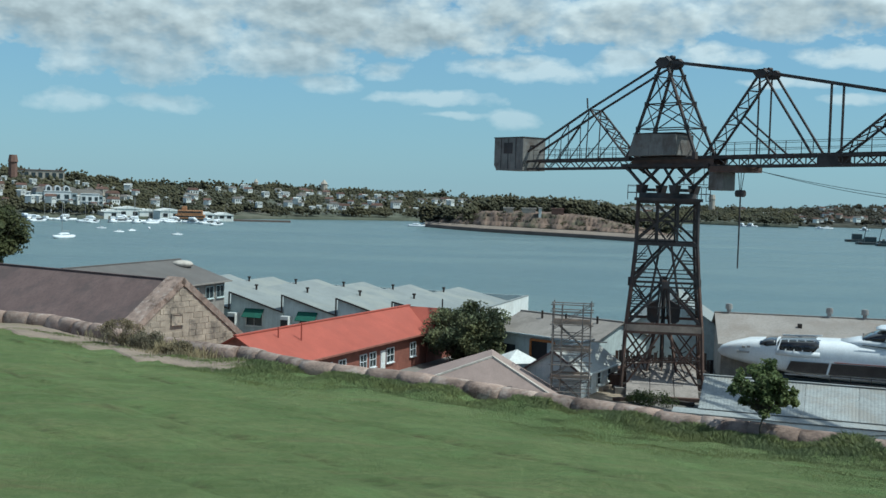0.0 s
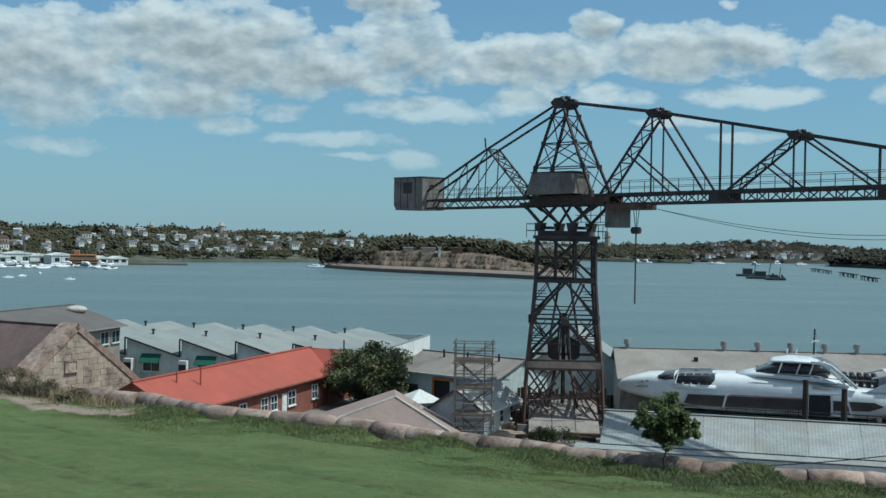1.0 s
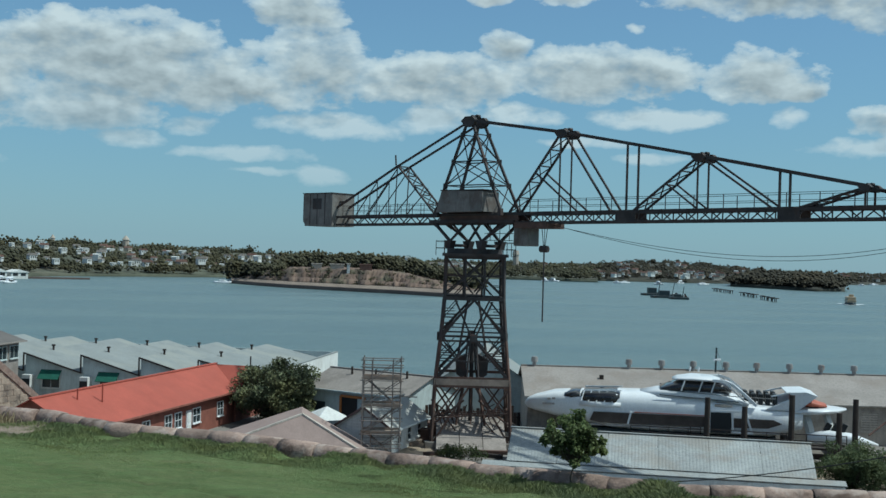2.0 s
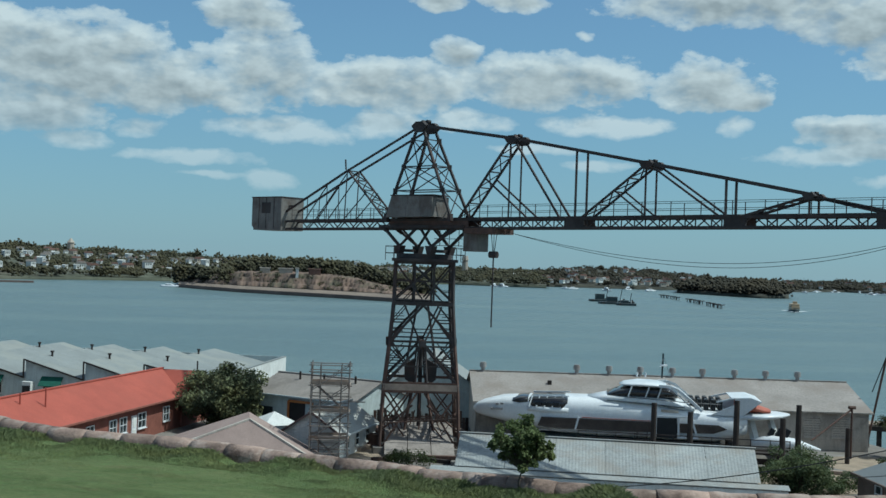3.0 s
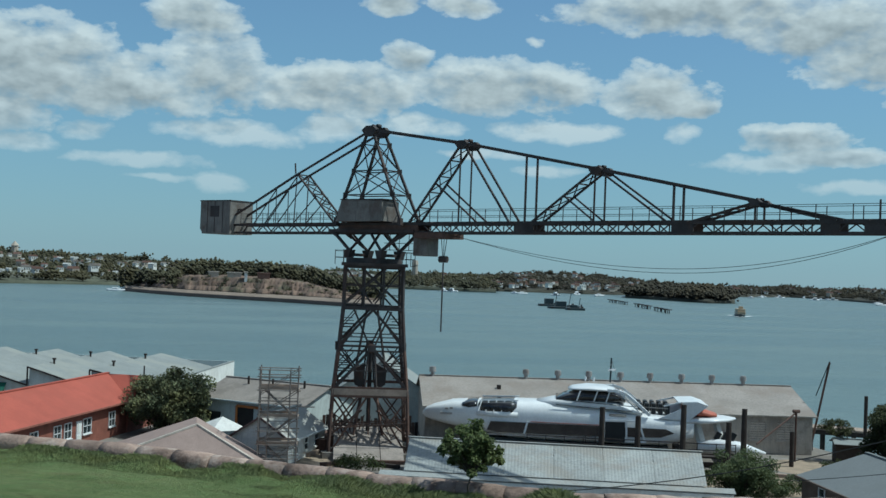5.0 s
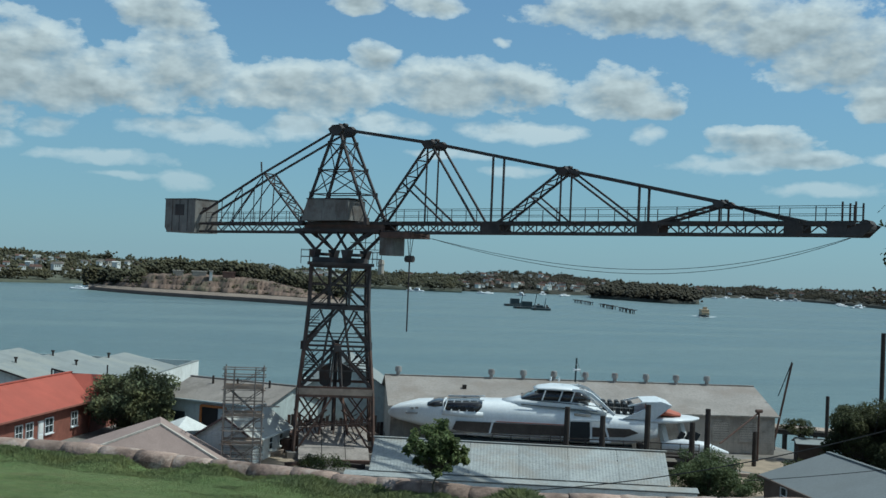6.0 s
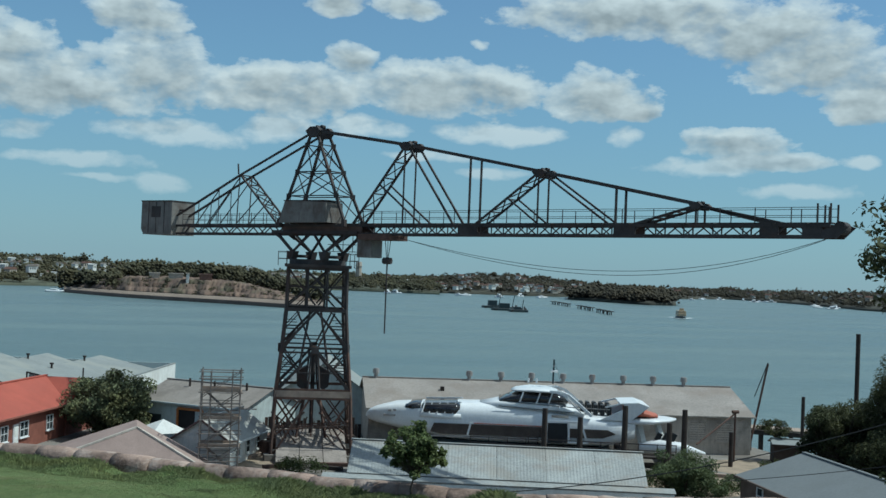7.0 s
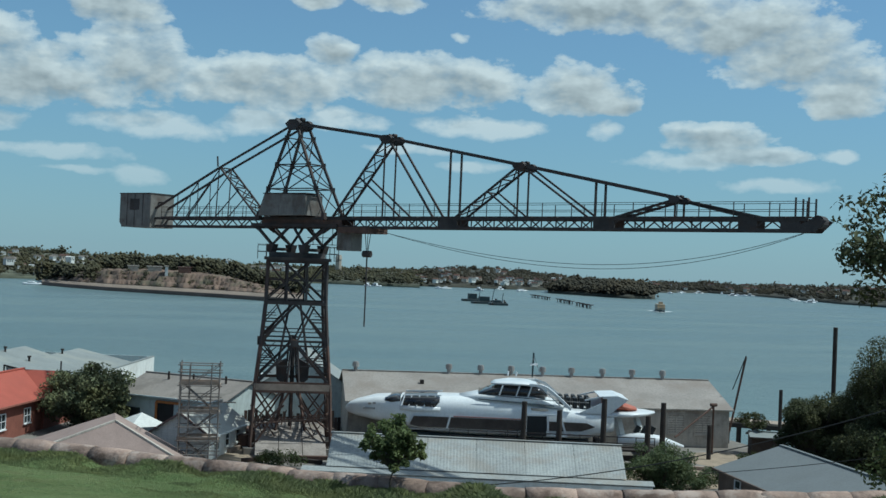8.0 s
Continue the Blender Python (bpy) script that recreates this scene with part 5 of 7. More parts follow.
part("hull", loft(bmesh.new(), [(-0.05, BY, 0.25, 2.72, 2.95), (0.25, BY, 0.7, 2.45, 3.3), (0.9, BY, 1.15, 2.25, 3.6), (2.5, BY, 1.7, 1.95, 4.05), (4.6, BY, 2.15, 1.65, 4.2), (7.5, BY, 2.5, 1.2, 4.35),
     (10.5, BY, 2.6, 1.1, 4.4), (13.0, BY, 2.6, 1.1, 4.35), (16.5, BY, 2.6, 1.1, 3.95), (20.0, BY, 2.6, 1.15, 3.75), (22.5, BY, 2.4, 1.9, 3.7)], 28, 3.4), WHITE, boat, "glossy white hull", True)
part("stern_deck", loft(bmesh.new(), [(21.5, BY, 2.5, 3.05, 3.72), (24.0, BY, 2.3, 3.2, 3.72), (25.3, BY, 1.6, 3.35, 3.7), (26.1, BY, 0.4, 3.5, 3.66)], 16, 3.0), WHITE, boat, "", True)
part("keel", loft(bmesh.new(), [(3.0, BY, 0.4, 1.3, 1.9), (6.0, BY, 2.3, 0.75, 1.35), (14.0, BY, 2.5, 0.7, 1.25), (20.5, BY, 2.4, 0.75, 1.25)], 16, 4), HULL_DARK, boat, "dark underwater hull", True)
# long dark window band on both sides; its brown reflection is painted in the colour
for s in (-1, 1):
    y = BY + s * 2.6
    bm = bmesh.new()
    prism(bm, [(5.6, 1.95), (6.4, 1.8), (13.0, 1.82), (19.8, 2.02), (20.9, 2.42), (20.2, 2.72), (13.0, 2.72), (5.9, 2.68)], y - 0.045, y + 0.045)
    part("side_window", bm, SIDE_REFLECT, boat, "long dark side window with a brown reflection in its colour")
    bar("window_pillar", (8.7, y + s * 0.02, 1.75), (8.95, y + s * 0.02, 2.78), 0.16, WHITE, boat)
    bar("rubbing_strake", (5.5, y, 1.62), (20.6, y, 1.66), 0.12, TUBE, boat)
    bar("red_line", (9.2, y + s * 0.01, 2.78), (15.0, y + s * 0.01, 2.78), 0.05, RED_PAINT, boat, 0.06)
# dark fills stand for shade inside the nose opening and open forward cabin with its white hoops
bm = bmesh.new()
loft(bm, [(3.4, BY, 1.75, 3.4, 4.05), (4.0, BY, 1.98, 3.35, 4.2), (4.7, BY, 2.1, 3.6, 4.24)], 16, 3)
part("nose_windscreen", bm, TINT, boat, "", True)
part("forward_cabin", loft(bmesh.new(), [(4.8, BY, 2.0, 3.2, 4.16), (5.1, BY, 2.27, 3.1, 4.28), (7.6, BY, 2.56, 3.1, 4.37), (8.0, BY, 2.3, 3.35, 4.3)], 24, 3.4), TINT, boat, "dark fill for the shaded inside of the open forward cabin", True)
for x in (4.95, 5.55, 6.2, 6.85, 7.5):
    for s in (-1, 1):
        bar("hoop", (x - 0.1, BY + s * 2.52, 3.45), (x + 0.12, BY + s * 1.9, 4.3), 0.07, WHITE, boat)
for s in (-1, 1):
    bar("cabin_rim", (4.9, BY + s * 1.75, 4.26), (8.1, BY + s * 1.8, 4.38), 0.09, WHITE, boat)
part("cabin_sill", loft(bmesh.new(), [(4.7, BY, 2.3, 3.0, 3.5), (6.2, BY, 2.52, 2.95, 3.52), (8.1, BY, 2.58, 2.95, 3.55)], 16, 6), WHITE, boat, "", True)
for i in range(3):
    bm = bmesh.new()
    box(bm, 5.3 + i * 0.75, BY - 2.56, 3.6, 5.8 + i * 0.75, BY - 2.53, 3.85)
    part("seat_back", bm, DARK, boat)
for x, z in ((2.0, 3.35), (2.4, 3.4), (1.6, 2.95)):
    bm = bmesh.new()
    box(bm, x, BY - 1.72, z, x + (0.25 if z > 3.2 else 1.1), BY - 1.45, z + 0.16)
    part("hull_marking", bm, TUBE, boat)
# wheelhouse
part("wheelhouse_base", loft(bmesh.new(), [(9.6, BY, 1.2, 3.9, 4.4), (11.2, BY, 2.1, 3.9, 4.72), (13.0, BY, 2.3, 3.9, 4.8), (16.0, BY, 2.3, 3.8, 4.7), (18.3, BY, 2.2, 3.6, 4.0)], 20, 3), WHITE, boat, "", True)
part("wheelhouse_glass", loft(bmesh.new(), [(11.2, BY, 1.5, 4.45, 4.8), (12.2, BY, 2.05, 4.4, 5.2), (13.3, BY, 2.2, 4.4, 5.55), (16.0, BY, 2.15, 4.4, 5.55), (16.9, BY, 1.9, 4.5, 5.2)], 20, 3), TINT, boat, "wraparound dark windscreen", True)
part("wheelhouse_roof", loft(bmesh.new(), [(12.2, BY, 0.9, 5.42, 5.52), (12.6, BY, 1.7, 5.4, 5.68), (13.8, BY, 2.35, 5.4, 5.85), (15.2, BY, 2.3, 5.4, 5.82), (16.1, BY, 1.8, 5.35, 5.6)], 18, 2.4), WHITE, boat, "rounded white wheelhouse roof", True)
for z in (4.25, 4.68):
    for s in (-1, 1):
        bar("stripe", (11.2, BY + s * 2.34, z + 0.03), (17.5, BY + s * 2.36, z - 0.28), 0.05, HULL_DARK, boat, 0.06)
for s in (-1, 1):
    for x in (13.2, 14.6, 15.6):
        bar("window_post", (x - 0.3, BY + s * 2.26, 4.6), (x, BY + s * 2.16, 5.5), 0.09, WHITE, boat)
    pts = [(15.4, 5.62), (16.3, 5.6), (16.9, 5.4), (17.8, 4.7), (18.9, 3.75)]
    for (xa, za), (xb, zb) in zip(pts, pts[1:]):
        bar("arch", (xa, BY + s * 2.2, za), (xb, BY + s * 2.35, zb), 0.32, WHITE, boat, 0.22)
    bar("arch_brace", (16.0, BY + s * 2.2, 5.8), (18.0, BY + s * 2.3, 4.0), 0.09, WHITE, boat)
    # tail fins that carry the rear wing
    bm = bmesh.new()
    prism(bm, [(19.6, 3.5), (22.1, 3.5), (23.5, 4.66), (22.7, 4.96), (21.5, 4.9), (21.5, 4.42)], BY + s * 2.25 - 0.12, BY + s * 2.25 + 0.12)
    part("tail_fin", bm, WHITE, boat)
    bar("fin_stay", (20.0, BY + s * 2.2, 4.55), (21.5, BY + s * 2.2, 4.92), 0.12, WHITE, boat)
bm = bmesh.new()
prism(bm, [(21.2, 4.93), (22.7, 5.03), (23.6, 4.74), (23.55, 4.68), (22.7, 4.95), (21.2, 4.86)], BY - 2.38, BY + 2.38)
part("rear_wing", bm, WHITE, boat, "white wing joining the tail fins")
part("tail_cone", loft(bmesh.new(), [(21.8, BY, 1.8, 3.6, 4.6), (22.8, BY, 1.8, 3.65, 4.5), (23.8, BY, 1.6, 3.7, 4.15), (24.5, BY, 1.0, 3.7, 3.95)], 14, 2.4), RED_PAINT, boat, "faded red tail cone", True)
for i in range(5):
    for y in (1.2, 3.2):
        bm = bmesh.new()
        box(bm, 18.0 + i * 0.56, y, 3.75, 18.35 + i * 0.56, y + 1.0, 4.65, None, 0.06)
        part("deck_seat", bm, DARK, boat, "black deck seat")
bar("seat_rail", (17.6, 0.9, 4.35), (20.4, 0.9, 4.3), 0.06, TUBE, boat)
bar("mast", (15.7, BY, 6.1), (15.75, BY, 8.15), 0.15, HULL_DARK, boat, sides=8)
bar("crosstree", (15.72, BY - 0.4, 7.6), (15.72, BY + 0.4, 7.6), 0.07, TUBE, boat)
bar("radar", (15.5, BY, 7.15), (16.1, BY, 7.15), 0.2, WHITE, boat, sides=8)
bar("flag_stay", (16.4, BY, 6.1), (15.8, BY, 7.9), 0.04, TUBE, boat)
for x in (13.6, 14.3):
    bar("roof_horn", (x, BY - 0.4, 6.15), (x + 0.05, BY - 0.4, 6.5), 0.16, WHITE, boat, sides=8)
# boarding door with its white surround
bm = bmesh.new()
box(bm, 15.3, BY - 2.72, 1.5, 16.9, BY - 2.6, 3.15)
part("side_door", bm, DARK, boat, "open dark boarding door")
for a, b in (((15.2, 3.2), (18.0, 3.25)), ((18.0, 3.25), (18.6, 1.5)), ((17.0, 3.15), (17.05, 1.5)), ((15.2, 3.2), (15.2, 1.5)), ((17.0, 1.6), (18.5, 1.6))):
    bar("door_surround", (a[0], BY - 2.7, a[1]), (b[0], BY - 2.7, b[1]), 0.16, WHITE, boat)
bm = bmesh.new()
box(bm, 15.6, BY - 2.5, 3.55, 17.0, BY - 2.3, 3.75, None, 0.04)
part("vent_box", bm, WALL_TAN, boat)
# aft sponson
part("aft_float", loft(bmesh.new(), [(22.9, 0.6, 0.5, 1.0, 1.75), (24.5, 0.6, 0.75, 0.95, 2.1), (26.4, 0.6, 0.7, 0.95, 1.9), (28.3, 0.6, 0.25, 1.0, 1.2)], 14, 2.6), WHITE, boat, "rounded white aft float", True)
bar("float_strut", (23.2, 0.8, 1.6), (22.8, 1.4, 3.2), 0.5, WALL_WHITE, boat)
bar("float_strut", (24.8, 0.8, 1.9), (24.4, 1.6, 3.3), 0.4, WALL_WHITE, boat)
for x in (24.3, 24.9, 25.5):
    bar("engine_part", (x, 0.6, 2.0), (x + 0.3, 0.6, 2.6), 0.4, DARK, boat)
# timber cradle under the hull
for x in (4.5, 8.0, 11.5, 15.0, 18.5, 21.5, 25.5):
    bm = bmesh.new()
    box(bm, x - 0.25, 0.2, -0.2, x + 0.25, 5.0, 0.95)
    part("cradle_block", bm, TIMBER, boat)
for y in (0.1, 5.1):
    bar("cradle_rail", (-2.0, y, 0.0), (27.0, y, 0.0), 0.4, TIMBER, boat)

# ---- dock posts and the gangway in front of the boat ----
for i, (x, y, top) in enumerate(((35.4, 86.0, 7.15), (38.0, 84.9, 6.6), (40.7, 82.5, 7.8), (44.2, 81.8, 6.55), (45.7, 82.1, 7.55))):
    bm = bmesh.new()
    bmesh.ops.create_cone(bm, cap_ends=True, segments=10, radius1=0.25, radius2=0.21, depth=top - APRON, matrix=Matrix.Translation((0, 0, (top - APRON) / 2)))
    ob = part("dock_post", bm, TIMBER)
    ob.matrix_basis = pose(x, y, APRON, 0.6 * i - 1, 0.8, 30 * i)
    tagged(ob, "tall dark weathered timber dock post beside the boat", "post", "dock posts")
gang = thing("gangway", "long steel gangway with thin hand rails beside the boat", "gangway", pose(22.6, 94.3, APRON, 0, 0, -20.0))
bm = bmesh.new()
box(bm, 9.0, -2.2, 1.05, 25.5, -1.2, 1.2)
part("deck", bm, TIMBER, gang)
for z in (1.7, 2.2):
    bar("rail", (9.0, -2.15, z), (25.5, -2.15, z), 0.07, STEEL, gang)
for i in range(12):
    bar("rail_post", (9.0 + i * 1.5, -2.15, 1.1), (9.0 + i * 1.5, -2.15, 2.25), 0.07, STEEL, gang)
for x in (9.5, 14.5, 19.5, 25.0):
    bar("leg", (x, -1.7, 0), (x, -1.7, 1.05), 0.25, TIMBER, gang)
for i in range(6):
    bar("ladder_rung", (13.7, -1.0, 1.2 + i * 0.2), (14.5, -1.0, 1.2 + i * 0.2), 0.06, STEEL, gang)
for x in (13.7, 14.5):
    bar("ladder_side", (x, -1.0, 1.1), (x, -1.0, 2.6), 0.07, STEEL, gang)


# ---- the low stone wall round the lawn ----
def run_points(step):
    """Places every step metres along the wall, with the direction."""
    out, carry = [], 0.0
    for (xa, ya), (xb, yb) in zip(WALL_LINE, WALL_LINE[1:]):
        ln = math.hypot(xb - xa, yb - ya)
        t = carry
        while t < ln:
            out.append((xa + (xb - xa) * t / ln, ya + (yb - ya) * t / ln, math.degrees(math.atan2(yb - ya, xb - xa))))
            t += step
        carry = t - ln
    return out


bm = bmesh.new()
prev = None
for x, y, turn in run_points(0.6):
    nx, ny = -math.sin(radians(turn)), math.cos(radians(turn))
    tall = 0.95
    q = [bm.verts.new((x + nx * o + 0.03 * noise.noise((x * 2, y * 2, z)), y + ny * o + 0.03 * noise.noise((x * 2, y * 2, z + 9)), z)) for o, z in ((-0.2, WALL_TOP - tall), (-0.2, WALL_TOP - 0.3), (0.2, WALL_TOP - 0.3), (0.2, WALL_TOP - tall))]
    if prev:
        for i in range(3):
            bm.faces.new((prev[i], q[i], q[i + 1], prev[i + 1]))
    prev = q
bmesh.ops.recalc_face_normals(bm, faces=bm.faces)
stone_wall = tagged(part("wall_garden", bm, RUBBLE), "low rough sandstone wall with rounded coping stones", "wall", kind="structure")


def coping_mesh(seed):
    rng = random.Random(seed)
    bm = bmesh.new()
    k, n = 9, 4
    rings = []
    for j in range(n + 1):
        f = j / n
        inset = 0.012 if j in (0, n) else 0.0
        ring = []
        for i in range(k):
            a = math.pi * i / (k - 1)
            r = 1.0 + 0.07 * noise.noise((f * 2.5 + seed * 7, i * 0.6, seed))
            ring.append(bm.verts.new((-0.455 + 0.91 * f, -math.cos(a) * (0.30 - inset) * r, -0.20 + math.sin(a) ** 0.75 * (0.41 - inset) * r)))
        low = [bm.verts.new((-0.455 + 0.91 * f, 0.27 - inset, -0.32)), bm.verts.new((-0.455 + 0.91 * f, -0.27 + inset, -0.32))]
        rings.append(ring + low)
    m = len(rings[0])
    for r, q in zip(rings, rings[1:]):
        for i in range(m):
            bm.faces.new((r[i], q[i], q[(i + 1) % m], r[(i + 1) % m]))
    bm.faces.new(rings[0])
    bm.faces.new(rings[-1][::-1])
    bmesh.ops.recalc_face_normals(bm, faces=bm.faces)
    me = bpy.data.meshes.new("coping_stone")
    bm.to_mesh(me)
    bm.free()
    me.materials.append(COPING)
    for f in me.polygons:
        f.use_smooth = len(f.vertices) == 4
    return me


COPE = [coping_mesh(i) for i in range(5)]
rng = random.Random(11)
for x, y, turn in run_points(0.885):
    ob = new("coping_stone", rng.choice(COPE))
    ob.parent = stone_wall
    s = rng.uniform(0.84, 0.94)
    ob.matrix_basis = pose(x + rng.uniform(-.03, .03), y + rng.uniform(-.03, .03), WALL_TOP - 0.21 * s + rng.uniform(-.022, .012), rng.uniform(-3, 3), rng.uniform(-1.2, 1.2), turn + rng.uniform(-1.5, 1.5) + rng.choice((0, 180))) @ Matrix.Diagonal((1, s, s, 1))


# ---- grass ----
def blades(name, mat, count, place, hmin, hmax, width, label, seed, lean=0.5):
    rng = random.Random(seed)
    verts, faces = [], []
    for _ in range(count):
        p = place(rng)
        if p is None:
            continue
        x, y, z, k = p
        h = rng.uniform(hmin, hmax) * k
        a = rng.random() * 6.283
        dx, dy = math.cos(a) * width * 0.5, math.sin(a) * width * 0.5
        la = rng.random() * 6.283
        lx, ly = math.cos(la) * lean * h * rng.random(), math.sin(la) * lean * h * rng.random()
        i = len(verts)
        verts += [(x - dx, y - dy, z - 0.02), (x + dx, y + dy, z - 0.02), (x + dx * .6 + lx * .35, y + dy * .6 + ly * .35, z + h * .6), (x + lx, y + ly, z + h)]
        faces += [(i, i + 1, i + 2), (i, i + 2, i + 3)]
    me = bpy.data.meshes.new(name)
    me.from_pydata(verts, [], faces)
    me.materials.append(mat)
    return tagged(new(name, me), label, "grass", kind="stuff")


def along_wall(a0, a1, near, far, clump):
    def f(rng):
        a = rng.uniform(a0, a1)
        d = None
        for (p, dp), (q, dq) in zip(WALL_RUN, WALL_RUN[1:]):
            if p <= a <= q:
                d = dp + (dq - dp) * (a - p) / (q - p)
        back = near + (far - near) * rng.random() ** 1.3
        x, y = (d - back) * math.sin(radians(a)), (d - back) * math.cos(radians(a))
        n = noise.noise((x * clump, y * clump, 2.2)) + 0.3 + 0.4 * noise.noise((x * clump * 3, y * clump * 3, 7.2))
        if rng.random() > (0.25 + 1.5 * n) * min(1.0, max(0.05, (a - a0) / 5)) * min(1.0, max(0.0, (a1 - a) / 6)):
            return None
        return x, y, lawn_z(x, y), (0.35 + max(n, 0) * 1.2) * (1.25 - 1.05 * (back - near) / (far - near))
    return f


blades("grass_tall", GRASS_BLADE, 360000, along_wall(-11.0, 46.0, 0.22, 3.0, 0.55), 0.035, 0.15, 0.005, "long soft green grass growing along the wall", 21, 1.3)
blades("grass_edge", GRASS_BLADE, 130000, along_wall(-14.0, 46.0, 0.22, 6.0, 0.5), 0.02, 0.06, 0.008, "short uneven grass on the lawn near the wall", 24, 0.9)
blades("grass_sparse", GRASS_BLADE, 60000, along_wall(-31.0, -5.0, 1.8, 7.0, 0.7), 0.02, 0.07, 0.009, "thin green grass creeping over the bare earth", 25, 0.9)
blades("grass_dry", DRY_BLADE, 5200, along_wall(-17.5, -9.0, 0.25, 2.6, 0.9), 0.08, 0.30, 0.016, "dry brown grass tufts by the wall", 22)


# ---- trees and shrubs ----
def leaf_cloud(bm, centre, r, count, size, rng, stretch=0.5):
    for _ in range(count):
        while True:
            v = Vector((rng.uniform(-1, 1), rng.uniform(-1, 1), rng.uniform(-1, 1)))
            if 0.25 < v.length < 1:
                break
        p = centre + Vector((v.x * r[0], v.y * r[1], v.z * r[2]))
        n = (v * 0.6 + Vector((rng.gauss(0, .5), rng.gauss(0, .5), rng.gauss(0.35, .5)))).normalized()
        a = n.orthogonal().normalized()
        a.rotate(Matrix.Rotation(rng.random() * 6.283, 3, n))
        b = n.cross(a)
        s = size * rng.uniform(0.6, 1.3)
        q = [p - a * s * 0.5, p + b * s * stretch * 0.5 + n * s * 0.06, p + a * s * 0.5, p - b * s * stretch * 0.5 + n * s * 0.06]
        bm.faces.new([bm.verts.new(v2) for v2 in q])


def tree(name, label, base, height, spread, leaf_mat, seed, clumps=26, leaves=120, leaf=0.3, trunk_r=0.2, crown_from=0.3, bias=(0, 0), category="tree", clump_r=0.3, lean=(0, 0), kmin=0.45, kmax=0.85, low=-0.75):
    """A tapered trunk with limbs, each ending in clumps of separate leaves with gaps between them."""
    rng = random.Random(seed)
    t = thing(name, label, category, pose(*base))
    wood, crown = bmesh.new(), bmesh.new()
    fork = height * crown_from
    pts = [Vector((0, 0, -0.15)), Vector((lean[0] * 0.4 + rng.uniform(-.04, .04) * height, lean[1] * 0.4, fork * 0.6)), Vector((lean[0], lean[1], fork * 1.15))]
    for i, (a, b) in enumerate(zip(pts, pts[1:])):
        beam(wood, a, b, trunk_r * 2 * (1 - 0.25 * i), None, 8)
    cz, hz = (height + fork) / 2, (height - fork) / 2
    for i in range(clumps):
        u, v = rng.uniform(low, 1.0), rng.random() * 6.283
        w = math.sqrt(max(0.0, 1 - u * u))
        k = rng.uniform(kmin, kmax)
        c = Vector((math.cos(v) * w * spread * k + bias[0] + lean[0], math.sin(v) * w * spread * k + bias[1] + lean[1], cz + u * hz * k))
        mid = pts[-1].lerp(c, 0.5) + Vector((rng.uniform(-.1, .1), rng.uniform(-.1, .1), 0.05)) * spread
        beam(wood, pts[-1], mid, trunk_r * 0.7, None, 5)
        beam(wood, mid, c, trunk_r * 0.35, None, 5)
        r = spread * clump_r * rng.uniform(0.7, 1.25)
        leaf_cloud(crown, c, (r, r, r * 0.8), int(leaves * rng.uniform(0.7, 1.3)), leaf, rng)
    part("trunk", wood, BARK, t)
    part("crown", crown, leaf_mat, t)
    return t


sap = at(16.05, 21.0, 0)
tree("sapling", "young green fig tree rooted at the stone wall", (sap.x, sap.y, WALL_TOP - 0.22), 1.4, 0.66, YOUNG_LEAF, 31, 92, 75, 0.085, 0.02, 0.24, clump_r=0.17, kmin=0.2, kmax=1.0, low=-0.85)
p = at(1.35, 104.0, APRON)
tree("fig_tree", "dense round fig tree beside the brick house", tuple(p), 5.6, 4.2, FIG, 32, 105, 230, 0.3, 0.3, 0.04, clump_r=0.25, kmin=0.45, kmax=0.92, low=-1.0)
p = at(29.0, 84.5, APRON)
tree("weeping_shrub", "large drooping green shrub behind the metal shed", tuple(p), 3.3, 2.7, SOFT_LEAF, 33, 70, 190, 0.2, 0.1, 0.0, category="shrub", clump_r=0.24, kmin=0.3, kmax=1.0, low=-1.0)
for a, d, h, s, sd in ((36.1, 93, 7.0, 3.2, 41), (37.9, 95, 8.8, 3.7, 42), (39.9, 92, 11.6, 4.2, 43), (42.0, 90, 13.2, 4.7, 44), (38.9, 88, 5.8, 3.2, 45)):
    p = at(a, d, APRON)
    tree("fig_tree", "large dark spreading fig tree by the houses", tuple(p), h, s, DARK_LEAF, sd, 90, 430, 0.19, 0.35, 0.1, clump_r=0.25, kmin=0.4, kmax=1.0, low=-0.95)
p = at(33.3, 106.5, APRON)
tree("small_tree", "small bushy tree on the quay by the jetty", tuple(p), 3.9, 1.7, DARK_LEAF, 46, 20, 90, 0.2, 0.1, 0.45, clump_r=0.24)
p = at(-21.6, 150, APRON)
tree("fig_tree", "dark tree at the water's edge", tuple(p), 14.0, 5.6, DARK_LEAF, 47, 60, 170, 0.6, 0.4, 0.2, clump_r=0.27)
p = at(41.2, 27.0, 12.5)
tree("eucalypt", "slender tree with sparse airy foliage beyond the wall", tuple(p), 8.0, 2.0, DARK_LEAF, 48, 34, 95, 0.16, 0.12, 0.45, clump_r=0.24, bias=(-0.6, 0.3))
p = at(40.3, 25.0, 12.6)
tree("shrub", "green shrub behind the wall", tuple(p), 2.0, 1.0, SHRUB, 49, 18, 120, 0.12, 0.05, 0.1, category="shrub", clump_r=0.35)


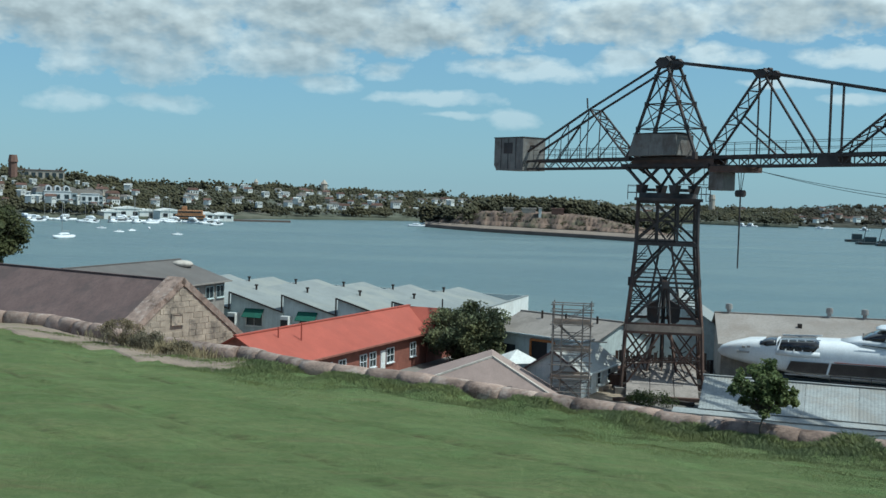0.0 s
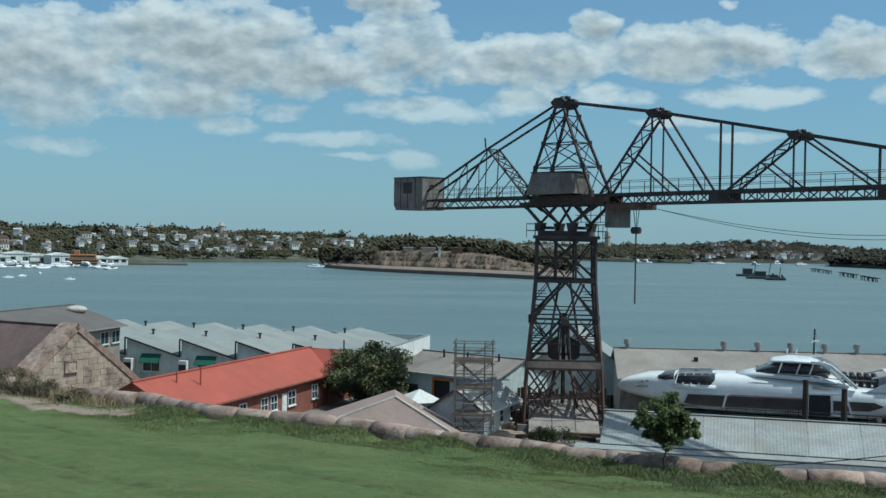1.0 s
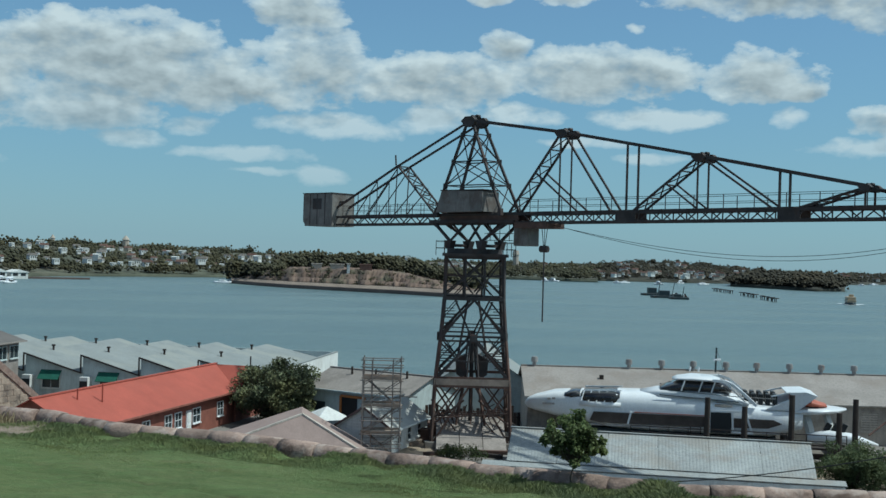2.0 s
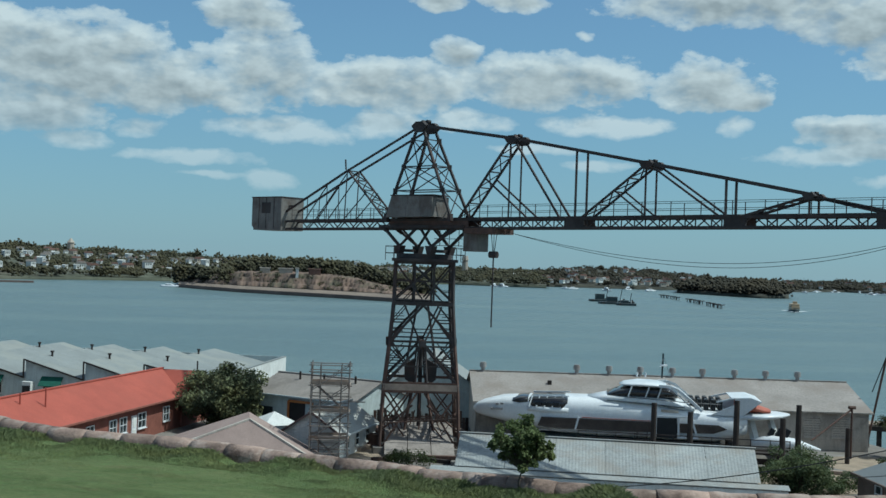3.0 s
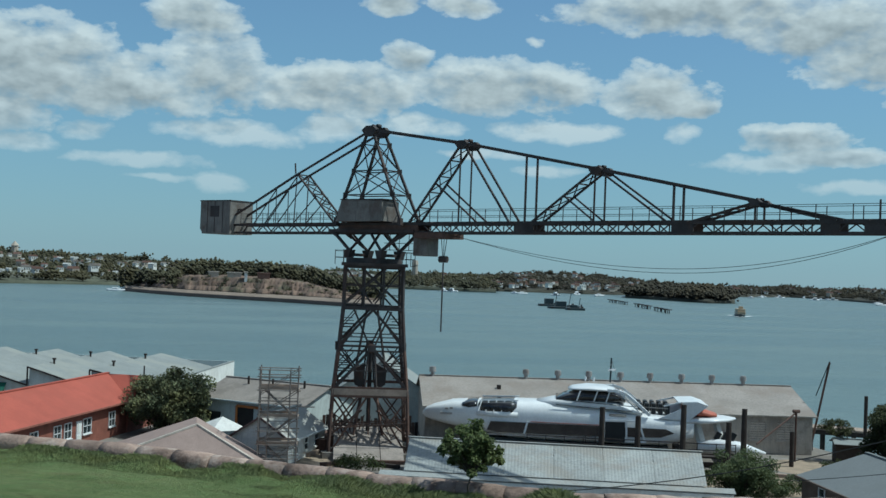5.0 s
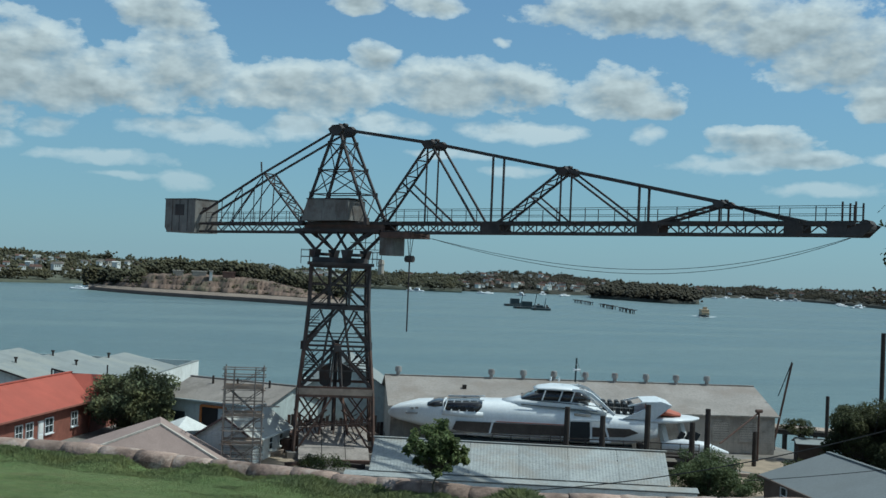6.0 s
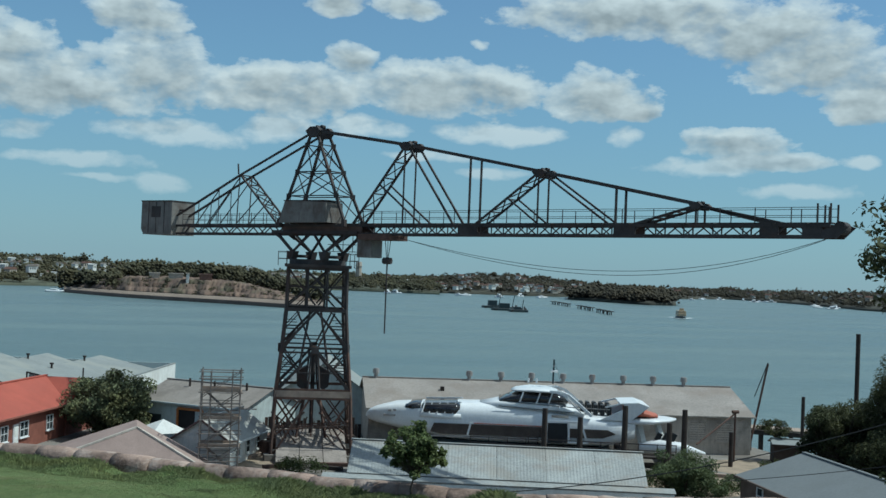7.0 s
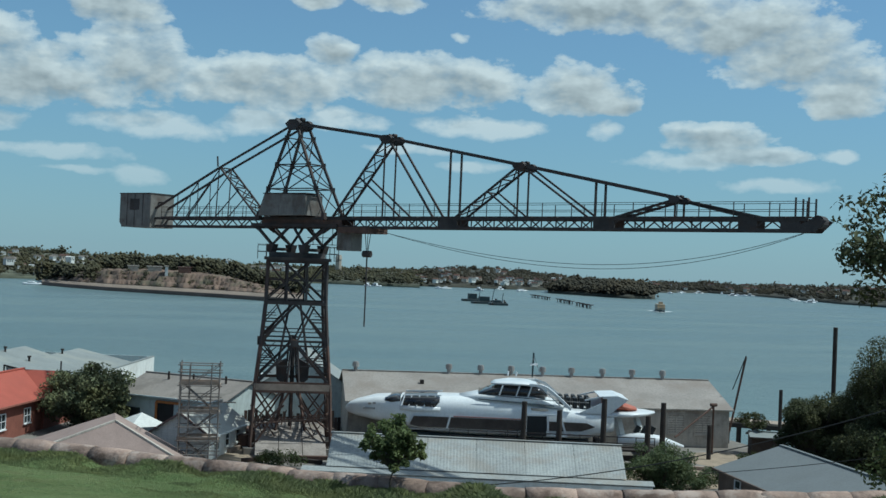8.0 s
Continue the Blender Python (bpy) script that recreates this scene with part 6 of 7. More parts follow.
# bare earth between the wall and the grass
EARTH = material("bare_earth", (0.27, 0.205, 0.155), 0.95, 0, 0.75, 1.15, 0.9, 12, 0.3, (0.16, 0.14, 0.07), 0.7)
bm = bmesh.new()
prev = None
for i in range(81):
    a = -27 + 20.5 * i / 80
    for (pa, dp), (qa, dq) in zip(WALL_RUN, WALL_RUN[1:]):
        if pa <= a <= qa:
            d = dp + (dq - dp) * (a - pa) / (qa - pa)
    wide = (4.2 + 1.8 * noise.noise((a * 0.8, 0, 0)) + 0.9 * noise.noise((a * 3, 4, 0))) * min(1.0, (-6.0 - a) / 6)
    row = []
    for k in range(13):
        dd = d - 0.25 - wide * k / 12
        x, y = dd * math.sin(radians(a)), dd * math.cos(radians(a))
        row.append(bm.verts.new((x, y, lawn_z(x, y) + (0.03 if k < 12 else -0.03))))
    if prev:
        for k in range(12):
            bm.faces.new((prev[k], row[k], row[k + 1], prev[k + 1]))
    prev = row
bmesh.ops.recalc_face_normals(bm, faces=bm.faces)
tagged(part("ground_bare_earth", bm, EARTH, None, "", True), "worn strip of bare brown earth along the wall", "path", kind="structure")

DRY_LEAF = leafy("dry_shrub_leaves", (0.15, 0.13, 0.085), 0.45, 0.3, 0.8, 0.6)
for a, d, h, s, sd in ((-15.2, 31.6, 0.75, 0.62, 71), (-14.0, 30.6, 0.5, 0.5, 72), (-12.6, 29.4, 0.4, 0.45, 73)):
    p = at(a, d, 0)
    tree("dry_shrub", "low dry grey-brown shrub on the bare earth", (p.x, p.y, lawn_z(p.x, p.y)), h, s, DRY_LEAF, sd, 34, 90, 0.05, 0.02, 0.05, category="shrub", clump_r=0.26)
p = at(10.6, 88.0, APRON)
tree("weed_patch", "rank green weeds growing at the crane's foot", tuple(p), 0.9, 2.2, SHRUB, 51, 30, 80, 0.16, 0.03, 0.05, category="weeds", clump_r=0.25)

for a, d, h, s, sd in ((30.35, 84.0, 1.3, 1.6, 61), (30.9, 87.0, 1.0, 1.5, 62), (31.6, 90.0, 1.1, 1.3, 63), (33.6, 98.0, 1.2, 1.8, 64), (35.2, 100.0, 1.6, 2.0, 65), (32.4, 93.5, 0.8, 1.2, 66)):
    p = at(a, d, APRON)
    tree("weed_patch", "rank green weeds growing beside the slip", tuple(p), h, s, SOFT_LEAF if sd % 2 else SHRUB, sd, 26, 80, 0.16, 0.03, 0.05, category="weeds", clump_r=0.26)


# ---- scaffold beside the cottage ----
p = at(6.56, 87.3, APRON)
sc = thing("scaffold_tower", "tall galvanised tube scaffold tower with plank decks", "scaffold", pose(p.x, p.y, APRON, 0, 0, -8))
SW2, SD, SH = 1.4, 0.9, 7.6
OLD_TUBE = material("weathered_scaffold_tube", (0.24, 0.215, 0.195), 0.7, 0.2, 0.7, 1.2, 2, 20, 0.1, (0.13, 0.08, 0.055), 0.6)
for x in (-SW2, -0.75, 0.8, SW2):
    for y in (-SD, SD):
        bar("standard", (x, y, 0), (x, y, SH if abs(x) == SW2 else SH - 0.15), 0.1 if abs(x) == SW2 else 0.07, OLD_TUBE, sc, sides=6)
for z in (0.9, 1.9, 2.9, 3.9, 4.9, 5.9, 6.9, 7.4):
    for y in (-SD, SD):
        bar("ledger", (-SW2 - 0.2, y, z), (SW2 + 0.2, y, z), 0.085, OLD_TUBE, sc, sides=6)
    for x in (-SW2, SW2):
        bar("transom", (x, -SD - 0.15, z), (x, SD + 0.15, z), 0.085, OLD_TUBE, sc, sides=6)
for z in (1.95, 3.95, 5.95):
    for i in range(4):
        part("plank", box(bmesh.new(), -SW2 - 0.1, -0.8 + i * 0.4, z, SW2 + 0.1, -0.43 + i * 0.4, z + 0.05), DECK_WOOD, sc)
    for y in (-SD + 0.06, SD - 0.06):
        part("toe_board", box(bmesh.new(), -SW2, y - 0.02, z + 0.06, SW2, y + 0.02, z + 0.24), DECK_WOOD, sc)
for k, z in enumerate((0, 1.95, 3.95, 5.5)):
    for y in (-SD, SD):
        bar("diagonal", (-SW2, y, z), (SW2, y, z + 1.9), 0.07, OLD_TUBE, sc, sides=6)
    # stair flight that climbs inside the tower
    f = 1 if k % 2 else -1
    if k < 3:
        for y in (-0.3, 0.3):
            bar("stair_string", (-1.1 * f, y, z + 0.05), (1.1 * f, y, z + 1.95), 0.09, OLD_TUBE, sc)
        for i in range(8):
            u = (i + 0.5) / 8
            bar("stair_tread", (-1.1 * f + 2.2 * f * u, -0.3, z + 0.05 + 1.9 * u), (-1.1 * f + 2.2 * f * u, 0.3, z + 0.05 + 1.9 * u), 0.14, OLD_TUBE, sc, 0.04)
for i in range(9):
    for y in (-SD, SD):
        bar("guard_rail", (-SW2, y, 1.4 + i * 0.75), (SW2, y, 1.4 + i * 0.75), 0.05, OLD_TUBE, sc, sides=6)
bar("pulley_arm", (SW2, -SD, 4.75), (SW2 + 1.25, -SD, 4.75), 0.08, OLD_TUBE, sc)

# ---- derrick, strut and piles at the slip ----
d0, d1 = at(32.12, 112, 2.2), at(32.87, 112, 10.4)
dk = thing("derrick", "slender rusty derrick boom with a stay", "derrick", pose(d0.x, d0.y, APRON))
bar("boom", (0, 0, 0), tuple(d1 - d0 + Vector((0, 0, -0.1))), 0.2, RUST, dk, sides=8)
bar("stay", tuple(d1 - d0), tuple(at(32.3, 112, 7.2) - d0), 0.1, ROPE, dk, sides=6)
bar("foot", (0, 0, 0), (0, 0, 1.2), 0.5, STEEL, dk, sides=8)
a = at(31.45, 104, APRON)
st = thing("raking_strut", "rusty steel post with a long raking strut beside the shed", "post", pose(a.x, a.y, APRON))
bar("post", (0, 0, 0), (0, 0, 4.25), 0.18, RUST, st, sides=8)
bar("strut", (-0.1, 0, 4.1), tuple(at(29.7, 100, 4.1) - a - Vector((0, 0, 0))), 0.11, RUST, st)
bar("head", (-0.3, 0, 4.3), (0.3, 0, 4.3), 0.3, RUST, st, 0.3, 8)
for az_, d_, top_, r_ in ((31.3, 101, 5.2, 0.19),):
    q = at(az_, d_, APRON)
    ob = bar("dock_post", (0, 0, 0), (0, 0, top_ - APRON), 2 * r_, TIMBER, None, sides=10)
    ob.matrix_basis = pose(q.x, q.y, APRON)
    tagged(ob, "short dark timber pile at the slip", "post", "dock posts")
for az_, d_, top_, lab in ((36.86, 100, 14.0, "tall dark timber power pole behind the fig trees"), (34.52, 115, 7.3, "dark timber mooring pile beside the jetty"), (35.4, 112, 6.6, "dark timber mooring pile beside the jetty")):
    q = at(az_, d_, -1.0)
    ob = bar("pole", (0, 0, 0), (0, 0, top_ + 1.0), 0.36 if top_ > 10 else 0.34, TIMBER, None, sides=10)
    ob.matrix_basis = pose(q.x, q.y, -1.0)
    tagged(ob, lab, "pole")
# jetty
j0, j1 = at(31.3, 126, 0), at(41, 126, 0)
jt = thing("jetty", "weathered timber jetty on dark piles", "jetty", pose(j0.x, j0.y, 0, 0, 0, math.degrees(math.atan2(j1.y - j0.y, j1.x - j0.x))))
JL = (j1 - j0).length
for i in range(int(JL / 0.9)):
    part("plank", box(bmesh.new(), i * 0.9, -1.5, 2.75, i * 0.9 + 0.86, 1.5, 2.95), DECK_WOOD, jt)
for y in (-1.3, 1.3):
    bar("beam", (0, y, 2.5), (JL, y, 2.5), 0.4, TIMBER, jt)
    for i in range(int(JL / 3) + 1):
        bar("pile", (i * 3.0, y, -2), (i * 3.0, y, 2.7), 0.35, TIMBER, jt, sides=8)
# small hut
h0 = at(34.0, 106, APRON)
hut = gable_house("small_hut", "small dark timber hut with a pale flat roof", h0.x - 1.4, h0.y + 0.6, -25, 2.9, 2.4, 1.75, 2.0, TIMBER, FIBRO_LIGHT, 0.2)

# ---- overhead cables ----
for k, (pa, pb, dz) in enumerate((((18.0, 62, 5.8), (43.0, 58, 13.4), 1.0), ((31.0, 62, 7.4), (43.0, 58, 10.6), 0.15))):
    a, b = at(*pa), at(*pb)
    bm = bmesh.new()
    pts = [a.lerp(b, i / 24) - Vector((0, 0, dz * 4 * (i / 24) * (1 - i / 24))) for i in range(25)]
    tube(bm, pts, 0.055 if k == 0 else 0.035)
    tagged(part("power_cable", bm, ROPE), "thin black overhead power cable sagging between poles", "cable")

# ---- clutter on the quay ----
rng = random.Random(77)
for az_, d_, col, lab in ((8.15, 97, ORANGE, "orange painted steel bin on the quay"), (8.5, 100, TIMBER, "dark steel drum on the quay"), (8.0, 101, STEEL, "stacked dark machinery beside the cottage"), (8.7, 95.5, RUST, "rusty steel drum by the crane foot")):
    q = at(az_, d_, APRON)
    bm = bmesh.new()
    bmesh.ops.create_cone(bm, cap_ends=True, segments=14, radius1=0.5, radius2=0.5, depth=1.1, matrix=Matrix.Translation((0, 0, 0.55)))
    bmesh.ops.create_cone(bm, cap_ends=True, segments=14, radius1=0.53, radius2=0.53, depth=0.06, matrix=Matrix.Translation((0, 0, 1.08)))
    ob = part("drum", bm, col)
    ob.matrix_basis = pose(q.x, q.y, APRON)
    tagged(ob, lab, "drum")
p = at(3.9, 92, APRON)
cn = thing("canopy", "pale blue canvas canopy beside the pink shed", "canopy", pose(p.x, p.y, APRON, 0, 0, 20))
bm = bmesh.new()
apex = bm.verts.new((0, 0, 3.2))
ring = [bm.verts.new(v) for v in ((-1.6, -1.6, 2.3), (1.6, -1.6, 2.3), (1.6, 1.6, 2.3), (-1.6, 1.6, 2.3))]
for i in range(4):
    bm.faces.new((ring[i], ring[(i + 1) % 4], apex))
part("canvas", bm, WALL_WHITE, cn)
for x in (-1.55, 1.55):
    for y in (-1.55, 1.55):
        bar("pole", (x, y, 0), (x, y, 2.3), 0.06, TUBE, cn, sides=6)

for i, (az_, d_, ln, tn, mt, lab) in enumerate(((9.6, 89.5, 3.2, 20, RUST, "rusty steel beam lying on the quay"), (11.8, 89.0, 2.6, -35, TIMBER, "dark timber baulk lying on the quay"), (12.3, 90.5, 3.4, -10, RUST, "rusty steel beam lying on the quay"),
        (29.9, 92.0, 3.0, 40, TIMBER, "dark timber baulk beside the slip"), (31.0, 95.0, 3.6, -30, DECK_WOOD, "weathered timber plank beside the slip"), (32.3, 96.0, 2.8, 15, DECK_WOOD, "weathered timber plank beside the slip"), (8.3, 94.0, 2.2, 60, DECK_WOOD, "weathered timber plank by the cottage"))):
    q = at(az_, d_, APRON)
    ob = part("baulk", box(bmesh.new(), -ln / 2, -0.16, 0, ln / 2, 0.16, 0.3, None, 0.03), mt)
    ob.matrix_basis = pose(q.x, q.y, APRON + 0.002, 0, 0, tn)
    tagged(ob, lab, "beam")

# trodden earth between the cottage and the crane, and dirt over the quay by the slip
DIRT = material("trodden_tan_earth", (0.34, 0.265, 0.19), 0.95, 0, 0.75, 1.15, 0.8, 9, 0.3, (0.19, 0.16, 0.11), 0.6)
for xa, ya, xb, yb, tilt in ((11.8, 84.0, 14.9, 98.0, 0.4), (50.0, 80.0, 60.0, 90.0, 1.4), (40.0, 74.0, 49.0, 84.0, 2.2)):
    bm = bmesh.new()
    ring = []
    for i in range(28):
        a = 6.283 * i / 28
        k = 1.0 + 0.16 * noise.noise((math.cos(a) * 1.5, math.sin(a) * 1.5, tilt))
        ring.append(bm.verts.new(((xa + xb) / 2 + math.cos(a) * (xb - xa) / 2 * k, (ya + yb) / 2 + math.sin(a) * (yb - ya) / 2 * k, APRON + 0.006)))
    bm.faces.new(ring)
    tagged(part("ground_dirt", bm, DIRT), "trodden tan earth over the concrete quay", "ground", kind="structure")

# dark paling fence with old iron leaning on it, behind the crane's foot
fence = thing("paling_fence", "ragged dark timber paling fence behind the crane's foot", "fence", pose(13.6, 100.6, APRON, 0, 0, -6))
rng = random.Random(19)
for i in range(34):
    h = rng.uniform(1.5, 2.4)
    part("paling", box(bmesh.new(), i * 0.3, -0.03, 0, i * 0.3 + 0.27, 0.03, h), rng.choice((TIMBER, TIMBER, RUST, BROWN)), fence)
for z in (0.5, 1.3):
    bar("rail", (0, 0.07, z), (10.2, 0.07, z), 0.1, TIMBER, fence)
for k in range(10):
    q = Vector((14.2 + rng.uniform(0, 8.5), 98.2 + rng.uniform(-1.2, 1.2), APRON))
    s = rng.uniform(0.5, 1.0)
    bm = bmesh.new()
    prism(bm, [(-s, 0), (s, 0), (s * 0.9, s * 0.8), (s * 0.3, s * 1.2), (-s * 0.8, s * 0.9)], -s * 0.6, s * 0.6)
    beam(bm, (-s * 0.6, 0, s * 0.8), (s * 0.5, 0.1, s * 1.9), 0.14)
    ob = part("winch", bm, rng.choice((RUST, STEEL, BROWN)))
    ob.matrix_basis = pose(q.x, q.y, q.z, 0, 0, rng.uniform(0, 180))
    tagged(ob, "rusty old winch standing behind the crane's foot", "machinery", "old winches")


# ---- the island across the water ----
ISL = [(-0.9, 640, 3, 20), (0.3, 610, 8, 60), (2.0, 580, 10, 80), (4.5, 555, 11, 85), (7.0, 535, 10, 80), (9.4, 512, 6, 60), (11.3, 505, 3, 30)]
bm = bmesh.new()
bw = bmesh.new()
bs = bmesh.new()
prev = prev_w = prev_s = None
for i in range(187):
    a = -0.9 + 12.2 * i / 186
    d, h, c = interp(ISL, a)
    n1 = noise.noise((a * 1.7, 1.0, 0))
    w = [bw.verts.new(at(a, d, z)) for z in (-0.5, 1.7)] + [bw.verts.new(at(a, d + 3, 1.75))]
    sd = [bs.verts.new(at(a, d + 3, 1.8)), bs.verts.new(at(a, d + 12.5 + 5 * n1, 3.0))]
    cl = 3.4 + (h - 3.4) * 0.85
    r = [bm.verts.new(at(a + 0.03 * noise.noise((a * 9, k, 1)), d + 16 + 6 * n1 + x + 2.2 * noise.noise((a * 8, k * 3.1, 4)), z + (0.5 * noise.noise((a * 5, k * 2.0, 9)) if 0 < k < 7 else 0))) for k, (x, z) in enumerate(((-2, 3.2), (0.5, 3.4 + (cl - 3.4) * 0.3), (3.5, 3.4 + (cl - 3.4) * 0.36), (4.5, 3.4 + (cl - 3.4) * 0.7), (7.5, 3.4 + (cl - 3.4) * 0.76), (8.5, cl), (c * 0.5, h), (c * 1.4, h * 0.9), (c * 2.2, 0)))]
    if prev:
        for b, p, q in ((bw, prev_w, w), (bs, prev_s, sd), (bm, prev, r)):
            for j in range(len(p) - 1):
                b.faces.new((p[j], q[j], q[j + 1], p[j + 1]))
    prev, prev_w, prev_s = r, w, sd
bmesh.ops.recalc_face_normals(bm, faces=bm.faces)
tagged(part("ground_island", bm, FAR_ROCK, None, "", True), "low island with a brown rock face", "island", kind="structure")
tagged(part("wall_sea", bw, SEAWALL), "long dark stone sea wall round the island", "sea wall", kind="structure")
tagged(part("ground_island_path", bs, FAR_SAND), "pale earth path behind the sea wall", "path", kind="structure")
rng = random.Random(5)
bm = bmesh.new()
for _ in range(620):
    a = rng.choice((rng.uniform(-0.9, 1.6), rng.uniform(1.0, 11.2), rng.uniform(1.0, 11.2)))
    d, h, c = interp(ISL, a)
    low_left = a < 1.5
    f = rng.uniform(0.05, 0.8) if low_left else rng.uniform(0.42, 1.1)
    if not low_left and f < 0.6 and noise.noise((a * 1.4, 3.3, 0)) < 0.05:
        continue
    if not low_left and noise.noise((a * 0.8, 9.1, f)) < -0.12:
        continue
    r = rng.uniform(1.6, 5.0)
    z = (2.0 + 6.5 * rng.random()) if low_left else h * 0.95 + 5.0 * rng.random() ** 1.6
    clump_mesh(bm, at(a, d + 16 + c * f, z + r * 0.4), r, rng)
for _ in range(260):
    a = rng.uniform(1.0, 11.2)
    d, h, c = interp(ISL, a)
    k = rng.random()
    if noise.noise((a * 2.3, k * 2, 7.7)) < -0.05:
        continue
    clump_mesh(bm, at(a, d + 14 + 12 * k, 3.2 + (h - 3.4) * k), rng.uniform(0.5, 1.4), rng)
tagged(part("woods_island", bm, FAR_LEAF, None, "", True), "dark trees and scrub on the island", "trees", kind="stuff")

# ---- far houses ----
def far_house(name, w, dpt, h, roof_h, wall_mat, roof_mat, label):
    t = thing(name, label, "house", Matrix(), "houses on the far shore")
    part("wall", box(bmesh.new(), -w / 2, -dpt / 2, -2, w / 2, dpt / 2, h), wall_mat, t)
    bm = bmesh.new()
    prism(bm, [(-w / 2 - .5, h), (w / 2 + .5, h), (w / 2 - w * 0.2, h + roof_h), (-w / 2 + w * 0.2, h + roof_h)], -dpt / 2 - .5, dpt / 2 + .5)
    part("roof", bm, roof_mat, t)
    for x in (-w * 0.28, 0.0, w * 0.28):
        part("window", box(bmesh.new(), x - w * 0.07, -dpt / 2 - 0.08, h * 0.35, x + w * 0.07, -dpt / 2 + 0.05, h * 0.75), GLASS, t)
    return t


FAR_RED = material("far_red_roof", (0.19, 0.11, 0.085), 0.9)
FAR_TAN = material("far_tan_wall", (0.46, 0.40, 0.33), 0.9)
kinds = [
    far_house("house", 12, 9, 6, 3, WALL_WHITE, FAR_RED, "white suburban house with a red tiled roof"),
    far_house("house", 10, 8, 5.5, 2.6, WALL_WHITE, FIBRO, "white suburban house with a grey roof"),
    far_house("house", 13, 9, 5.5, 3, FAR_TAN, FAR_RED, "tan brick house with a red roof"),
    far_house("house", 9, 8, 6.5, 1.2, WALL_WHITE, WALL_WHITE, "white flat-roofed house above the water"),
]


def hill_z(pts, a, f):
    d, h, c = interp(pts, a)
    g = 0.4 * f / 0.35 if f < 0.35 else 0.4 + 0.6 * (f - 0.35) / 0.65
    return d + c * f, 3.0 + (h - 3.0) * min(g, 1.0)


rng = random.Random(9)
first = [True] * 4
for pts, a0, a1, n, f0 in ((NORTH, -23, 11, 230, 0.08), (WEST, 13.5, 43, 110, 0.03), (WEST, 17.0, 24.0, 60, 0.0)):
    for i in range(n):
        a = rng.uniform(a0, a1)
        f = f0 + (0.72 - f0) * rng.random() ** 1.2 if f0 else rng.uniform(0.0, 0.16)
        d, z = hill_z(pts, a, f)
        k = rng.choices((0, 1, 2, 3), (2, 4, 2, 4) if pts is NORTH else (4, 2, 5, 2))[0]
        s = 0.2 + 0.34 * rng.random() ** 1.5
        q = at(a, d - (9 if f0 else 16), z + rng.uniform(0.8, 3.4))
        m = pose(q.x, q.y, q.z, 0, 0, -a + rng.uniform(20, 75))
        if first[k]:
            kinds[k].matrix_basis = m
            kinds[k].scale = (s, s, s)
            first[k] = False
        else:
            o = copy_thing(kinds[k], m)
            o.scale = (s, s, s)


def far_block(name, label, a, d, z, w, dpt, h, rows, cols, wall_mat, roof_mat):
    q = at(a, d, z)
    t = thing(name, label, "building", pose(q.x, q.y, q.z, 0, 0, -a))
    part("wall", box(bmesh.new(), -w / 2, 0, -3, w / 2, dpt, h), wall_mat, t)
    part("roof", box(bmesh.new(), -w / 2 - .4, -.4, h, w / 2 + .4, dpt + .4, h + .5), roof_mat, t)
    for r in range(rows):
        for c in range(cols):
            x, zz = -w / 2 + w * (c + 0.5) / cols, h * (r + 0.3) / rows
            part("window", box(bmesh.new(), x - w / cols * 0.3, -0.1, zz, x + w / cols * 0.3, 0.1, zz + h / rows * 0.5), GLASS, t)
    return t


BLOCK_GREY = material("blue_grey_render", (0.30, 0.345, 0.36), 0.9, 0, 0.85, 1.1, 0.1, 2, 0.1)
BLOCK_WHITE = material("white_render", (0.62, 0.63, 0.62), 0.9, 0, 0.9, 1.08, 0.1, 2, 0.1)


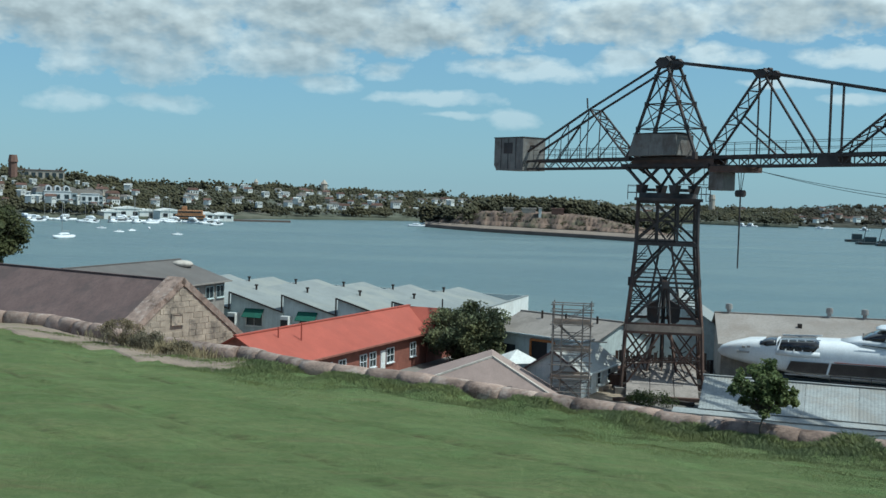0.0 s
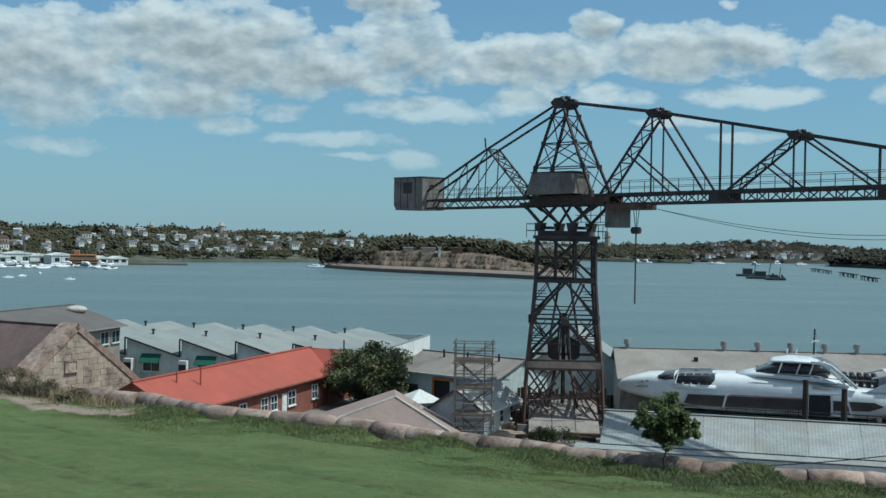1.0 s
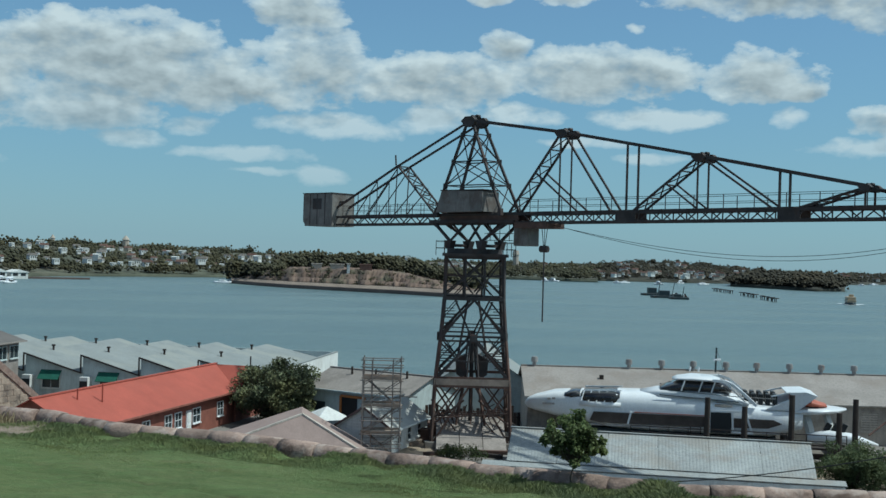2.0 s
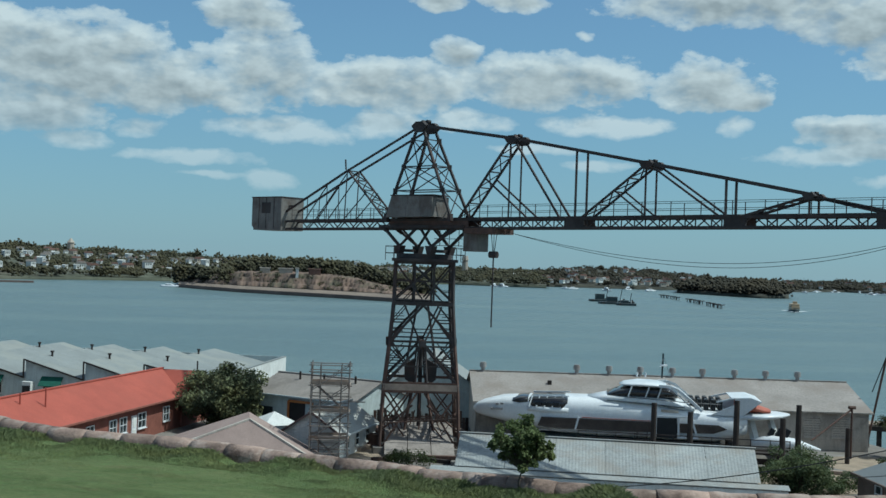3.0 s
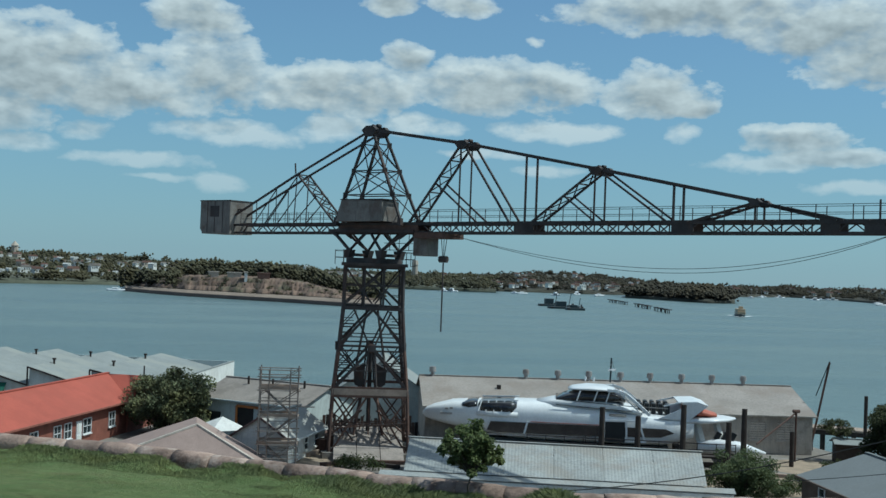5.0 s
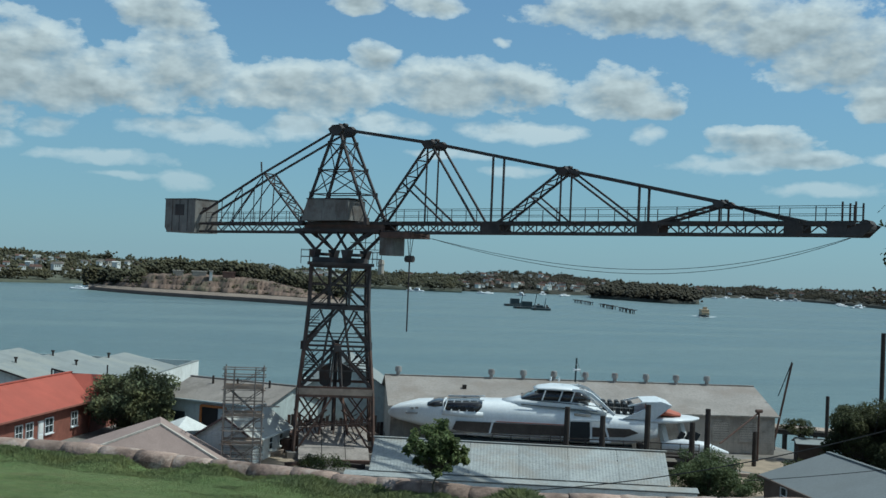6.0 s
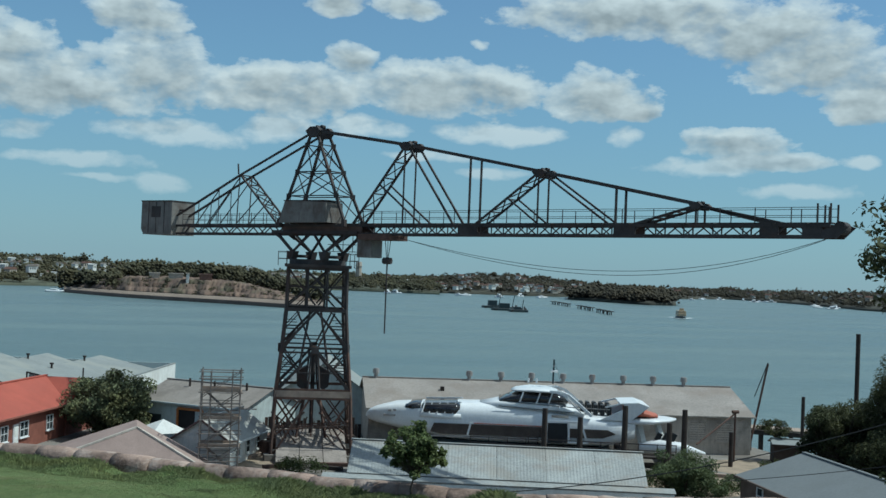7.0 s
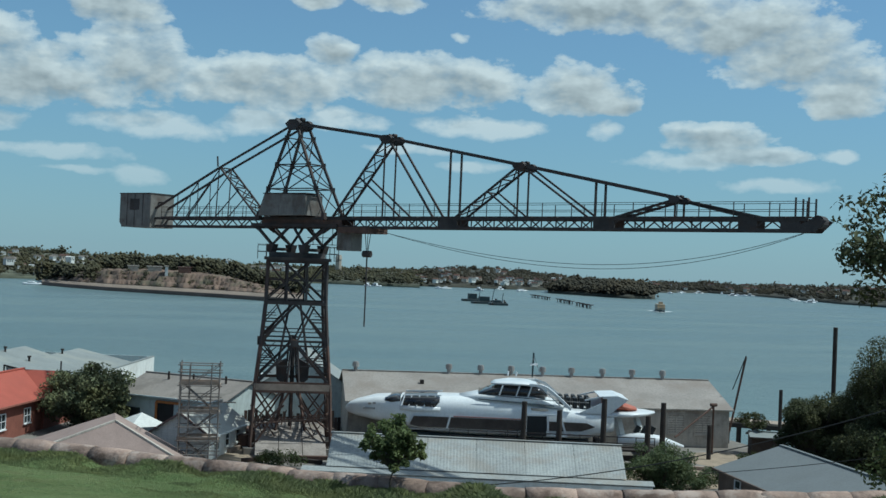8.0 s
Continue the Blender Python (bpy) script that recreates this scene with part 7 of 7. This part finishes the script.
def apartments(a, d, w, h, bay, arches):
    """A rendered block with a mansard roof and a white bay with tall windows and round-headed dormers."""
    q = at(a, d, 1.5)
    t = thing("apartment_building", "blue-grey apartment building with white window bays", "building", pose(q.x, q.y, q.z, 0, 0, -a + 12))
    part("wall", box(bmesh.new(), -w / 2, 0, -3, w / 2, 13, h), BLOCK_GREY, t)
    bm = bmesh.new()
    prism(bm, [(-w / 2 - .3, h), (w / 2 + .3, h), (w / 2 - .6, h + 2.2), (w / 2 - 2.2, h + 3.0), (-w / 2 + 2.2, h + 3.0), (-w / 2 + .6, h + 2.2)], 0.3, 12.7)
    part("roof", bm, FIBRO, t, "grey mansard roof")
    front = part("bay", box(bmesh.new(), -bay / 2, -1.6, -3, bay / 2, 0.6, h + 0.6), BLOCK_WHITE, t, "white rendered window bay")
    for z in (h * 0.34, h * 0.67, h + 0.6):
        part("cornice", box(bmesh.new(), -bay / 2 - .25, -1.9, z, bay / 2 + .25, -1.5, z + .4), BLOCK_WHITE, front)
    for x in (-bay * 0.34, 0.0, bay * 0.34):
        for z0, z1 in ((0.6, h * 0.29), (h * 0.39, h * 0.62), (h * 0.72, h * 0.92)):
            part("window", box(bmesh.new(), x - bay * 0.09, -1.68, z0, x + bay * 0.09, -1.55, z1), GLASS, front)
    for x in arches:
        bm = bmesh.new()
        prism(bm, [(x - 1.5, h + .6), (x + 1.5, h + .6), (x + 1.5, h + 2.4), (x + 1.0, h + 3.4), (x, h + 3.8), (x - 1.0, h + 3.4), (x - 1.5, h + 2.4)], -1.5, 2.0)
        dormer = part("dormer", bm, BLOCK_WHITE, t)
        bm = bmesh.new()
        prism(bm, [(x - .9, h + 1.0), (x + .9, h + 1.0), (x + .9, h + 2.4), (x + .5, h + 3.0), (x, h + 3.2), (x - .5, h + 3.0), (x - .9, h + 2.4)], -1.6, -1.4)
        part("window", bm, GLASS, dormer)
    for x in (-w * 0.42, w * 0.42):
        for r in range(4):
            part("window", box(bmesh.new(), x - 0.9, -0.12, h * (r + 0.3) / 4, x + 0.9, 0.05, h * (r + 0.75) / 4), GLASS, t)
    return t


apartments(-18.4, 640, 21, 11.5, 13.5, (-4.6, 0.0, 4.6))
apartments(-16.95, 645, 14, 10.5, 9.5, ())
for a, d, z, w, h, lab in ((-20.35, 780, 20, 6, 15, "brown brick church tower on the ridge"), (-9.2, 1010, 17, 4, 10, "pointed church spire above the trees"), (-5.9, 1000, 16, 6, 12, "stone spire above the trees"), (12.97, 1250, 11, 7, 16, "round water tower above the trees")):
    q = at(a, d, z)
    bm = bmesh.new()
    bmesh.ops.create_cone(bm, cap_ends=True, segments=8, radius1=w / 2, radius2=w / 2.2, depth=h * 0.7, matrix=Matrix.Translation((0, 0, h * 0.35)))
    bmesh.ops.create_cone(bm, cap_ends=True, segments=8, radius1=w / 1.8, radius2=(0.3 if "spire" in lab else w / 2.4), depth=h * 0.3, matrix=Matrix.Translation((0, 0, h * 0.85)))
    ob = part("tower", bm, FAR_RED if "brick" in lab else FAR_TAN)
    ob.matrix_basis = pose(q.x, q.y, q.z)
    tagged(ob, lab, "tower")
far_block("long_hall", "long red-roofed hall on the ridge", -19.3, 800, 19, 34, 14, 7, 1, 8, FAR_TAN, FAR_RED)
for a, d, z, w, h, m1, lab in ((4.2, 592, 10.2, 7, 1.9, FAR_TAN, "ruined tan brick building on the island"), (5.6, 580, 10.4, 6, 2.0, FAR_RED, "red brick building on the island"), (3.2, 598, 10, 5, 2.0, FAR_TAN, "small tan hut on the island"), (4.75, 575, 10, 1.4, 2.6, WALL_WHITE, "small white kiosk on the island")):
    far_block("island_building", lab, a, d, z, w, 7, h, 0, 0, m1, FAR_RED if m1 is FAR_RED else FAR_TAN)

# ---- boats on the water ----
def yacht(length, mast, label, mat=WHITE):
    t = thing("yacht", label, "boat", Matrix(), "moored boats")
    part("hull", loft(bmesh.new(), [(-length / 2, 0, 0.2, 0.3, 1.2), (-length * 0.3, 0, length * 0.11, -0.3, 1.1), (0, 0, length * 0.15, -0.4, 1.05), (length * 0.4, 0, length * 0.13, -0.3, 1.1), (length / 2, 0, length * 0.11, 0.1, 1.15)], 10, 2.6), mat, t, "", True)
    part("cabin", loft(bmesh.new(), [(-length * 0.2, 0, length * 0.06, 1.0, 1.4), (-length * 0.05, 0, length * 0.09, 1.0, 1.9), (length * 0.2, 0, length * 0.09, 1.0, 1.85), (length * 0.25, 0, length * 0.07, 1.0, 1.3)], 10, 3), mat, t)
    if mast:
        bar("mast", (-length * 0.05, 0, 1.0), (-length * 0.05, 0, mast), 0.16, TUBE, t, sides=6)
        bar("boom", (-length * 0.05, 0, 2.4), (length * 0.35, 0, 2.4), 0.2, TUBE, t, sides=6)
    return t


def cruiser(length, label):
    t = yacht(length, 0, label)
    part("bridge", loft(bmesh.new(), [(-length * 0.1, 0, length * 0.08, 1.8, 2.3), (0, 0, length * 0.09, 1.8, 3.0), (length * 0.2, 0, length * 0.09, 1.8, 3.0)], 10, 3), WHITE, t)
    part("window", box(bmesh.new(), -length * 0.16, -length * 0.155, 1.2, length * 0.2, length * 0.155, 1.6), TINT, t)
    return t


sail, motor = yacht(10, 12, "white sailing yacht at its mooring"), cruiser(13, "white motor cruiser on the water")
spots = [(sail, at(-18.1, 395), 70), (sail, at(-12.9, 440), 20), (sail, at(-15.0, 470), 60), (sail, at(-14.2, 500), 100), (sail, at(-16.4, 490), 10), (sail, at(-15.6, 455), 30), (sail, at(-1.3, 640), 160), (sail, at(-0.9, 655), 20)]
rng = random.Random(14)
for i in range(26):
    spots.append((rng.choice((motor, motor, sail)), at(-20 + 11.5 * rng.random(), rng.uniform(560, 612)), rng.uniform(0, 360)))
for i in range(34):
    a = rng.uniform(13.2, 36)
    dd = interp(WEST, a)[0] - rng.uniform(15, 130)
    if 23 < a < 29:
        continue
    spots.append((rng.choice((motor, sail)), at(a, dd), rng.uniform(0, 360)))
used = set()
for src, q, turn in spots:
    m = pose(q.x, q.y, 0, 0, 0, turn)
    if src.name not in used:
        used.add(src.name)
        src.matrix_basis = m
    else:
        o = copy_thing(src, m)
        if src is sail and 420 < q.length < 520:
            o.scale = (0.42, 0.42, 0.42)
# marina sheds and jetty
for k, (a, w, h) in enumerate(((-15.9, 9, 3.4), (-15.1, 14, 5.2), (-14.2, 11, 4.0), (-13.2, 12, 4.6), (-11.4, 6, 3.2), (-10.6, 9, 3.0))):
    q = at(a, 632 + 4 * (k % 3), 1.5)
    sh = thing("marina_shed", "low white boat shed at the marina shore", "shed", pose(q.x, q.y, q.z, 0, 0, -a + 25), "marina sheds")
    part("wall", box(bmesh.new(), -w / 2, 0, -2, w / 2, 9, h - 1.2), WALL_WHITE, sh)
    bm = bmesh.new()
    prism(bm, [(-w / 2 - .4, h - 1.2), (w / 2 + .4, h - 1.2), (w / 2 + .4, h - 1.0), (0, h + .3), (-w / 2 - .4, h - 1.0)], -.4, 9.4)
    part("roof", bm, WALL_WHITE, sh)
    for x in ((-w * 0.25, w * 0.22) if k % 2 else (w * 0.1,)):
        part("opening", box(bmesh.new(), x - 1.3, -.1, 0.1, x + 1.3, .1, h * 0.5), DARK, sh)
q = at(-9.6, 650, 0)
jb = part("pontoon", box(bmesh.new(), -24, -2, -0.5, 24, 2, 1.0), SEAWALL)
jb.matrix_basis = pose(q.x, q.y, 0, 0, 0, 14)
tagged(jb, "low grey floating pontoon at the marina", "pontoon")


def ferry(name, label, length, colour, q, turn, decks=2):
    t = thing(name, label, "ferry", pose(q.x, q.y, 0, 0, 0, turn))
    part("hull", loft(bmesh.new(), [(-length / 2, 0, 0.6, 0.2, 2.2), (-length * 0.32, 0, length * 0.13, -0.4, 2.0), (0, 0, length * 0.15, -0.5, 1.9), (length * 0.35, 0, length * 0.14, -0.4, 2.0), (length / 2, 0, length * 0.06, 0.2, 2.2)], 12, 3), HULL_DARK, t, "dark hull", True)
    for k in range(decks):
        part("deck_house", box(bmesh.new(), -length * (0.36 - 0.06 * k), -length * 0.13, 1.9 + 2.2 * k, length * (0.38 - 0.06 * k), length * 0.13, 4.0 + 2.2 * k, None, 0.15), colour, t)
        part("window_band", box(bmesh.new(), -length * (0.34 - 0.06 * k), -length * 0.133, 2.7 + 2.2 * k, length * (0.36 - 0.06 * k), length * 0.133, 3.4 + 2.2 * k), TINT, t)
    part("wheelhouse", box(bmesh.new(), -length * 0.2, -length * 0.07, 6.3, -length * 0.08, length * 0.07, 8.2, None, 0.1), colour, t)
    return t


FERRY_ORANGE = material("ferry_orange_paint", (0.42, 0.20, 0.09), 0.6)
FERRY_TAN = material("ferry_cream_paint", (0.48, 0.36, 0.23), 0.6)
ferry("harbour_ferry", "orange and brown double-deck ferry berthed at the marina", 20, FERRY_ORANGE, at(-12.3, 606), 8)
ferry("harbour_ferry", "small cream double-deck ferry under way", 15, FERRY_TAN, at(28.75, 600), 90 - 28.75 + 8).scale = (1.0, 1.0, 0.62)
wk = bmesh.new()
FOAM = material("white_foam", (0.7, 0.74, 0.75), 0.9, 0, 0.7, 1.1, 0.4, 2.0, 0.3)
for s in (-1, 1):
    slab(wk, at(28.75, 590, 0.12), at(28.75 + s * 0.12, 588, 0.12), at(28.75 + s * 0.62, 612, 0.05), at(28.75 + s * 0.42, 614, 0.05), 0.05)
tagged(part("bow_wave", wk, FOAM), "white bow wave spreading from the ferry", "wake", kind="stuff")
# work barges and a broken row of piles
for a, d, w, h, lab in ((20.3, 600, 15, 2.6, "dark steel work barge with machinery"), (20.9, 585, 9, 1.4, "low flat dark work barge"), (19.7, 640, 13, 3.0, "dark covered work barge")):
    q = at(a, d, 0)
    t = thing("work_barge", lab, "barge", pose(q.x, q.y, 0, 0, 0, -a + 12))
    part("hull", box(bmesh.new(), -w / 2, -3, -0.4, w / 2, 3, 1.2, None, 0.15), HULL_DARK, t)
    part("deck_house", box(bmesh.new(), -w * 0.25, -2, 1.2, w * 0.1, 2, 1.2 + h, None, 0.1), HULL_DARK, t)
    for k in range(4):
        part("deck_gear", box(bmesh.new(), w * (0.14 + 0.09 * k), -1.5 + 0.5 * k, 1.2, w * (0.2 + 0.09 * k), 0.4 + 0.5 * k, 1.9 + 0.45 * (k * 7 % 3), None, 0.08), (HULL_DARK, WALL_WHITE, TIMBER, RUST)[k], t)
    bar("tyre_fender", (-w * 0.4, -3.1, 0.5), (-w * 0.4, -3.5, 0.5), 1.3, TIMBER, t, sides=12)
    bar("crane_mast", (w * 0.2, 0, 1.2), (w * 0.28, 0, 4 + 1.6 * h), 0.3, HULL_DARK, t)
for i in range(16):
    f = i / 15
    if i in (5, 6, 11):
        continue
    q = at(22.6 + 2.75 * f, 790 - 195 * f, 0)
    t = thing("dolphin_pile", "short dark timber mooring dolphin in the water", "pile", pose(q.x, q.y, 0, 0, 0, 20 * i), "mooring dolphins")
    for k in range(3):
        bar("pile", (math.cos(k * 2.1) * 1.2, math.sin(k * 2.1) * 1.2, -1), (math.cos(k * 2.1) * 0.9, math.sin(k * 2.1) * 0.9, 2.0), 0.45, TIMBER, t, sides=7)
    part("cap", box(bmesh.new(), -1.9, -1.3, 1.7, 1.9, 1.3, 2.1), TIMBER, t)
